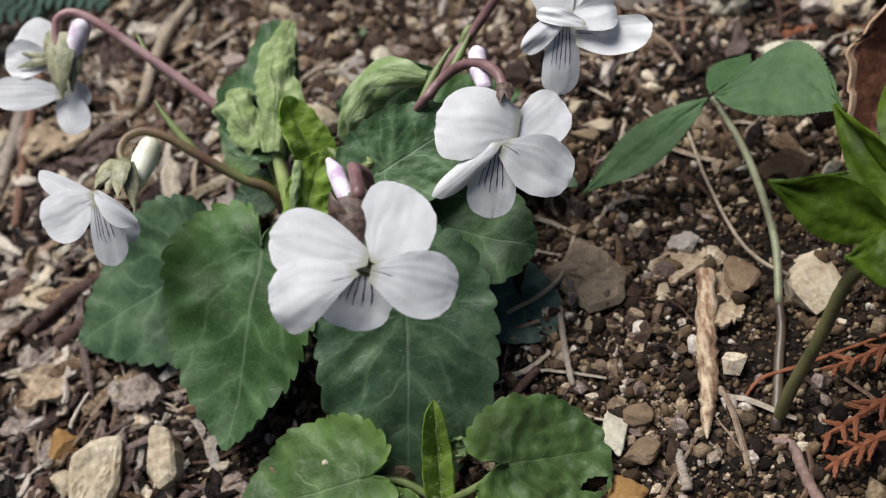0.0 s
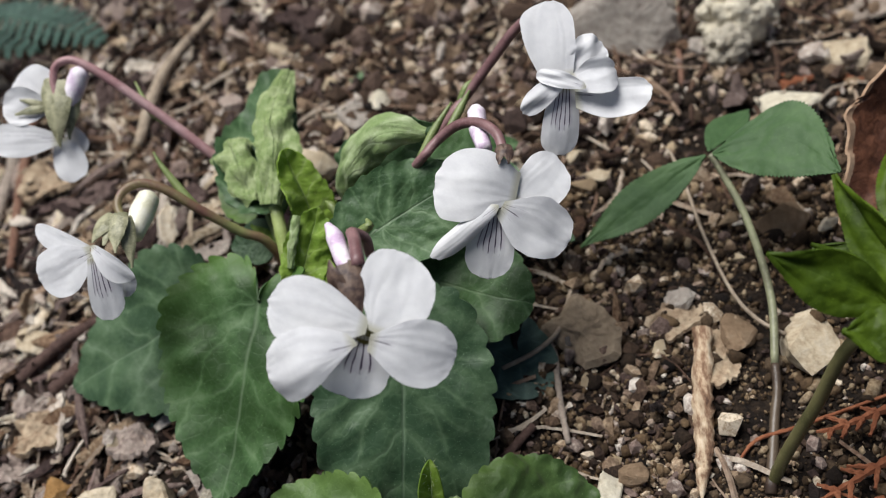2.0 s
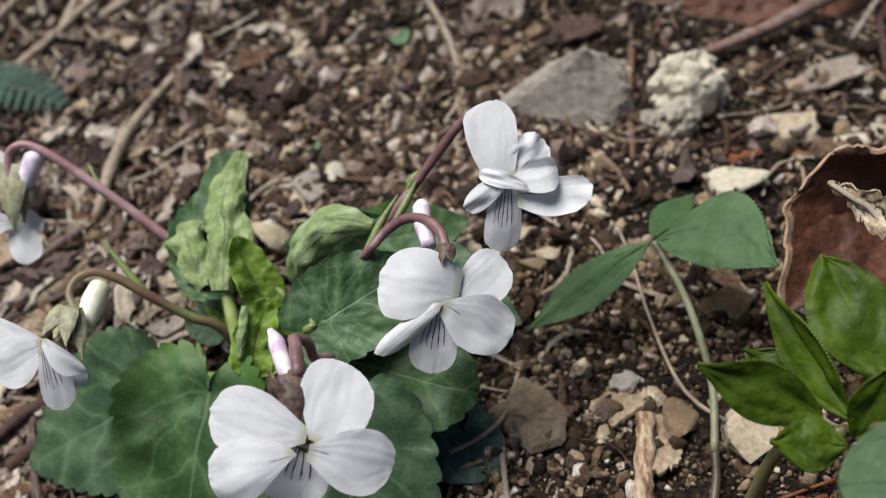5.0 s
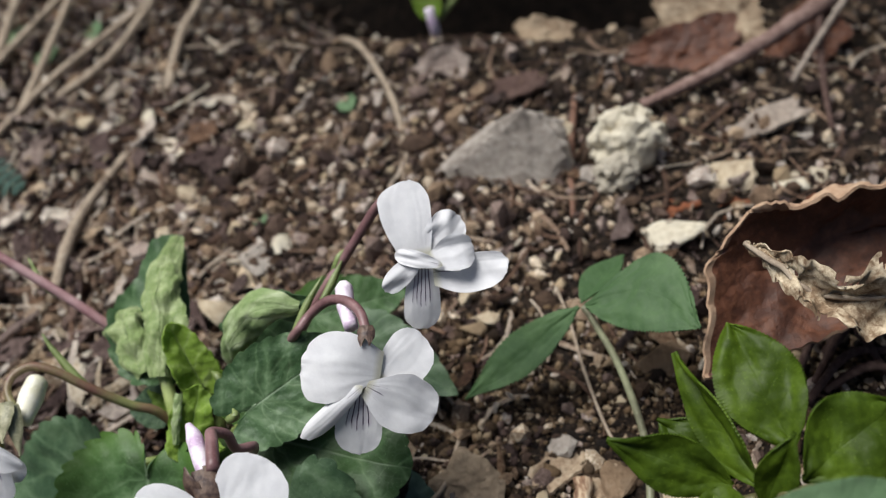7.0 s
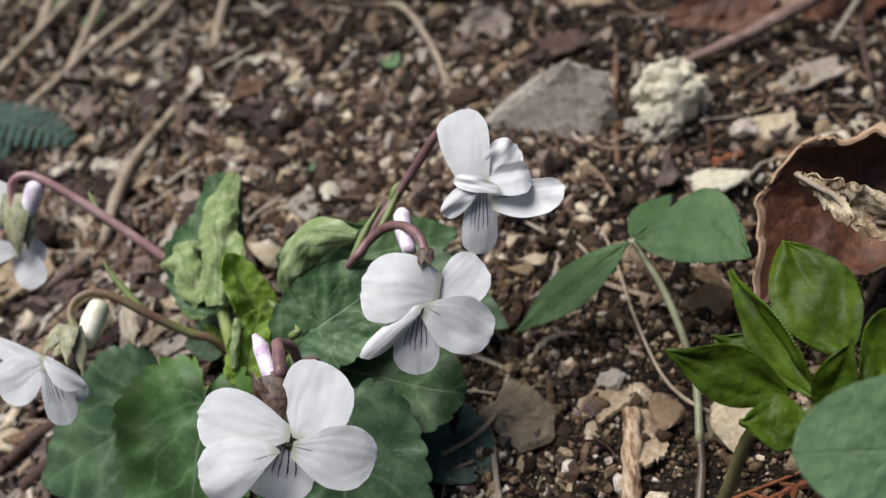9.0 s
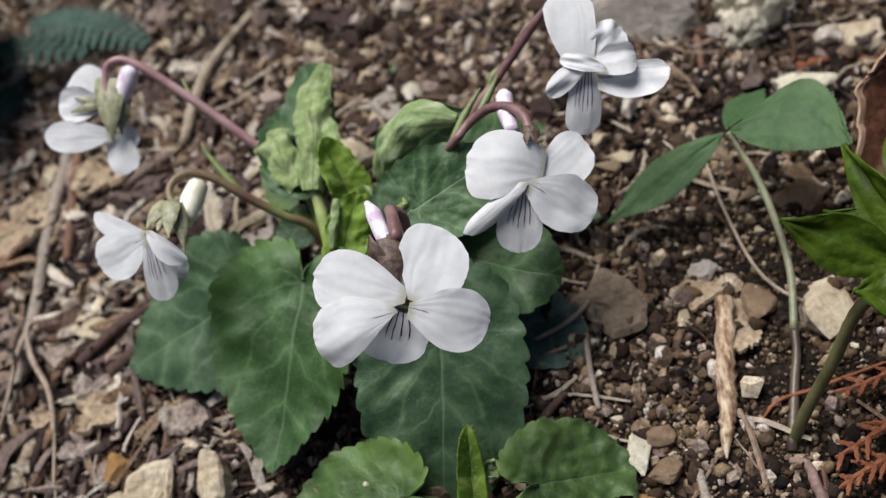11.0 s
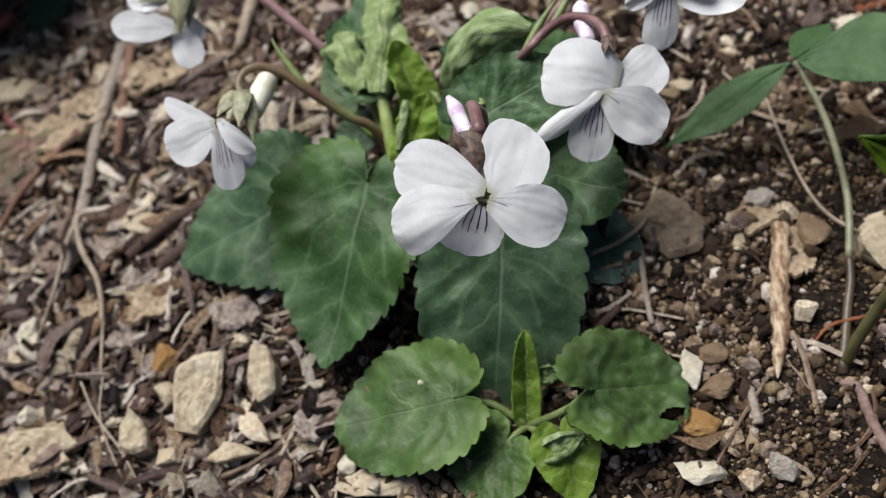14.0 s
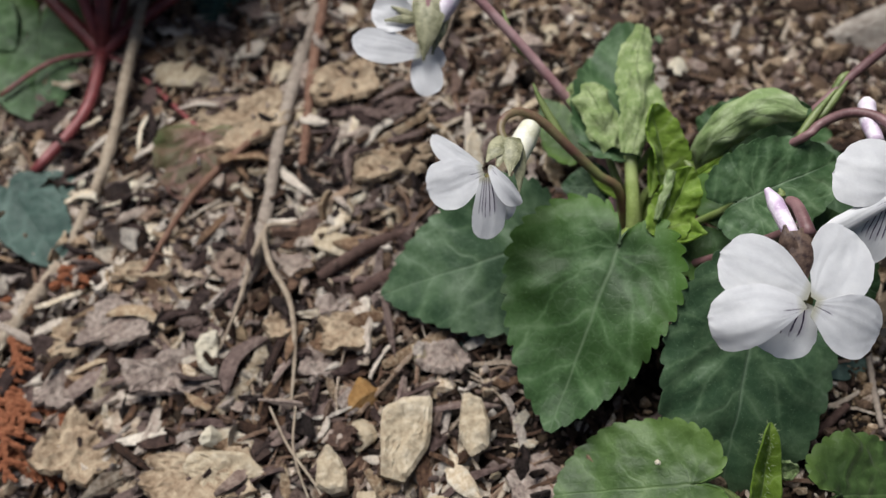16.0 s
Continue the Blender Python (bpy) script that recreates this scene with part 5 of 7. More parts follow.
def stone_mesh(w, d, h, seed, corners=16, lumpy=0.0, cuts=2):
    """A broken stone: the hull of a few corners with blunted edges and a rough skin, or a knobbly lump."""
    rnd = random.Random(seed)
    bm = bmesh.new()
    off = rnd.uniform(0, 90)
    if lumpy:
        bmesh.ops.create_icosphere(bm, subdivisions=4, radius=1.0)
        knobs = [(Vector((rnd.gauss(0, 1), rnd.gauss(0, 1), rnd.gauss(0.2, 1))).normalized(), rnd.choice((0.5, 0.3, 0.24, 0.2))) for _ in range(75)]
        for v in bm.verts:
            p = v.co.normalized()
            r = max(0.62 + lumpy * math.sqrt(max(0.0, 1 - ((p - k).length / q) ** 2)) for k, q in knobs)
            v.co = p * r * (1 + 0.07 * noise.noise(p * 6 + Vector((off, 0, 0))) + 0.07 * noise.noise(p * 15))
    else:
        for _ in range(corners):
            p = Vector((rnd.gauss(0, 1), rnd.gauss(0, 1), rnd.gauss(0, 1))).normalized()
            bm.verts.new(p * rnd.uniform(0.82, 1.12))
        hull = bmesh.ops.convex_hull(bm, input=bm.verts[:])
        bmesh.ops.delete(bm, geom=[g for g in hull["geom_interior"] if isinstance(g, bmesh.types.BMVert)], context="VERTS")
        bmesh.ops.bevel(bm, geom=bm.edges[:], offset=0.07, segments=1, affect="EDGES", clamp_overlap=True)
        bmesh.ops.triangulate(bm, faces=bm.faces[:])
        if cuts:
            bmesh.ops.subdivide_edges(bm, edges=bm.edges[:], cuts=cuts, use_grid_fill=True)
        for v in bm.verts:
            p = v.co
            v.co = p * (1 + 0.07 * noise.noise(p * 2.6 + Vector((off, 0, 0))) + 0.045 * noise.noise(p * 7 + Vector((0, off, 0))))
    for v in bm.verts:
        v.co = Vector((v.co.x * w / 2, v.co.y * d / 2, v.co.z * h / 2)) * 1.1 * MM
    me = bpy.data.meshes.new("stone")
    bm.to_mesh(me)
    bm.free()
    return me


def stone(x, y, w, d, h, mat, label, turn=0.0, tilt=(0, 0), seed=0, sink=0.3, lumpy=0.0, corners=15, lift=0.0, name="stone", category="stone", group=STONES):
    me = stone_mesh(w, d, h, seed + int(abs(x) * 7 + abs(y) * 3), corners, lumpy)
    me.materials.append(mat)
    ob = new(name, me)
    ob.location = Vector((x, y, lie(x, y) + h * (0.5 - sink) + lift + (1.6 if x < -65 and y < 130 else 0.0))) * MM
    ob.rotation_euler = (radians(tilt[0]), radians(tilt[1]), radians(turn))
    return tagged(ob, worded(label), category, group)


def wedge():
    """A grey stone with one long sloping ridge, a flat upper face and a broken end."""
    bm = bmesh.new()
    for p in [(-15, -3, -5), (-14, 3, -5), (12, -13, -9), (6, -12, -8), (13, 7, -6), (14, -6, 5), (9, 3, 10.5), (2, 5, 6), (-6, 4, 0.5), (-15.5, 0, -3.5), (8, -10, -1), (15, 1, 3)]:
        bm.verts.new(Vector(p) * MM)
    bmesh.ops.convex_hull(bm, input=bm.verts[:])
    bmesh.ops.bevel(bm, geom=bm.edges[:], offset=0.9 * MM, segments=1, affect="EDGES", clamp_overlap=True)
    bmesh.ops.triangulate(bm, faces=bm.faces[:])
    bmesh.ops.subdivide_edges(bm, edges=bm.edges[:], cuts=4, use_grid_fill=True)
    for v in bm.verts:
        p = v.co / MM
        end = 1 + 1.5 * min(1, max(0, (p.x - 4) / 8))
        v.co = Vector((v.co.x * 1.18, v.co.y, v.co.z)) * (1 + 0.05 * noise.noise(p * 0.25) + 0.045 * end * noise.noise(p * 0.7) + 0.02 * noise.noise(p * 2))
    me = bpy.data.meshes.new("stone")
    bm.to_mesh(me)
    bm.free()
    me.materials.append(STONE_GREY)
    ob = new("stone", me)
    ob.location = Vector((5.5, 196.5, lie(5, 197) + 1.2)) * MM
    ob.rotation_euler = (radians(18), radians(-4), radians(10))
    return tagged(ob, "grey wedge-shaped rough stone lying on soil", "stone", STONES)


wedge()
stone(34.3, 196.0, 15.5, 13, 15, STONE_WHITE, "white knobbly lump of stone on soil", 0, (0, 0), 4, 0.2, 0.36)
stone(31.0, 188.0, 10, 8, 9, STONE_PALE, "small knobbly grey-white lump of stone", 30, (0, 0), 9, 0.25, 0.36)


def slab(x, y, w, d, h, mat, label, turn, seed):
    """A flat broken stone with jagged corners and a stepped, rough upper face, leaning in the litter."""
    rnd = random.Random(seed)
    n, rings = 40, 6
    corners = sorted((2 * math.pi * (i + rnd.uniform(-0.32, 0.32)) / 8, rnd.uniform(0.70, 1.30)) for i in range(8))
    out = []
    for j in range(n):
        a = 2 * math.pi * j / n
        lo = [c for c in corners if c[0] <= a] or [(corners[-1][0] - 2 * math.pi, corners[-1][1])]
        hi = [c for c in corners if c[0] > a] or [(corners[0][0] + 2 * math.pi, corners[0][1])]
        (a0, r0), (a1, r1) = lo[-1], hi[0]
        p = Vector((math.cos(a0), math.sin(a0))) * r0
        q = Vector((math.cos(a1), math.sin(a1))) * r1
        m = p.lerp(q, (a - a0) / (a1 - a0)) * (1 + 0.05 * noise.noise(Vector((j * 0.7, seed, 0))))
        out.append((m.x * w / 2 * 1.1, m.y * d / 2 * 1.1))
    verts, faces = [(0, 0, h * 0.5)], []
    for i in range(1, rings + 1):
        t = i / rings
        for px, py in out:
            z = h * 0.5 + 0.7 * noise.noise(Vector((px * t / 2.6, py * t / 2.6, seed))) + 0.35 * noise.noise(Vector((px * t, py * t, seed))) - (0.6 if i == rings else 0)
            verts.append((px * t, py * t, z))
    verts += [(px * 0.92, py * 0.92, -h * 0.5) for px, py in out]
    faces = [(0, 1 + j, 1 + (j + 1) % n) for j in range(n)]
    for i in range(rings):
        o, q = 1 + i * n, 1 + (i + 1) * n
        faces += [(o + j, q + j, q + (j + 1) % n, o + (j + 1) % n) for j in range(n)]
    faces.append(tuple(1 + rings * n + j for j in reversed(range(n))))
    ob = link("stone", verts, faces, mat, smooth=False)
    ob.location = Vector((x, y, lie(x, y) + h * 0.45 + (1.4 if x < -65 else 0.0))) * MM
    ob.rotation_euler = (radians(rnd.uniform(14, 26)), radians(rnd.uniform(-10, 10)), radians(turn))
    return tagged(ob, worded(label), "stone", STONES)


for x, y, w, d, h, mat, label in [
    (26.1, 189.0, 6.5, 5.5, 5, STONE_GREY, "small grey stone beside a white lump"),
    (51.9, 187.2, 14, 10, 5, STONE_TAN, "flat pale cream stone on soil"),
    (39.8, 171.5, 13, 8, 5, STONE_WHITE, "whitish stone behind a green leaf"),
    (20.7, 205.0, 6, 6, 5, STONE_TAN, "small pale tan stone"),
    (63.6, 183.8, 7, 5, 4, STONE_WHITE, "small whitish stone"),
    (-47.6, 164.3, 10, 10, 7, STONE_TAN, "pale stone with a dark flank"),
    (-36.1, 180.3, 4.6, 6.4, 4, STONE_WHITE, "small pale chip of stone"),
    (33.2, 142.8, 11, 8, 6, STONE_BROWN, "olive brown stone on soil"),
    (15.9, 128.7, 5.5, 5, 4, STONE_GREY, "small grey stone"),
    (-57.7, 199.6, 5.6, 6, 4, STONE_TAN, "small tan stone"),
    (-71.2, 226.7, 5, 5.5, 4, STONE_WHITE, "small pale stone"),
    (-49.8, 217.7, 10, 7, 4, STONE_TAN, "pale tan stone among grit"),
    (-87.0, 228.7, 6, 6, 4, STONE_TAN, "pale tan stone among grit"),
    (-40.5, 176.7, 11, 8, 4, STONE_GREY, "flat grey-brown stone"),
    (-63.0, 187.9, 6.6, 7, 4, STONE_TAN, "small tan stone"),
    (1.0, 161.7, 5.5, 5, 4, STONE_TAN, "small tan stone"),
    (3.9, 156.1, 6.5, 4, 3, STONE_TAN, "narrow yellowish chip of stone"),
    (-0.5, 122.6, 10.5, 11.0, 3.4, STONE_SLATE, "flat brown slab of stone beside dark leaves"),
    (34.6, 118.8, 10.5, 14, 7, STONE_TAN, "whitish stone between two plant stems"),
    (24.0, 122.0, 6, 9, 4, STONE_BROWN, "brown stone on dark soil"),
    (1.9, 96.8, 4.2, 9.2, 4, STONE_WHITE, "narrow white stone beside a round leaf"),
    (5.1, 93.4, 6.4, 6.6, 4, STONE_BROWN, "brown rounded stone"),
    (2.4, 87.1, 7, 6.5, 4, STONE_AMBER, "amber brown stone"),
    (1.7, 79.8, 8, 5, 4, STONE_WHITE, "light stone on soil"),
    (-80.7, 96.8, 7.8, 14.4, 5, STONE_TAN, "cream coloured angular stone standing in litter"),
    (-69.6, 100.6, 6.0, 9.6, 4, STONE_TAN, "cream stone under a leaf tip"),
    (-92.1, 91.0, 6.3, 8, 4.5, STONE_TAN, "pale tan stone"),
    (-88.0, 98.0, 4.6, 6.8, 4, STONE_TAN, "pale tan stone"),
    (-89.5, 105.2, 7.6, 6.4, 4, STONE_AMBER, "ochre stone half buried in litter"),
    (-111.5, 91.6, 14, 8, 3.5, STONE_TAN, "flat pale stone slab in litter"),
    (-97.9, 134.4, 11.5, 6.4, 4, STONE_TAN, "pale oval stone among bark bits"),
    (-117.6, 112.6, 4.6, 9.5, 3, STONE_WHITE, "pale pointed stone chip"),
    (-54.7, 84.7, 5, 4, 3.5, STONE_WHITE, "small white stone"),
    (-72.8, 86.1, 9.5, 5.5, 4, STONE_TAN, "tan stone"),
    (-86.0, 86.9, 5.6, 4.4, 4, STONE_TAN, "tan stone"),
    (-48.0, 80.5, 17, 6.5, 4, STONE_TAN, "long flat tan stone"),
    (5.0, 99.2, 6.2, 4.4, 3, STONE_BROWN, "small brown stone"),
    (14.3, 80.7, 5.4, 6.6, 4, STONE_GREY, "small grey stone"),
    (-140.2, 148.0, 5, 4.5, 3.5, STONE_WHITE, "small pale stone"),
    (-151.3, 149.0, 5, 4, 3.5, STONE_WHITE, "small pale stone"),
    (-151.0, 144.0, 5.6, 4.6, 3.5, STONE_WHITE, "small pale stone"),
    (-135.5, 174.0, 13, 7.5, 5, STONE_TAN, "pale tan stone in shade"),
    (-115.3, 175.0, 5, 8, 4, STONE_TAN, "tan stone"),
    (-117.4, 136.9, 2.4, 3, 2.5, STONE_WHITE, "tiny white pebble"),
]:
    k = int(abs(x * 13 + y * 7))
    if (x < -65 and y < 125 and d > 7) or mat is STONE_SLATE:
        slab(x, y, w, d, h, mat, label, (k * 37) % 30 - 15, k)
        continue
    stone(x, y, w, d, h, mat, label, (k * 37) % 40 - 20, ((k * 11) % 24 - 12, (k * 17) % 24 - 12), k, 0.28)

stone(-113.8, 96.4, 4.0, 3.8, 4.2, STONE_WHITE, "small round white pebble", 0, (0, 0), 5, 0.3, corners=26, lift=2.2)

# ---- flakes of bark and dead leaf ----
FLAKES = "bark flakes in the litter"


def flake(x, y, w, d, mat, label, turn=0.0, seed=0, lift=0.6, curl=0.16, tilt=(0, 0), name="bark_flake", category="bark", relief=1.0, thick=0.55):
    """A thin broken flake, curled and torn at its edge."""
    around, rings = 44, 7
    verts, faces = [(0, 0, 0)], []
    for i in range(1, rings + 1):
        s = i / rings
        for j in range(around):
            a = 2 * math.pi * j / around
            r = 1 + 0.34 * noise.noise(Vector((math.cos(a) * 1.5, math.sin(a) * 1.5, seed * 1.3))) + 0.20 * noise.noise(Vector((math.cos(a) * 5, math.sin(a) * 5, seed))) + 0.10 * noise.noise(Vector((math.cos(a) * 13, math.sin(a) * 13, seed)))
            sq = 1 / max(abs(math.cos(a)), abs(math.sin(a))) ** 0.55
            px, py = r * sq * s * math.cos(a) * w / 2, r * sq * s * math.sin(a) * d / 2
            z = curl * (py * py / (d / 2) - 0.3 * d) + relief * (0.9 * noise.noise(Vector((px / 3, py / 3, seed))) + 0.5 * noise.noise(Vector((px / 1.1, py / 1.1, seed + 4))))
            verts.append((px, py, z))
    faces = [(0, 1 + j, 1 + (j + 1) % around) for j in range(around)]
    for i in range(rings - 1):
        o, q = 1 + i * around, 1 + (i + 1) * around
        faces += [(o + j, q + j, q + (j + 1) % around, o + (j + 1) % around) for j in range(around)]
    v, f, _ = thicken(verts, faces, thick)
    ob = link(name, v, f, mat, smooth=False)
    top = max(ground_z(x + i * w * 0.36, y + j * d * 0.36) for i in (-1, 0, 1) for j in (-1, 0, 1))
    ob.location = Vector((x, y, top + lift - 0.2)) * MM
    ob.rotation_euler = (radians(tilt[0]), radians(tilt[1]), radians(turn))
    return tagged(ob, worded(label), category, FLAKES)


for x, y, w, d, mat, label, turn in [
    (62.0, 203.0, 18, 7, TWIG_GREY, "pale grey chip of wood on litter", 14), (-29.2, 190.6, 7, 13, FLAKE_GREY, "mauve-grey crumpled leaf scrap", -20),
    (-136.1, 118.7, 14, 10, FLAKE_GREY, "grey-brown bark flake", 8), (-146.0, 115.8, 6, 8, FLAKE_TAN, "tan bark flake", 20),
    (-144.6, 108.0, 8, 10, FLAKE_GREY, "grey bark flake", -10), (-114.5, 90.5, 18, 9, FLAKE_TAN, "broad pale bark flake", 5),
    (-138.0, 95.4, 12, 13, FLAKE_TAN, "square tan bark flake", -12), (-123.6, 108.5, 18, 8, FLAKE_GREY, "long grey bark flake", 14),
    (-90.1, 150.5, 15, 7.5, FLAKE_TAN, "tan bark flake", 10), (-101.3, 171.2, 13, 10, FLAKE_TAN, "tan dead leaf scrap", 35),
    (-121.8, 160.0, 22, 12, FLAKE_TAN, "broad tan dead leaf scrap in shade", 25), (-91.9, 116.6, 12, 8, FLAKE_TAN, "tan bark flake", 20),
    (-95.6, 121.5, 8, 4.5, FLAKE_GREY, "dark bark flake", 20), (-98.1, 110.4, 6, 6.5, FLAKE_GREY, "grey bark flake", 0),
    (-133.5, 129.1, 12, 3.4, FLAKE_TAN, "narrow pale splinter of bark", 4), (-129.2, 124.5, 6, 3.2, FLAKE_TAN, "pale chip of bark", 10),
    (-84.0, 125.0, 10, 4.5, FLAKE_GREY, "dark bark flake", 30), (-80.5, 132.0, 12, 4, FLAKE_GREY, "long dark bark flake", 24),
    (-76.0, 112.0, 9, 5, FLAKE_GREY, "dark bark flake", -25), (-105.0, 118.0, 7, 6, FLAKE_TAN, "tan bark flake", 55),
    (21.5, 117.5, 5, 11, FLAKE_TAN, "split scrap of bark beside a stick", -8), (14.5, 124.5, 9, 6, FLAKE_TAN, "tan bark scrap", 40),
    (-20.0, 97.0, 5, 4, FLAKE_TAN, "orange-tan leaf scrap", 10), (-58.0, 92.5, 10, 9, FLAKE_GREY, "brown leaf scrap under a round leaf", 20),
    (49.0, 231.0, 24, 13, DEAD, "brown dead leaf in shade", 15), (56.0, 243.0, 26, 16, FLAKE_TAN, "tan dead leaf in shade", -10),
    (78.0, 235.0, 20, 14, DEAD, "brown dead leaf in shade", 40), (20.0, 246.0, 16, 7, FLAKE_TAN, "tan curled dead leaf", -30),
    (-5.0, 231.0, 14, 9, FLAKE_GREY, "dark grey leaf scrap", 10), (10.0, 221.0, 22, 7, TWIG_DARK, "dark curled leaf scrap behind a grey stone", 4),
]:
    flake(x, y, w, d, mat, label, turn, seed=abs(x) * 0.37 + y * 0.11, tilt=((x * 7) % 16 - 8 + (24 if y > 227 else 0), (y * 5) % 16 - 8), curl=0.28 if y > 227 else 0.16, lift=2.0 if x < -75 else 0.6, relief=1.3 if x < -75 else 0.8, thick=1.1 if x < -75 else 0.6)

# ---- twigs, roots and dry stalks ----
TWIGS = "twigs in the litter"


def twig(label, pts, radii, mat, lift=0.8, name="twig", n=36, rough=0.45, category="twig", group=TWIGS):
    p = [(q[0], q[1], lie(q[0], q[1]) + (q[2] if len(q) > 2 else lift)) for q in pts]
    return tagged(tube(name, p, radii, mat, None, n, 8, rough, seed=pts[0][0]), worded(label), category, group)


twig("long grey weathered twig lying on litter", [(-110.5, 192, 2.5), (-111.5, 183.6, 2), (-112.4, 158.4, 2), (-112.2, 135.6, 1.8), (-113.9, 124.2, 1.5), (-117.1, 115.6, 1)], [1.5, 1.4, 1.5, 1.2, 1.6, 0.9, 0.4], TWIG_GREY)
twig("straight orange-brown twig lying on litter", [(-109.7, 197.1, 3), (-108.5, 172.7, 2.5), (-107.0, 151.1, 1.5)], [1.1, 1.1, 0.9], TWIG_RED)
twig("pale straw-coloured dry stalk", [(-147.5, 196, 8), (-146.5, 173.8, 6), (-146.1, 152.8, 4), (-148.0, 141.5, 3), (-149.7, 134.4, 2)], [1.1, 1.2, 1.2, 1.1], TWIG_PALE)
twig("pale straw-coloured dry stalk", [(-150.5, 130.5, 2.5), (-155.7, 120.0, 3), (-162, 111, 3)], [1.6, 1.7, 1.6], TWIG_PALE)
twig("thin brown bent twig", [(-116.1, 157.1, 4), (-126.4, 143.2, 4), (-134.1, 126.9, 2)], [0.75, 0.7, 0.5], TWIG_RED)
twig("pale fibrous root lying over the litter", [(-105.1, 135.6, 5.0), (-110.8, 135.0, 5.0), (-109.1, 128.3, 5.0), (-103.9, 120.2, 5.0), (-101.7, 111.4, 4.5), (-101.0, 102.6, 3.5)], [0.3, 0.5, 0.58, 0.48, 0.2], TWIG_PALE, name="root", category="root", rough=0.3)
twig("pale splayed root beside a grey twig", [(-110.7, 135.7, 4.5), (-112.2, 130.0, 5.0), (-113.3, 121.0, 4.5), (-115.5, 112.6, 3.5)], [0.65, 0.55, 0.4, 0.2], TWIG_PALE, name="root", category="root", rough=0.3)
twig("thin pale fibre of root", [(-105.6, 103.6, 4.0), (-100.1, 94.9, 5.0), (-94.2, 88.3, 5.0), (-90.1, 82.3, 3.5)], [0.22, 0.26, 0.18], TWIG_PALE, name="root", category="root", rough=0.1)
twig("thin pale fibre of root", [(-100.0, 101.9, 4.5), (-98.9, 93.6, 5.0), (-94.1, 84.5, 3.5)], [0.2, 0.25, 0.16], TWIG_PALE, name="root", category="root", rough=0.1)
twig("pale curved fibre", [(-126.2, 139.5), (-121.9, 142.8), (-116.4, 143.6)], [0.4, 0.5, 0.3], TWIG_PALE)
twig("thin dark twig", [(-135.7, 100.2), (-123.0, 100.3), (-116.3, 100.6)], [0.45, 0.45, 0.35], TWIG_DARK)
twig("white splinter of wood", [(-128.6, 99.8, 1.6), (-132.0, 93.4, 1)], [0.9, 0.3], TWIG_PALE)
twig("grey twig among bark bits", [(-100, 127, 2), (-92, 133, 2.2), (-84, 137, 1.8)], [1.1, 1.3, 0.9], TWIG_DARK)
twig("dark twig among bark bits", [(-93, 124, 2), (-86, 127, 2.6), (-79, 126, 2)], [1.3, 1.5, 1.0], TWIG_DARK)
DRY = "dry grass stalks at the back"
for pts, r in [([(-122, 219, 2), (-110.3, 229.2, 2.5), (-95.6, 247.2, 5), (-72.8, 280.6, 10)], 1.2), ([(-97.9, 238.6, 2), (-84.6, 251.2, 4), (-75.7, 279.9, 9), (-60, 310, 16)], 1.3),
               ([(-68.8, 236.6, 1), (-68.9, 256.9, 3), (-67, 279.6, 8), (-66, 300, 14)], 1.4), ([(-118.8, 259.1, 3), (-117.0, 285.3, 8)], 1.6),
               ([(-105.7, 237.0, 2), (-102.4, 256.4, 5), (-99.0, 282.3, 10)], 1.3), ([(-128, 240, 2), (-112, 262, 6), (-92, 300, 12)], 1.2)]:
    twig("pale dry grass stalk on the bank", pts, [r * 0.9, r * 0.85, r * 0.8], TWIG_PALE, name="dry_stalk", category="dry stalk", group=DRY)
twig("pale brown twig standing out of grit", [(-74.2, 214.0, 2), (-80.6, 197.4, 3), (-83.2, 187, 2.5), (-84.6, 176, 1.5)], [0.9, 1.2, 1.4, 1.0], TWIG_PALE)
twig("thin reddish root across the grit", [(-37.8, 272.0, 4), (-23.2, 242.8, 3), (-14.2, 219.8, 2), (-10.9, 200.1, 1)], [0.95, 0.85, 0.75, 0.5], TWIG_PALE, name="root", category="root")
twig("reddish brown branch over dead leaves", [(38.5, 209.7, 3), (56.4, 220.3, 5), (80.9, 240.0, 10), (101.1, 260.1, 16)], [1.0, 1.6, 2.0, 2.0], TWIG_MAUVE, name="branch", category="branch")
twig("thin brown root across the grit", [(24.8, 217.3), (22.7, 197.1, 1.4), (21.7, 178.9)], [0.7, 0.7, 0.5], TWIG_RED, name="root", category="root")
twig("brown twig over the litter", [(87.3, 263.8, 12), (80, 235, 8), (76.6, 215, 4), (75, 200, 2)], [0.9, 0.9, 0.8, 0.6], TWIG_DARK)
twig("thin grey twig over the branch", [(70, 214, 5), (78, 226, 9), (90, 243, 16)], [0.7, 0.7, 0.8], TWIG_GREY)
twig("strip of reddish bark in shade", [(66.7, 262.2, 6), (60.3, 229.8, 2)], [2.2, 1.6], TWIG_RED, name="bark_strip", category="bark")
twig("short weathered stick with flaking pale bark", [(18.6, 122.0, 1.6), (17.1, 110.2, 1.2), (16.2, 101.7, 1.0), (15.4, 97.5, 0.8), (15.0, 94.6, 0.4)], [1.5, 1.65, 1.5, 0.9, 0.15], STICK, name="stick", category="stick")
twig("thin pale tendril of root", [(17.5, 160, 2), (19.1, 153.0, 2), (20.9, 140.9, 2), (23.8, 128.6, 2.5), (27.0, 123.3, 2), (31, 120, 2)], [0.25, 0.28, 0.3, 0.34, 0.34], TWIG_PALE, name="root", category="root", rough=0.1)
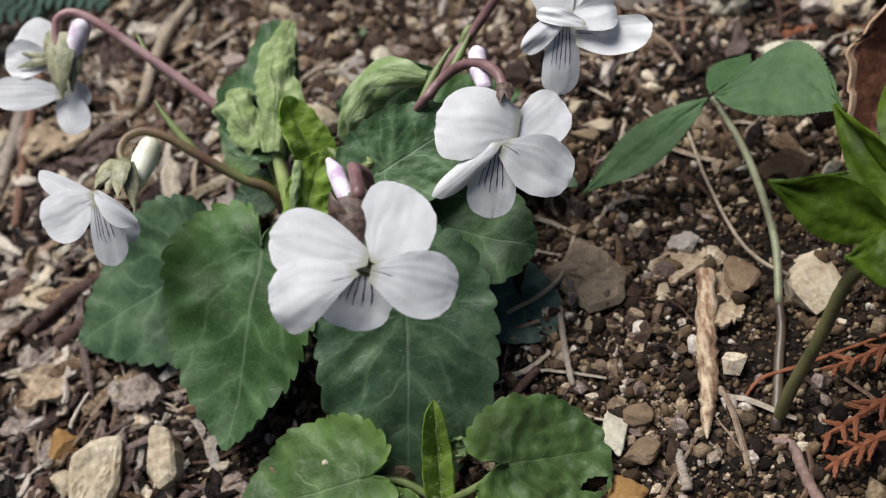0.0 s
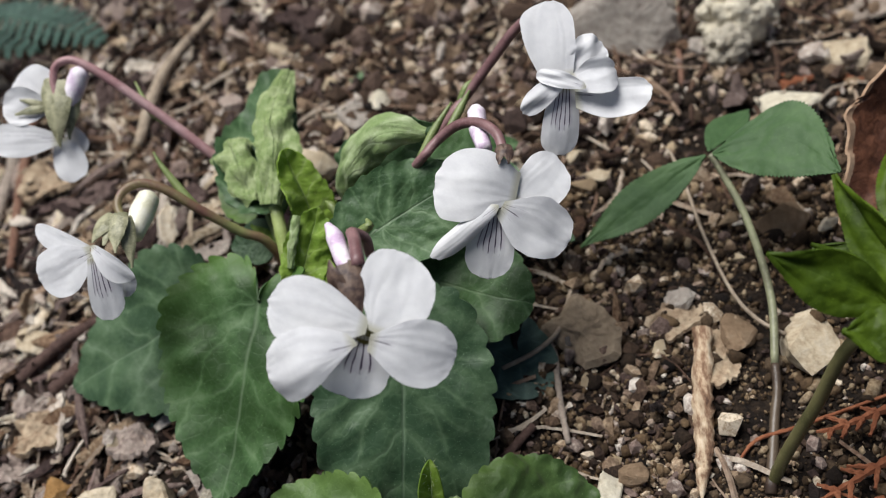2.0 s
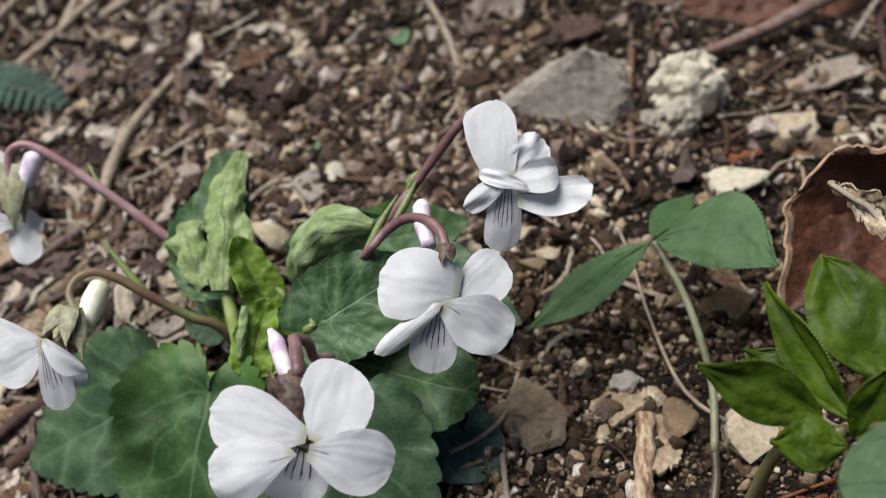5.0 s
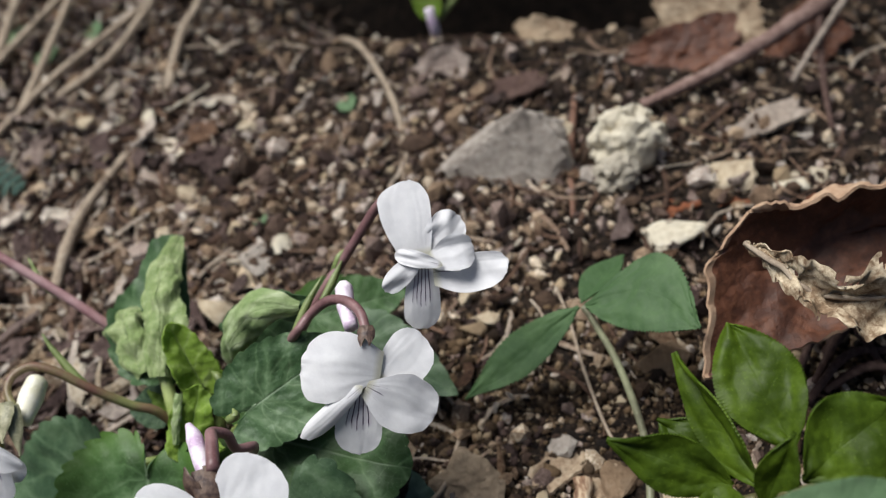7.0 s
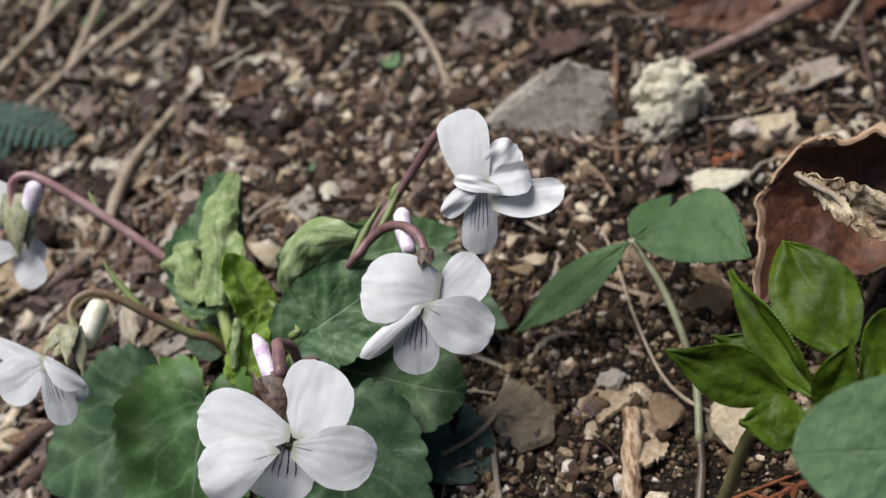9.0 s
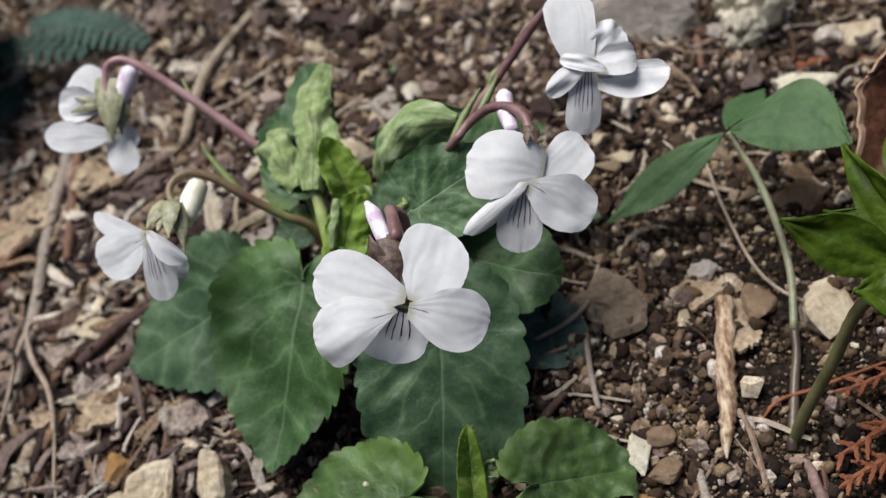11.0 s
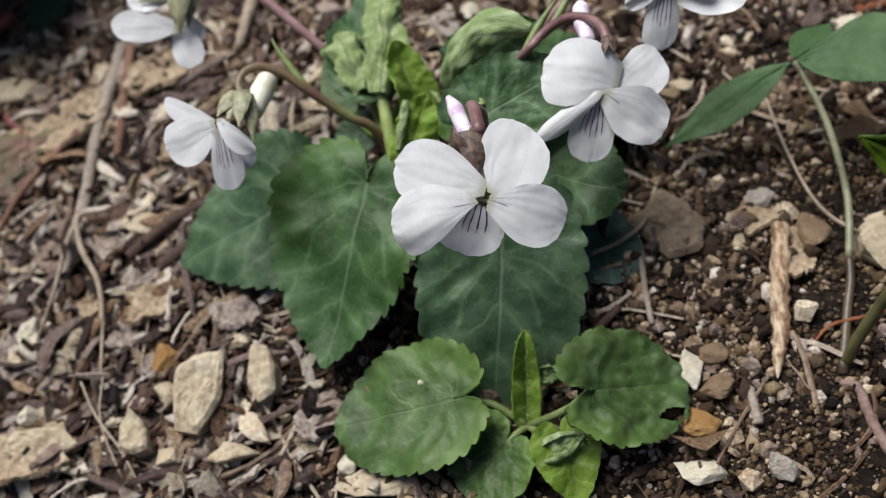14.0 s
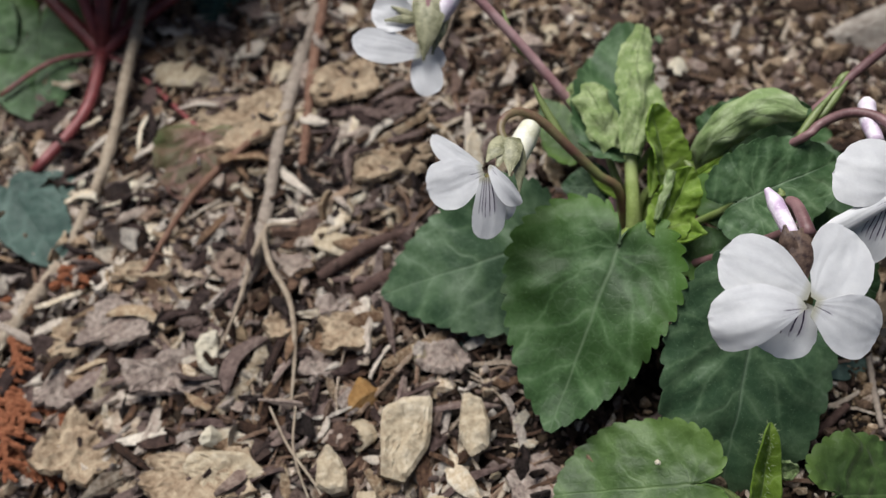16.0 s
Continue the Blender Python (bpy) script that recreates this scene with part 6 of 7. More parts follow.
twig("thin pale tendril curling over a dark leaf", [(-1.2, 133, 1), (-2.0, 129.6, 2), (-3.9, 122.6, 3.5), (-7.8, 118.8, 3.8), (-13.2, 116.6, 3.4)], [0.3, 0.38, 0.4, 0.35], TWIG_PALE, name="root", category="root", rough=0.1)
twig("thin mauve-brown rootlet", [(-5.5, 124, 1.2), (-5.0, 119.6, 1.2), (-4.6, 111.4, 1.2), (-3.8, 104.5, 1)], [0.5, 0.55, 0.5], TWIG_GREY, name="root", category="root")
twig("thin rust-red needle twig", [(20.5, 99.5, 0.6), (24.0, 103.0, 1.0), (30.3, 104.7, 1.2), (46, 109.6, 1.6)], [0.2, 0.34, 0.34, 0.3], CEDAR)
twig("smooth purplish underground shoot", [(24.3, 93.4, 0.8), (26.6, 91.9, 1.4), (28.2, 86.0, 1.0), (32.2, 77.2, 0.5), (36, 70, 0.2)], [0.6, 0.85, 0.9, 0.9], TWIG_MAUVE, name="shoot", category="root")
twig("brown twig in dark soil", [(10.5, 93, 0.6), (11.2, 87, 0.6)], [0.8, 0.9], TWIG_GREY)
twig("dark rootlet under a leaf tip", [(-60.5, 96.9, 1.0), (-63.2, 91.8, 1.0), (-67.6, 83.7, 0.8)], [0.45, 0.5, 0.4], TWIG_PALE, name="root", category="root")
twig("brown twig under the leaves", [(-9.0, 108, 1), (-14, 103, 1), (-18, 100, 1)], [0.7, 0.8, 0.6], TWIG_DARK)

for a, b, c in [((57.84, 135.91, 3.34), (65.34, 144.66, 2.62), (75.22, 150.19, 1.14)), ((59.95, 141.49, 3.30), (67.48, 145.72, 2.33), (75.19, 146.42, 1.12)), ((56.25, 132.72, 3.37), (64.01, 138.84, 2.64), (71.84, 140.61, 1.55)),
                ((65.80, 150.84, 2.65), (66.91, 143.33, 2.36), (69.79, 136.13, 1.72)), ((55.35, 137.25, 3.72), (60.96, 146.21, 3.30), (65.42, 153.45, 2.73)), ((59.40, 134.67, 3.08), (67.10, 136.32, 2.11), (73.97, 134.71, 1.04))]:
    twig("dark dry stem lying under the dead leaf", [(a[0], a[1], 1.5), (b[0], b[1], 5), (c[0], c[1], 3)], [0.7, 0.85, 0.5], TWIG_DARK, category="twig")

# ---- brown cedar sprays ----
def cedar_spray(x, y, turn, size, seed, lift=3.4, tilt=0.0):
    """Dry scale-leaved branchlets: a bead-like axis with side shoots on both sides."""
    rnd = random.Random(seed)
    root = thing("cedar_spray", (x, y, lie(x, y) + lift), "dry rust-brown spray of scaly cedar foliage", "dry foliage", "cedar sprays")
    base = Vector((x, y, lie(x, y) + lift))

    def shoot(a, ang, long, r, name):
        steps = max(5, int(long / 1.1))
        pts, rad = [], []
        p = a.copy()
        for i in range(steps + 1):
            pts.append(p.copy())
            rad.append(r * (1 - 0.6 * i / steps) * (1.15 if i % 2 else 0.72))
            ang += rnd.uniform(-0.09, 0.09)
            p = p + Vector((math.cos(ang), math.sin(ang), tilt + rnd.uniform(-0.08, 0.08))) * (long / steps)
        v, f = tube_mesh([q[:] for q in pts], rad, steps * 2 + 1, 6)
        link(name, v, f, CEDAR, parent=root, smooth=False)
        return pts
    thick = 1.35 if x < -100 else 1.0
    axis = shoot(base, radians(turn), size, 0.75 * thick, "axis")
    for i in range(2, len(axis) - 1, 2):
        for s in (-1, 1):
            if rnd.random() < 0.8:
                shoot(axis[i], radians(turn) + s * rnd.uniform(0.6, 0.95), size * rnd.uniform(0.22, 0.42) * (1 - 0.5 * i / len(axis)), 0.62 * thick, "branchlet")
    return root


for x, y, turn, size, seed in [(-158, 108, -62, 22, 1), (-158, 104, 2, 15, 2), (-152, 95, -15, 13, 3), (-150, 127, 38, 12, 4), (-163, 123, 8, 16, 5), (-158, 118, -55, 12, 6),
                               (-122, 89, 80, 8, 7), (44, 106, 205, 12, 8), (42, 98, 215, 13, 9), (40, 92, 200, 11, 10), (*(-160.97, 111.70, -10.39)[:2], -40, 17, 13), (*(-154.59, 105.25, -11.11)[:2], -10, 15, 14), (*(-155.84, 97.36, -14.01)[:2], -25, 20, 15), (*(-151.35, 125.32, -4.43)[:2], 42, 19, 16), (*(-150.49, 128.67, -3.36)[:2], 20, 14, 17), (46, 180, 190, 16, 11), (58, 179, 170, 15, 12)]:
    cedar_spray(x, y, turn, size, seed, 1.2 if y > 150 else 3.2)

# ---- red-stemmed plant at the side ----
RN = (-153.66, 178.11, 11.70)
red = thing("red_stemmed_plant", (RN[0], RN[1], lie(RN[0], RN[1])), "plant with dark red stems and toothed green leaves", "plant")
tube("stem", [(RN[0] - 1, RN[1] + 2, lie(RN[0], RN[1]) - 1), RN], [1.9, 1.8], STEM_RED, red, 6, 10)
for pts, r in [([RN, (-153.70, 163.01, 8.41), (-160.88, 149.54, 4.37)], 1.25), ([RN, (-161.17, 184.04, 14.17), (-171.77, 192.65, 17.24)], 1.5),
               ([RN, (-147.24, 186.32, 14.05), (-140.14, 193.57, 16.34)], 1.5), ([RN, (-144.29, 173.73, 8.81), (-127.39, 157.16, 10.20)], 0.5),
               ([RN, (-151.55, 187.36, 15.17), (-151.85, 195.04, 18.17)], 0.9), ([RN, (-164.65, 176.16, 9.82), (-173.68, 168.17, 6.83)], 0.5)]:
    tube("leaf_stalk", pts, [r * 1.1, r, r * 0.9], STEM_RED, red, 12, 8)
leaf("leaf", red, LEAF_DARK, (-170.32, 185.52, 9.37), (-165.89, 164.17, 4.04), 22.0, (0.0, -0.35, 0.93), ROUND, teeth=26, seed=61)
leaf("leaf", red, LEAF_DARK, (-185.24, 189.95, 10.98), (-174.17, 180.05, 8.95), 14.0, (0.0, -0.35, 0.93), HEART, teeth=26, seed=62)
# unseen leaves added overhead, with stalks, to shade the litter on this side
for at, to, wide, sd in [((-158, 216, 54), (-146, 190, 58), 30, 72), ((-148, 206, 49), (-131, 182, 46), 34, 73), ((-176, 206, 46), (-166, 178, 50), 26, 71)]:
    tube("leaf_stalk", [RN, Vector(RN).lerp(Vector(at), 0.6) + Vector((0, 4, 8)), at], [1.3, 1.1, 0.9], STEM_RED, red, 12, 8)
    leaf("leaf", red, LEAF_DARK, at, to, wide, (0.0, -0.15, 0.98), ROUND, teeth=26, seed=sd)
# two more unseen leaves, added at the stem ends to cast shade
leaf("leaf", red, LEAF_DARK, (-158, 206, 27), (-150, 176, 34), 30.0, (0.1, -0.2, 0.97), ROUND, teeth=26, seed=66)
leaf("leaf", red, LEAF_DARK, (-141, 206, 26), (-128, 190, 40), 26.0, (0.1, -0.2, 0.97), ROUND, teeth=26, seed=67)
leaf("leaf", red, LEAF_RED, (-127.39, 157.16, 10.20), (-126.24, 141.91, 6.51), 18.0, (0.15, -0.30, 0.95), BROAD, teeth=26, depth=0.03, wave=0.10, seed=63, label="small leaf turning from green to pinkish red")
leaf("leaf", red, LEAF_SHADE_TINT, (-164.55, 145.43, 2.68), (-149.89, 130.69, -0.70), 14.0, (0.1, -0.35, 0.93), BROAD, teeth=22, seed=64, fold=0.2)
leaf("leaf", red, LEAF_SHADE_TINT, (-163.86, 138.43, 0.55), (-153.15, 150.03, 3.79), 12.0, (0.0, -0.35, 0.93), BROAD, teeth=22, seed=65)


# ---- fern fronds at the back left ----
def frond(label, base, tip, width, seed):
    root = thing("fern_frond", base, label, "fern", "fern fronds")
    a, t = Vector(base), Vector(tip)
    d = t - a
    side = Vector((0, 0, 1)).cross(d).normalized()
    tube("rachis", [a, a.lerp(t, 0.5) + Vector((0, 0, 2)), t], [0.5, 0.4, 0.2], FROND, root, 10, 6)
    n = 15
    for i in range(1, n):
        s = i / n
        p = a.lerp(t, s) + Vector((0, 0, 2 * math.sin(math.pi * s)))
        w = width / 2 * math.sin(math.pi * (0.15 + 0.85 * s)) ** 0.7
        for k in (-1, 1):
            q = p + side * (k * w) + d.normalized() * w * 0.45
            leaf("leaflet", root, FROND, p, q, d.length / n * 0.68, (0.05 * k, -0.35, 0.93), BROAD, teeth=12, depth=0.04, rings=4, around=28, seed=seed + i + k, thick=0.15)
    return root


frond("dark green feathery frond lying over litter", (-146.16, 206.27, 24.33), (-108.65, 202.47, 21.12), 13, 71)
frond("bluish green feathery frond in shade", (-129.39, 221.03, 20.82), (-96.73, 207.39, 17.38), 15, 75)
frond("dark green feathery frond by a red-stemmed plant", (-130.92, 205.97, 14.48), (-132.72, 187.14, 13.63), 12, 79)

# ---- sprouts ----
sprout = thing("grass_sprout", (-6, 250, 8), "bright green sprout with a pale base and darker leaves", "sprout")
leaf("leaf", sprout, LEAF_YOUNG, (-6.2, 251, 13), (-7, 262, 30), 7.5, (0.0, -0.8, 0.55), BROAD, teeth=6, depth=0.0, fold=0.3, seed=81)
tube("stem", [(-6, 249, 7), (-6, 249.5, 10), (-6.2, 251, 13.5)], [1.1, 1.4, 1.2], SPUR, sprout, 8, 8)
for at, to, wide, sd in [((16.42, 273.37, 17.79), (33.02, 262.78, 3.67), 14.0, 91), ((12.80, 272.37, 17.70), (7.89, 264.19, 8.29), 11.0, 92), ((0.34, 271.44, 19.79), (-6.34, 264.83, 15.06), 8.0, 93)]:
    leaf("leaf", sprout, LEAF_DARK, at, to, wide, (0.0, -0.6, 0.8), BROAD, teeth=20, depth=0.03, seed=sd)
    tube("leaf_stalk", [(-6, 250, 9), ((at[0] - 6) / 2, 256, 16), at], [0.7, 0.6, 0.5], STALK_GREEN, sprout, 10, 6)
for x, y, size, s in [(-25, 222, 5, 82), (-106, 262, 7, 83), (-96, 270, 7, 84), (-118, 274, 8, 85), (-41, 188, 3.5, 86)]:
    sp = thing("seed_leaf", (x, y, lie(x, y)), "tiny blue-green seed leaf on the soil", "sprout", "seed leaves")
    leaf("leaf", sp, LEAF_NEAR, (x, y, lie(x, y) + 1.5), (x + size * 0.3, y - size * 0.9, lie(x, y) + 2.5), size * 0.9, (0, -0.4, 0.9), ROUND, teeth=8, depth=0.01, rings=5, around=40, seed=s)


# ---- loose stuff on the soil, too fine to count ----
def scatter(name, label, mat, count, maker, region, weight, seed, category, smooth=False):
    rnd = random.Random(seed)
    verts, faces = [], []
    made = 0
    while made < count:
        x, y = rnd.uniform(*region[0]), rnd.uniform(*region[1])
        if rnd.random() > weight(x, y):
            continue
        maker(rnd, x, y, verts, faces)
        made += 1
    ob = link(name, verts, faces, mat, smooth=smooth)
    return tagged(ob, label, category, kind="stuff")


ICO = bmesh.new()
bmesh.ops.create_icosphere(ICO, subdivisions=1, radius=1.0)
ICO_V = [v.co.copy() for v in ICO.verts]
ICO_F = [tuple(v.index for v in f.verts) for f in ICO.faces]
ICO.free()


def grain(rnd, x, y, verts, faces, mean=0.2):
    r = min(2.4, 0.34 * math.exp(rnd.gauss(mean, 0.6)))
    r *= 1.3 if y > 150 else 1.0
    s = Vector((rnd.uniform(0.7, 1.4), rnd.uniform(0.7, 1.3), rnd.uniform(0.5, 0.95)))
    turn = Euler((rnd.uniform(0, 6), rnd.uniform(0, 6), rnd.uniform(0, 6))).to_matrix()
    o, z = len(verts), ground_z(x, y) + r * rnd.uniform(0.05, 0.6)
    for v in ICO_V:
        p = turn @ Vector((v.x * s.x, v.y * s.y, v.z * s.z)) * r * rnd.uniform(0.62, 1.3)
        verts.append((x + p.x, y + p.y, z + p.z))
    faces.extend(tuple(o + i for i in f) for f in ICO_F)


def crumb(rnd, x, y, verts, faces):
    """A soft clod of earth, larger and flatter than a grain."""
    r = min(2.4, 0.42 * math.exp(rnd.gauss(0.1, 0.6)))
    o, z = len(verts), ground_z(x, y) + r * rnd.uniform(-0.45, 0.1)
    turn = Euler((rnd.uniform(0, 6), rnd.uniform(0, 6), rnd.uniform(0, 6))).to_matrix()
    for v in ICO_V:
        p = turn @ v * r * rnd.uniform(0.6, 1.3)
        verts.append((x + p.x, y + p.y, z + p.z * 0.75))
    faces.extend(tuple(o + i for i in f) for f in ICO_F)


def chip_of(lo, hi):
    def chip(rnd, x, y, verts, faces):
        w = rnd.uniform(lo, hi) * rnd.choice((0.45, 0.6, 0.8, 1.25)) * (0.7 if y > 150 else 1.0)
        d = w * rnd.uniform(0.18, 0.62)
        h = rnd.uniform(0.3, 0.9)
        n = rnd.choice((6, 7, 8, 9))
        turn = Euler((rnd.gauss(0, 0.6), rnd.gauss(0, 0.55), rnd.gauss(0.7, 0.9))).to_matrix()
        o, z = len(verts), ground_z(x, y) + rnd.uniform(0.1, 2.5)
        ring = [(2 * math.pi * (i + rnd.uniform(-0.3, 0.3)) / n, rnd.uniform(0.55, 1.2)) for i in range(n)]
        bow = rnd.uniform(-0.15, 0.42)
        for lev in (1, -1):
            for a, q in ring:
                px, py = math.cos(a) * q * w / 2, math.sin(a) * q * d / 2
                p = turn @ Vector((px * (1 if lev > 0 else 0.94), py * (1 if lev > 0 else 0.94), lev * h / 2 + bow * px * px / w * 2 + rnd.uniform(-0.15, 0.15)))
                verts.append((x + p.x, y + p.y, z + p.z))
        mid = turn @ Vector((0, 0, h / 2 + rnd.uniform(-0.1, 0.35)))
        verts.append((x + mid.x, y + mid.y, z + mid.z))
        for i in range(n):
            k = (i + 1) % n
            faces.append((o + 2 * n, o + i, o + k))
            faces.append((o + k, o + i, o + n + i, o + n + k))
        faces.append(tuple(o + n + i for i in reversed(range(n))))
    return chip


def needle(rnd, x, y, verts, faces):
    long, r = rnd.uniform(5, 24), rnd.uniform(0.16, 0.5)
    a, bend = rnd.uniform(0, 6.3), rnd.gauss(0, 0.5)
    o, steps = len(verts), 5
    lift = rnd.uniform(0.3, 1.5)
    tip = rnd.gauss(0, 0.10) * long
    for i in range(steps + 1):
        s = i / steps - 0.5
        ang = a + bend * s
        px, py = x + math.cos(ang) * long * s, y + math.sin(ang) * long * s
        pz = max(lie(px, py) + 0.3, ground_z(px, py) + lift + tip * s)
        for k in range(4):
            w = k * math.pi / 2
            q = r * (1 - 0.5 * abs(s)) * 1.1
            verts.append((px - math.sin(ang) * math.cos(w) * q, py + math.cos(ang) * math.cos(w) * q, pz + math.sin(w) * q))
    for i in range(steps):
        for k in range(4):
            m = (k + 1) % 4
            faces.append((o + i * 4 + k, o + i * 4 + m, o + (i + 1) * 4 + m, o + (i + 1) * 4 + k))
    faces.append((o + 3, o + 2, o + 1, o))
    faces.append(tuple(o + steps * 4 + k for k in range(4)))


def litter_share(x, y):
    """Bark litter lies thick on one side of the plants and thins out over bare soil."""
    s = 1 / (1 + math.exp((x + 62) / 14))
    back = (0.34 - 0.27 / (1 + math.exp((216 - y) / 9))) / (1 + math.exp((150 - y) / 12))
    return min(1.0, max(0.05, s, back) * (1 - 0.5 / (1 + math.exp((8 - x) / 7))) * (0.55 + 0.9 * max(0, 0.5 + noise.noise(Vector((x / 26, y / 26, 6))))))


def grit_share(x, y):
    return min(1.0, 0.45 * math.exp(-((x - 2) / 14) ** 2 - ((y - 102) / 25) ** 2) + (1.0 if 150 < y < 226 else 0.62) * (0.35 + 0.5 / (1 + math.exp(-(x + 75) / 18))) * (1 - 0.75 / (1 + math.exp((226 - y) / 9))) * (1 - 0.70 / (1 + math.exp((6 - x) / 8))) * (0.5 + 0.9 * max(0, 0.5 + noise.noise(Vector((x / 18, y / 18, 2))))))


REGION = ((-185, 125), (58, 300))
scatter("soil_grit", "tan and brown grit and small gravel in the soil", GRIT, 38000, grain, REGION, grit_share, 11, "gravel")
scatter("soil_sand", "fine moist brown sand and clay grains on bare soil", SAND, 17000, lambda *a: grain(*a, -0.15), ((-8, 75), (58, 158)), lambda x, y: 0.25 + 0.75 * max(0.0, min(1.0, 0.6 + 1.6 * noise.noise(Vector((x / 11, y / 11, 7))))), 17, "sand", True)
scatter("bark_litter", "brown and grey shredded bark and leaf bits", BARK, 6800, chip_of(2.2, 8.2), REGION, litter_share, 12, "bark litter")


def shred(rnd, x, y, verts, faces):
    """A long torn strip of inner bark, bent and half lifted."""
    long, w = rnd.uniform(7, 17), rnd.uniform(1.0, 2.6)
    a, bend, lift = rnd.gauss(0.9, 0.8), rnd.gauss(0, 0.6), rnd.uniform(0.6, 2.4)
    roll, rise, o, steps = rnd.gauss(0, 0.5), rnd.gauss(0, 0.09) * long, len(verts), 7
    for i in range(steps + 1):
        s = i / steps - 0.5
        ang = a + bend * s
        px, py = x + math.cos(ang) * long * s, y + math.sin(ang) * long * s
        pz = ground_z(px, py) + lift + rise * s
        q = w / 2 * (1 - 1.4 * s * s) * rnd.uniform(0.8, 1.15)
        for sx, sz in ((-1, 0.22), (0, 0.45), (1, 0.22), (0, -0.25)):
            verts.append((px - math.sin(ang) * sx * q, py + math.cos(ang) * sx * q, pz + sz + sx * q * roll))
    for i in range(steps):
        for k in range(4):
            m = (k + 1) % 4
            faces.append((o + i * 4 + k, o + i * 4 + m, o + (i + 1) * 4 + m, o + (i + 1) * 4 + k))
    faces.append((o + 3, o + 2, o + 1, o))
    faces.append(tuple(o + steps * 4 + k for k in range(4)))


scatter("bark_shreds", "long torn mauve-brown shreds of inner bark", BARK, 240, shred, REGION, lambda x, y: max(0.0, litter_share(x, y) - 0.05) * (1.0 if y < 165 else 0.12), 16, "bark litter")
scatter("needle_litter", "dry brown needles, fibres and rootlets", STRAW, 2100, needle, REGION, lambda x, y: min(1, litter_share(x, y) + (0.03 if x > 0 and y < 150 else 0.10)) * (1.0 if y < 200 else 0.5), 13, "needle litter")
scatter("dark_crumbs", "dark crumbs of humus and soil", CRUMB, 34000, crumb, REGION, lambda x, y: 0.9 if x > -75 or y > 150 else 0.4, 14, "soil crumbs", True)

# single pebbles and bark chips that lie nearest
pebble_forms = [stone_mesh(1, 1, 0.75, 900 + i, 11, 0.0, 0) for i in range(8)]
for me in pebble_forms:
    me.name = "pebble"
PEBBLE = earth("pebble_stone", [(0.0, (0.13, 0.09, 0.055)), (0.4, (0.26, 0.195, 0.12)), (0.75, (0.40, 0.33, 0.22)), (1.0, (0.58, 0.52, 0.40))], 260, obj_random=True)
for me in pebble_forms:
    me.materials.append(PEBBLE)
rnd = random.Random(5)
placed = 0
while placed < 260:
    x, y = rnd.uniform(-150, 70), rnd.uniform(72, 235)
    if rnd.random() > grit_share(x, y) or (-62 < x < -28 and 95 < y < 140) or (x > 4 and y < 125 and rnd.random() < 0.6):
        continue
    ob = new("pebble", pebble_forms[placed % 8])
    s = min(6.0, 2.0 * math.exp(rnd.gauss(0.1, 0.4)))
    ob.scale = (s, s * rnd.uniform(0.6, 1.1), s * rnd.uniform(0.6, 1.0))
    ob.rotation_euler = (rnd.uniform(-0.5, 0.5), rnd.uniform(-0.5, 0.5), rnd.uniform(0, 6.3))
    ob.location = Vector((x, y, ground_z(x, y) + 0.18 * s)) * MM
    tagged(ob, "small tan and brown pebble on soil", "pebble", "pebbles on the soil")
    placed += 1

FLAKE_ANY = earth("mixed_bark_flake", [(0.0, (0.028, 0.017, 0.015)), (0.23, (0.085, 0.056, 0.050)), (0.46, (0.19, 0.138, 0.120)), (0.68, (0.37, 0.30, 0.25)), (1.0, (0.70, 0.63, 0.53))], 230, obj_random=True, bump=1.0, warm=WARM)
forms = []
for i in range(12):
    first = flake(-100, 110, 10, rnd.choice((3.2, 4.5, 6.5)), FLAKE_ANY, "small broken flake of brown and grey bark", seed=200 + i * 3.7, curl=rnd.uniform(-0.08, 0.32), relief=rnd.uniform(0.6, 1.3), thick=rnd.uniform(0.45, 0.9))
    forms.append(first.data)
    bpy.data.objects.remove(first)
placed = 0
while placed < 300:
    x, y = rnd.uniform(-165, 60), rnd.uniform(72, 235)
    if rnd.random() > litter_share(x, y) - 0.16 or (-62 < x < -28 and 95 < y < 140):
        continue
    ob = new("bark_flake", forms[placed % 12])
    k = rnd.uniform(0.45, 1.15)
    ob.scale = (k, k * rnd.uniform(0.8, 1.2), k)
    ob.rotation_euler = (rnd.gauss(0, 0.28), rnd.gauss(0, 0.28), rnd.uniform(0, 6.3))
    ob.location = Vector((x, y, ground_z(x, y) + rnd.uniform(0.6, 2.2))) * MM
    tagged(ob, "small broken flake of brown and grey bark", "bark", FLAKES)
    placed += 1

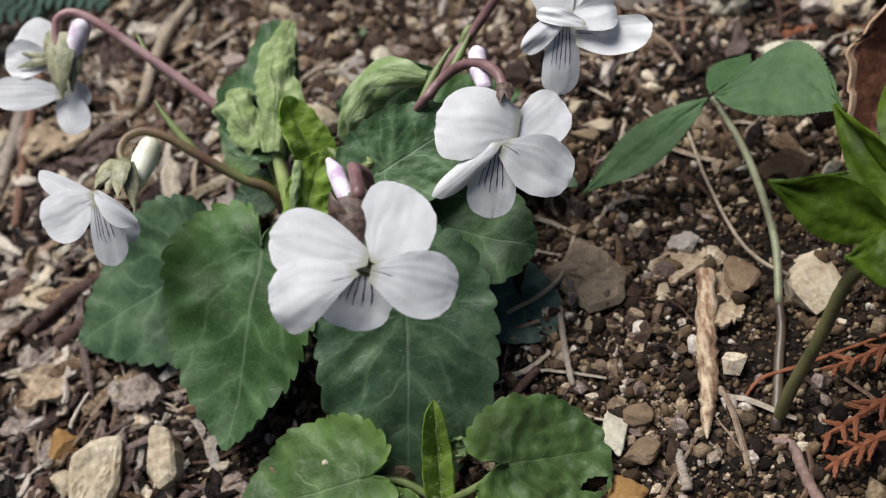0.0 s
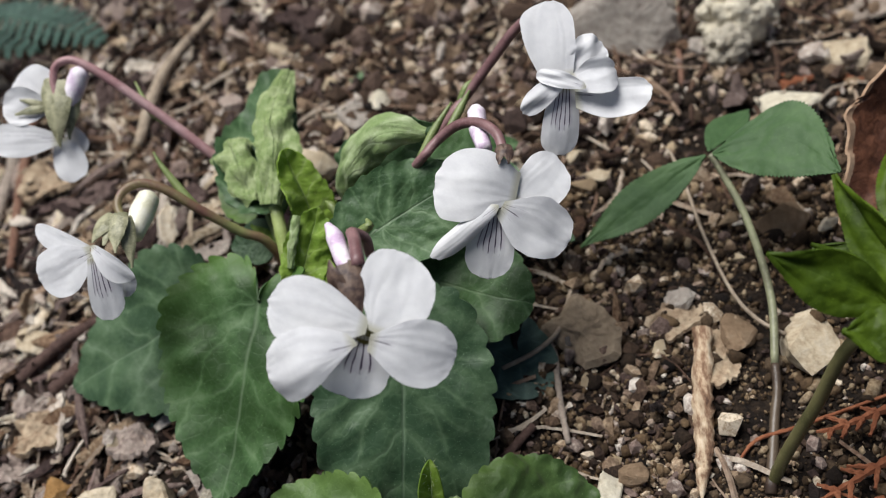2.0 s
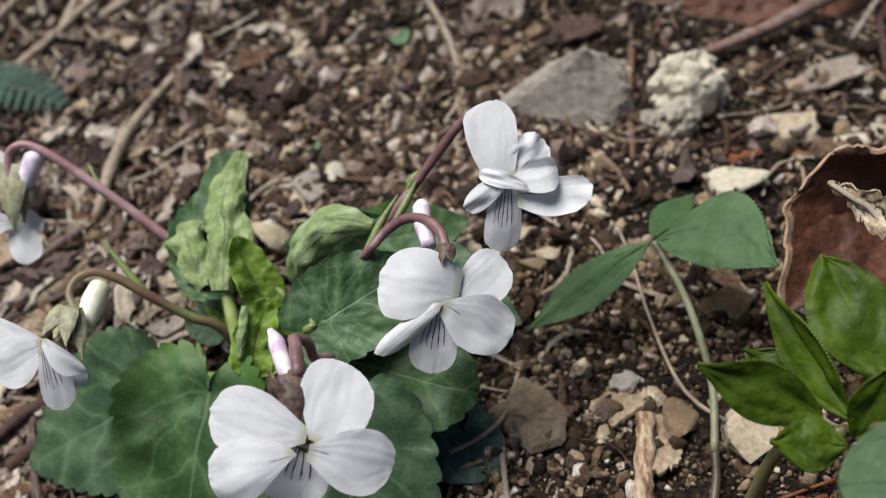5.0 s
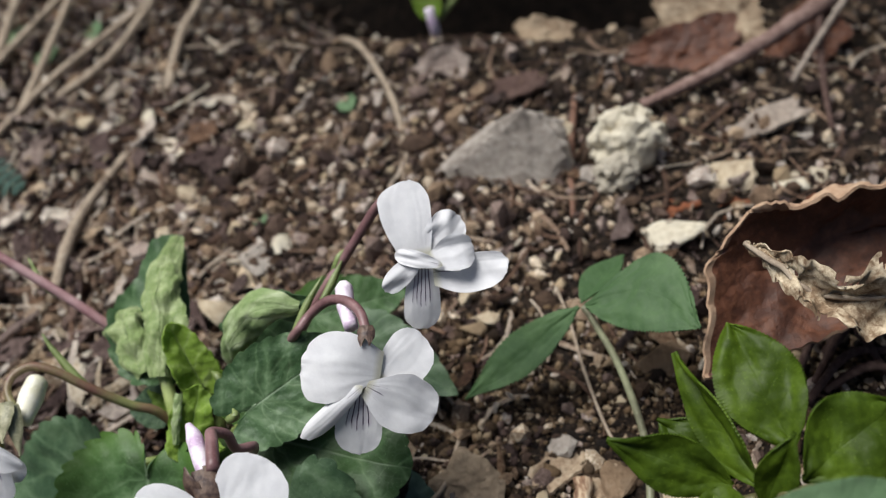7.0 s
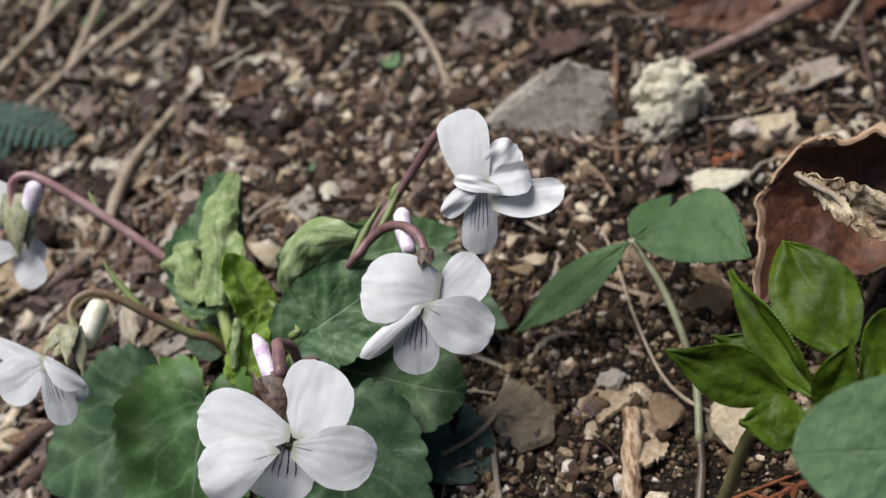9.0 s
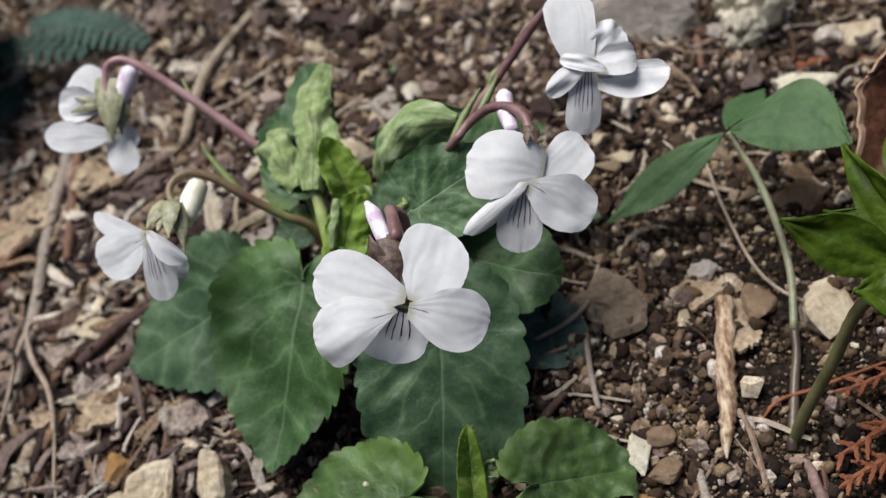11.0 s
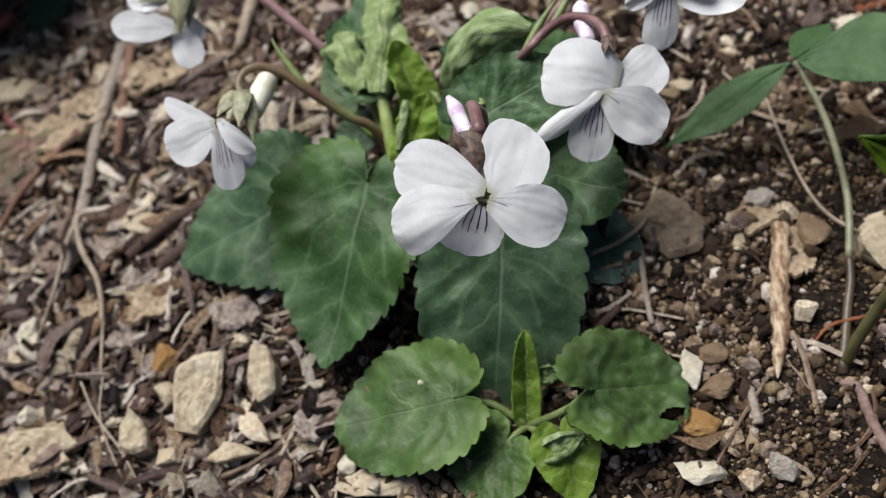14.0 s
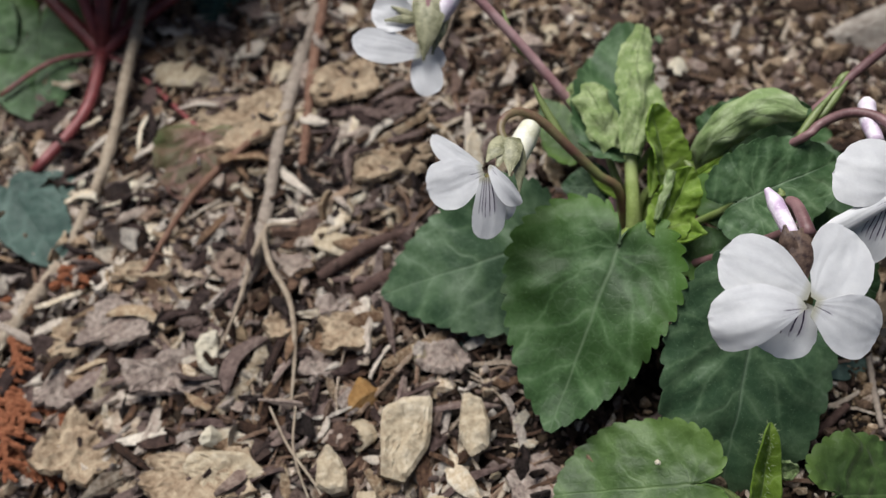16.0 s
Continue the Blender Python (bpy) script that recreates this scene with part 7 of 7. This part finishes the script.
def strip_form(seed):
    """A curled strip of inner bark, torn to points, with a ridge along its back."""
    q = random.Random(seed)
    long, w, bend, arch, steps = q.uniform(8, 15), q.uniform(1.3, 3.2), q.gauss(0, 0.5), q.uniform(-0.02, 0.10), 10
    verts, faces = [], []
    for i in range(steps + 1):
        s = i / steps - 0.5
        a = bend * s
        half = w / 2 * max(0.12, 1 - (2 * abs(s)) ** 3) * q.uniform(0.8, 1.15)
        c = Vector((math.cos(a) * long * s, math.sin(a) * long * s, arch * long * (1 - 4 * s * s) + 0.5 * q.uniform(-0.3, 0.3)))
        for k, z in ((-1, 0.0), (-0.5, 0.35), (0.1, 0.30 + 0.2 * q.random()), (0.6, 0.5), (1, 0.1), (0.4, -0.45), (-0.6, -0.4)):
            verts.append((c + Vector((-math.sin(a) * k * half, math.cos(a) * k * half, z * (0.5 + 0.25 * w))))[:])
    for i in range(steps):
        for k in range(7):
            m = (k + 1) % 7
            faces.append((i * 7 + k, (i + 1) * 7 + k, (i + 1) * 7 + m, i * 7 + m))
    faces += [tuple(range(7)), tuple(steps * 7 + k for k in reversed(range(7)))]
    ob = link("bark_strip", verts, faces, FLAKE_ANY, smooth=False)
    me = ob.data
    bpy.data.objects.remove(ob)
    return me


strips = [strip_form(40 + i) for i in range(14)]
placed = 0
while placed < 260:
    x, y = rnd.uniform(-165, -50), rnd.uniform(74, 175)
    if rnd.random() > litter_share(x, y) or (-72 < x < -28 and 92 < y < 140):
        continue
    ob = new("bark_strip", strips[placed % 14])
    k = rnd.uniform(0.55, 1.25)
    ob.scale = (k, k, k)
    ob.rotation_euler = (rnd.gauss(0, 0.35), rnd.gauss(0, 0.18), rnd.gauss(0.8, 0.8))
    ob.location = Vector((x, y, ground_z(x, y) + rnd.uniform(0.8, 2.6))) * MM
    tagged(ob, "torn curled strip of brown and grey inner bark", "bark", "bark strips in the litter")
    placed += 1

stone(-40.5, 91.8, 0.9, 0.9, 0.8, STONE_WHITE, "tiny white grain resting on a round leaf", lift=9.6 - lie(-40.5, 91.8), name="grain", category="grain", group="")
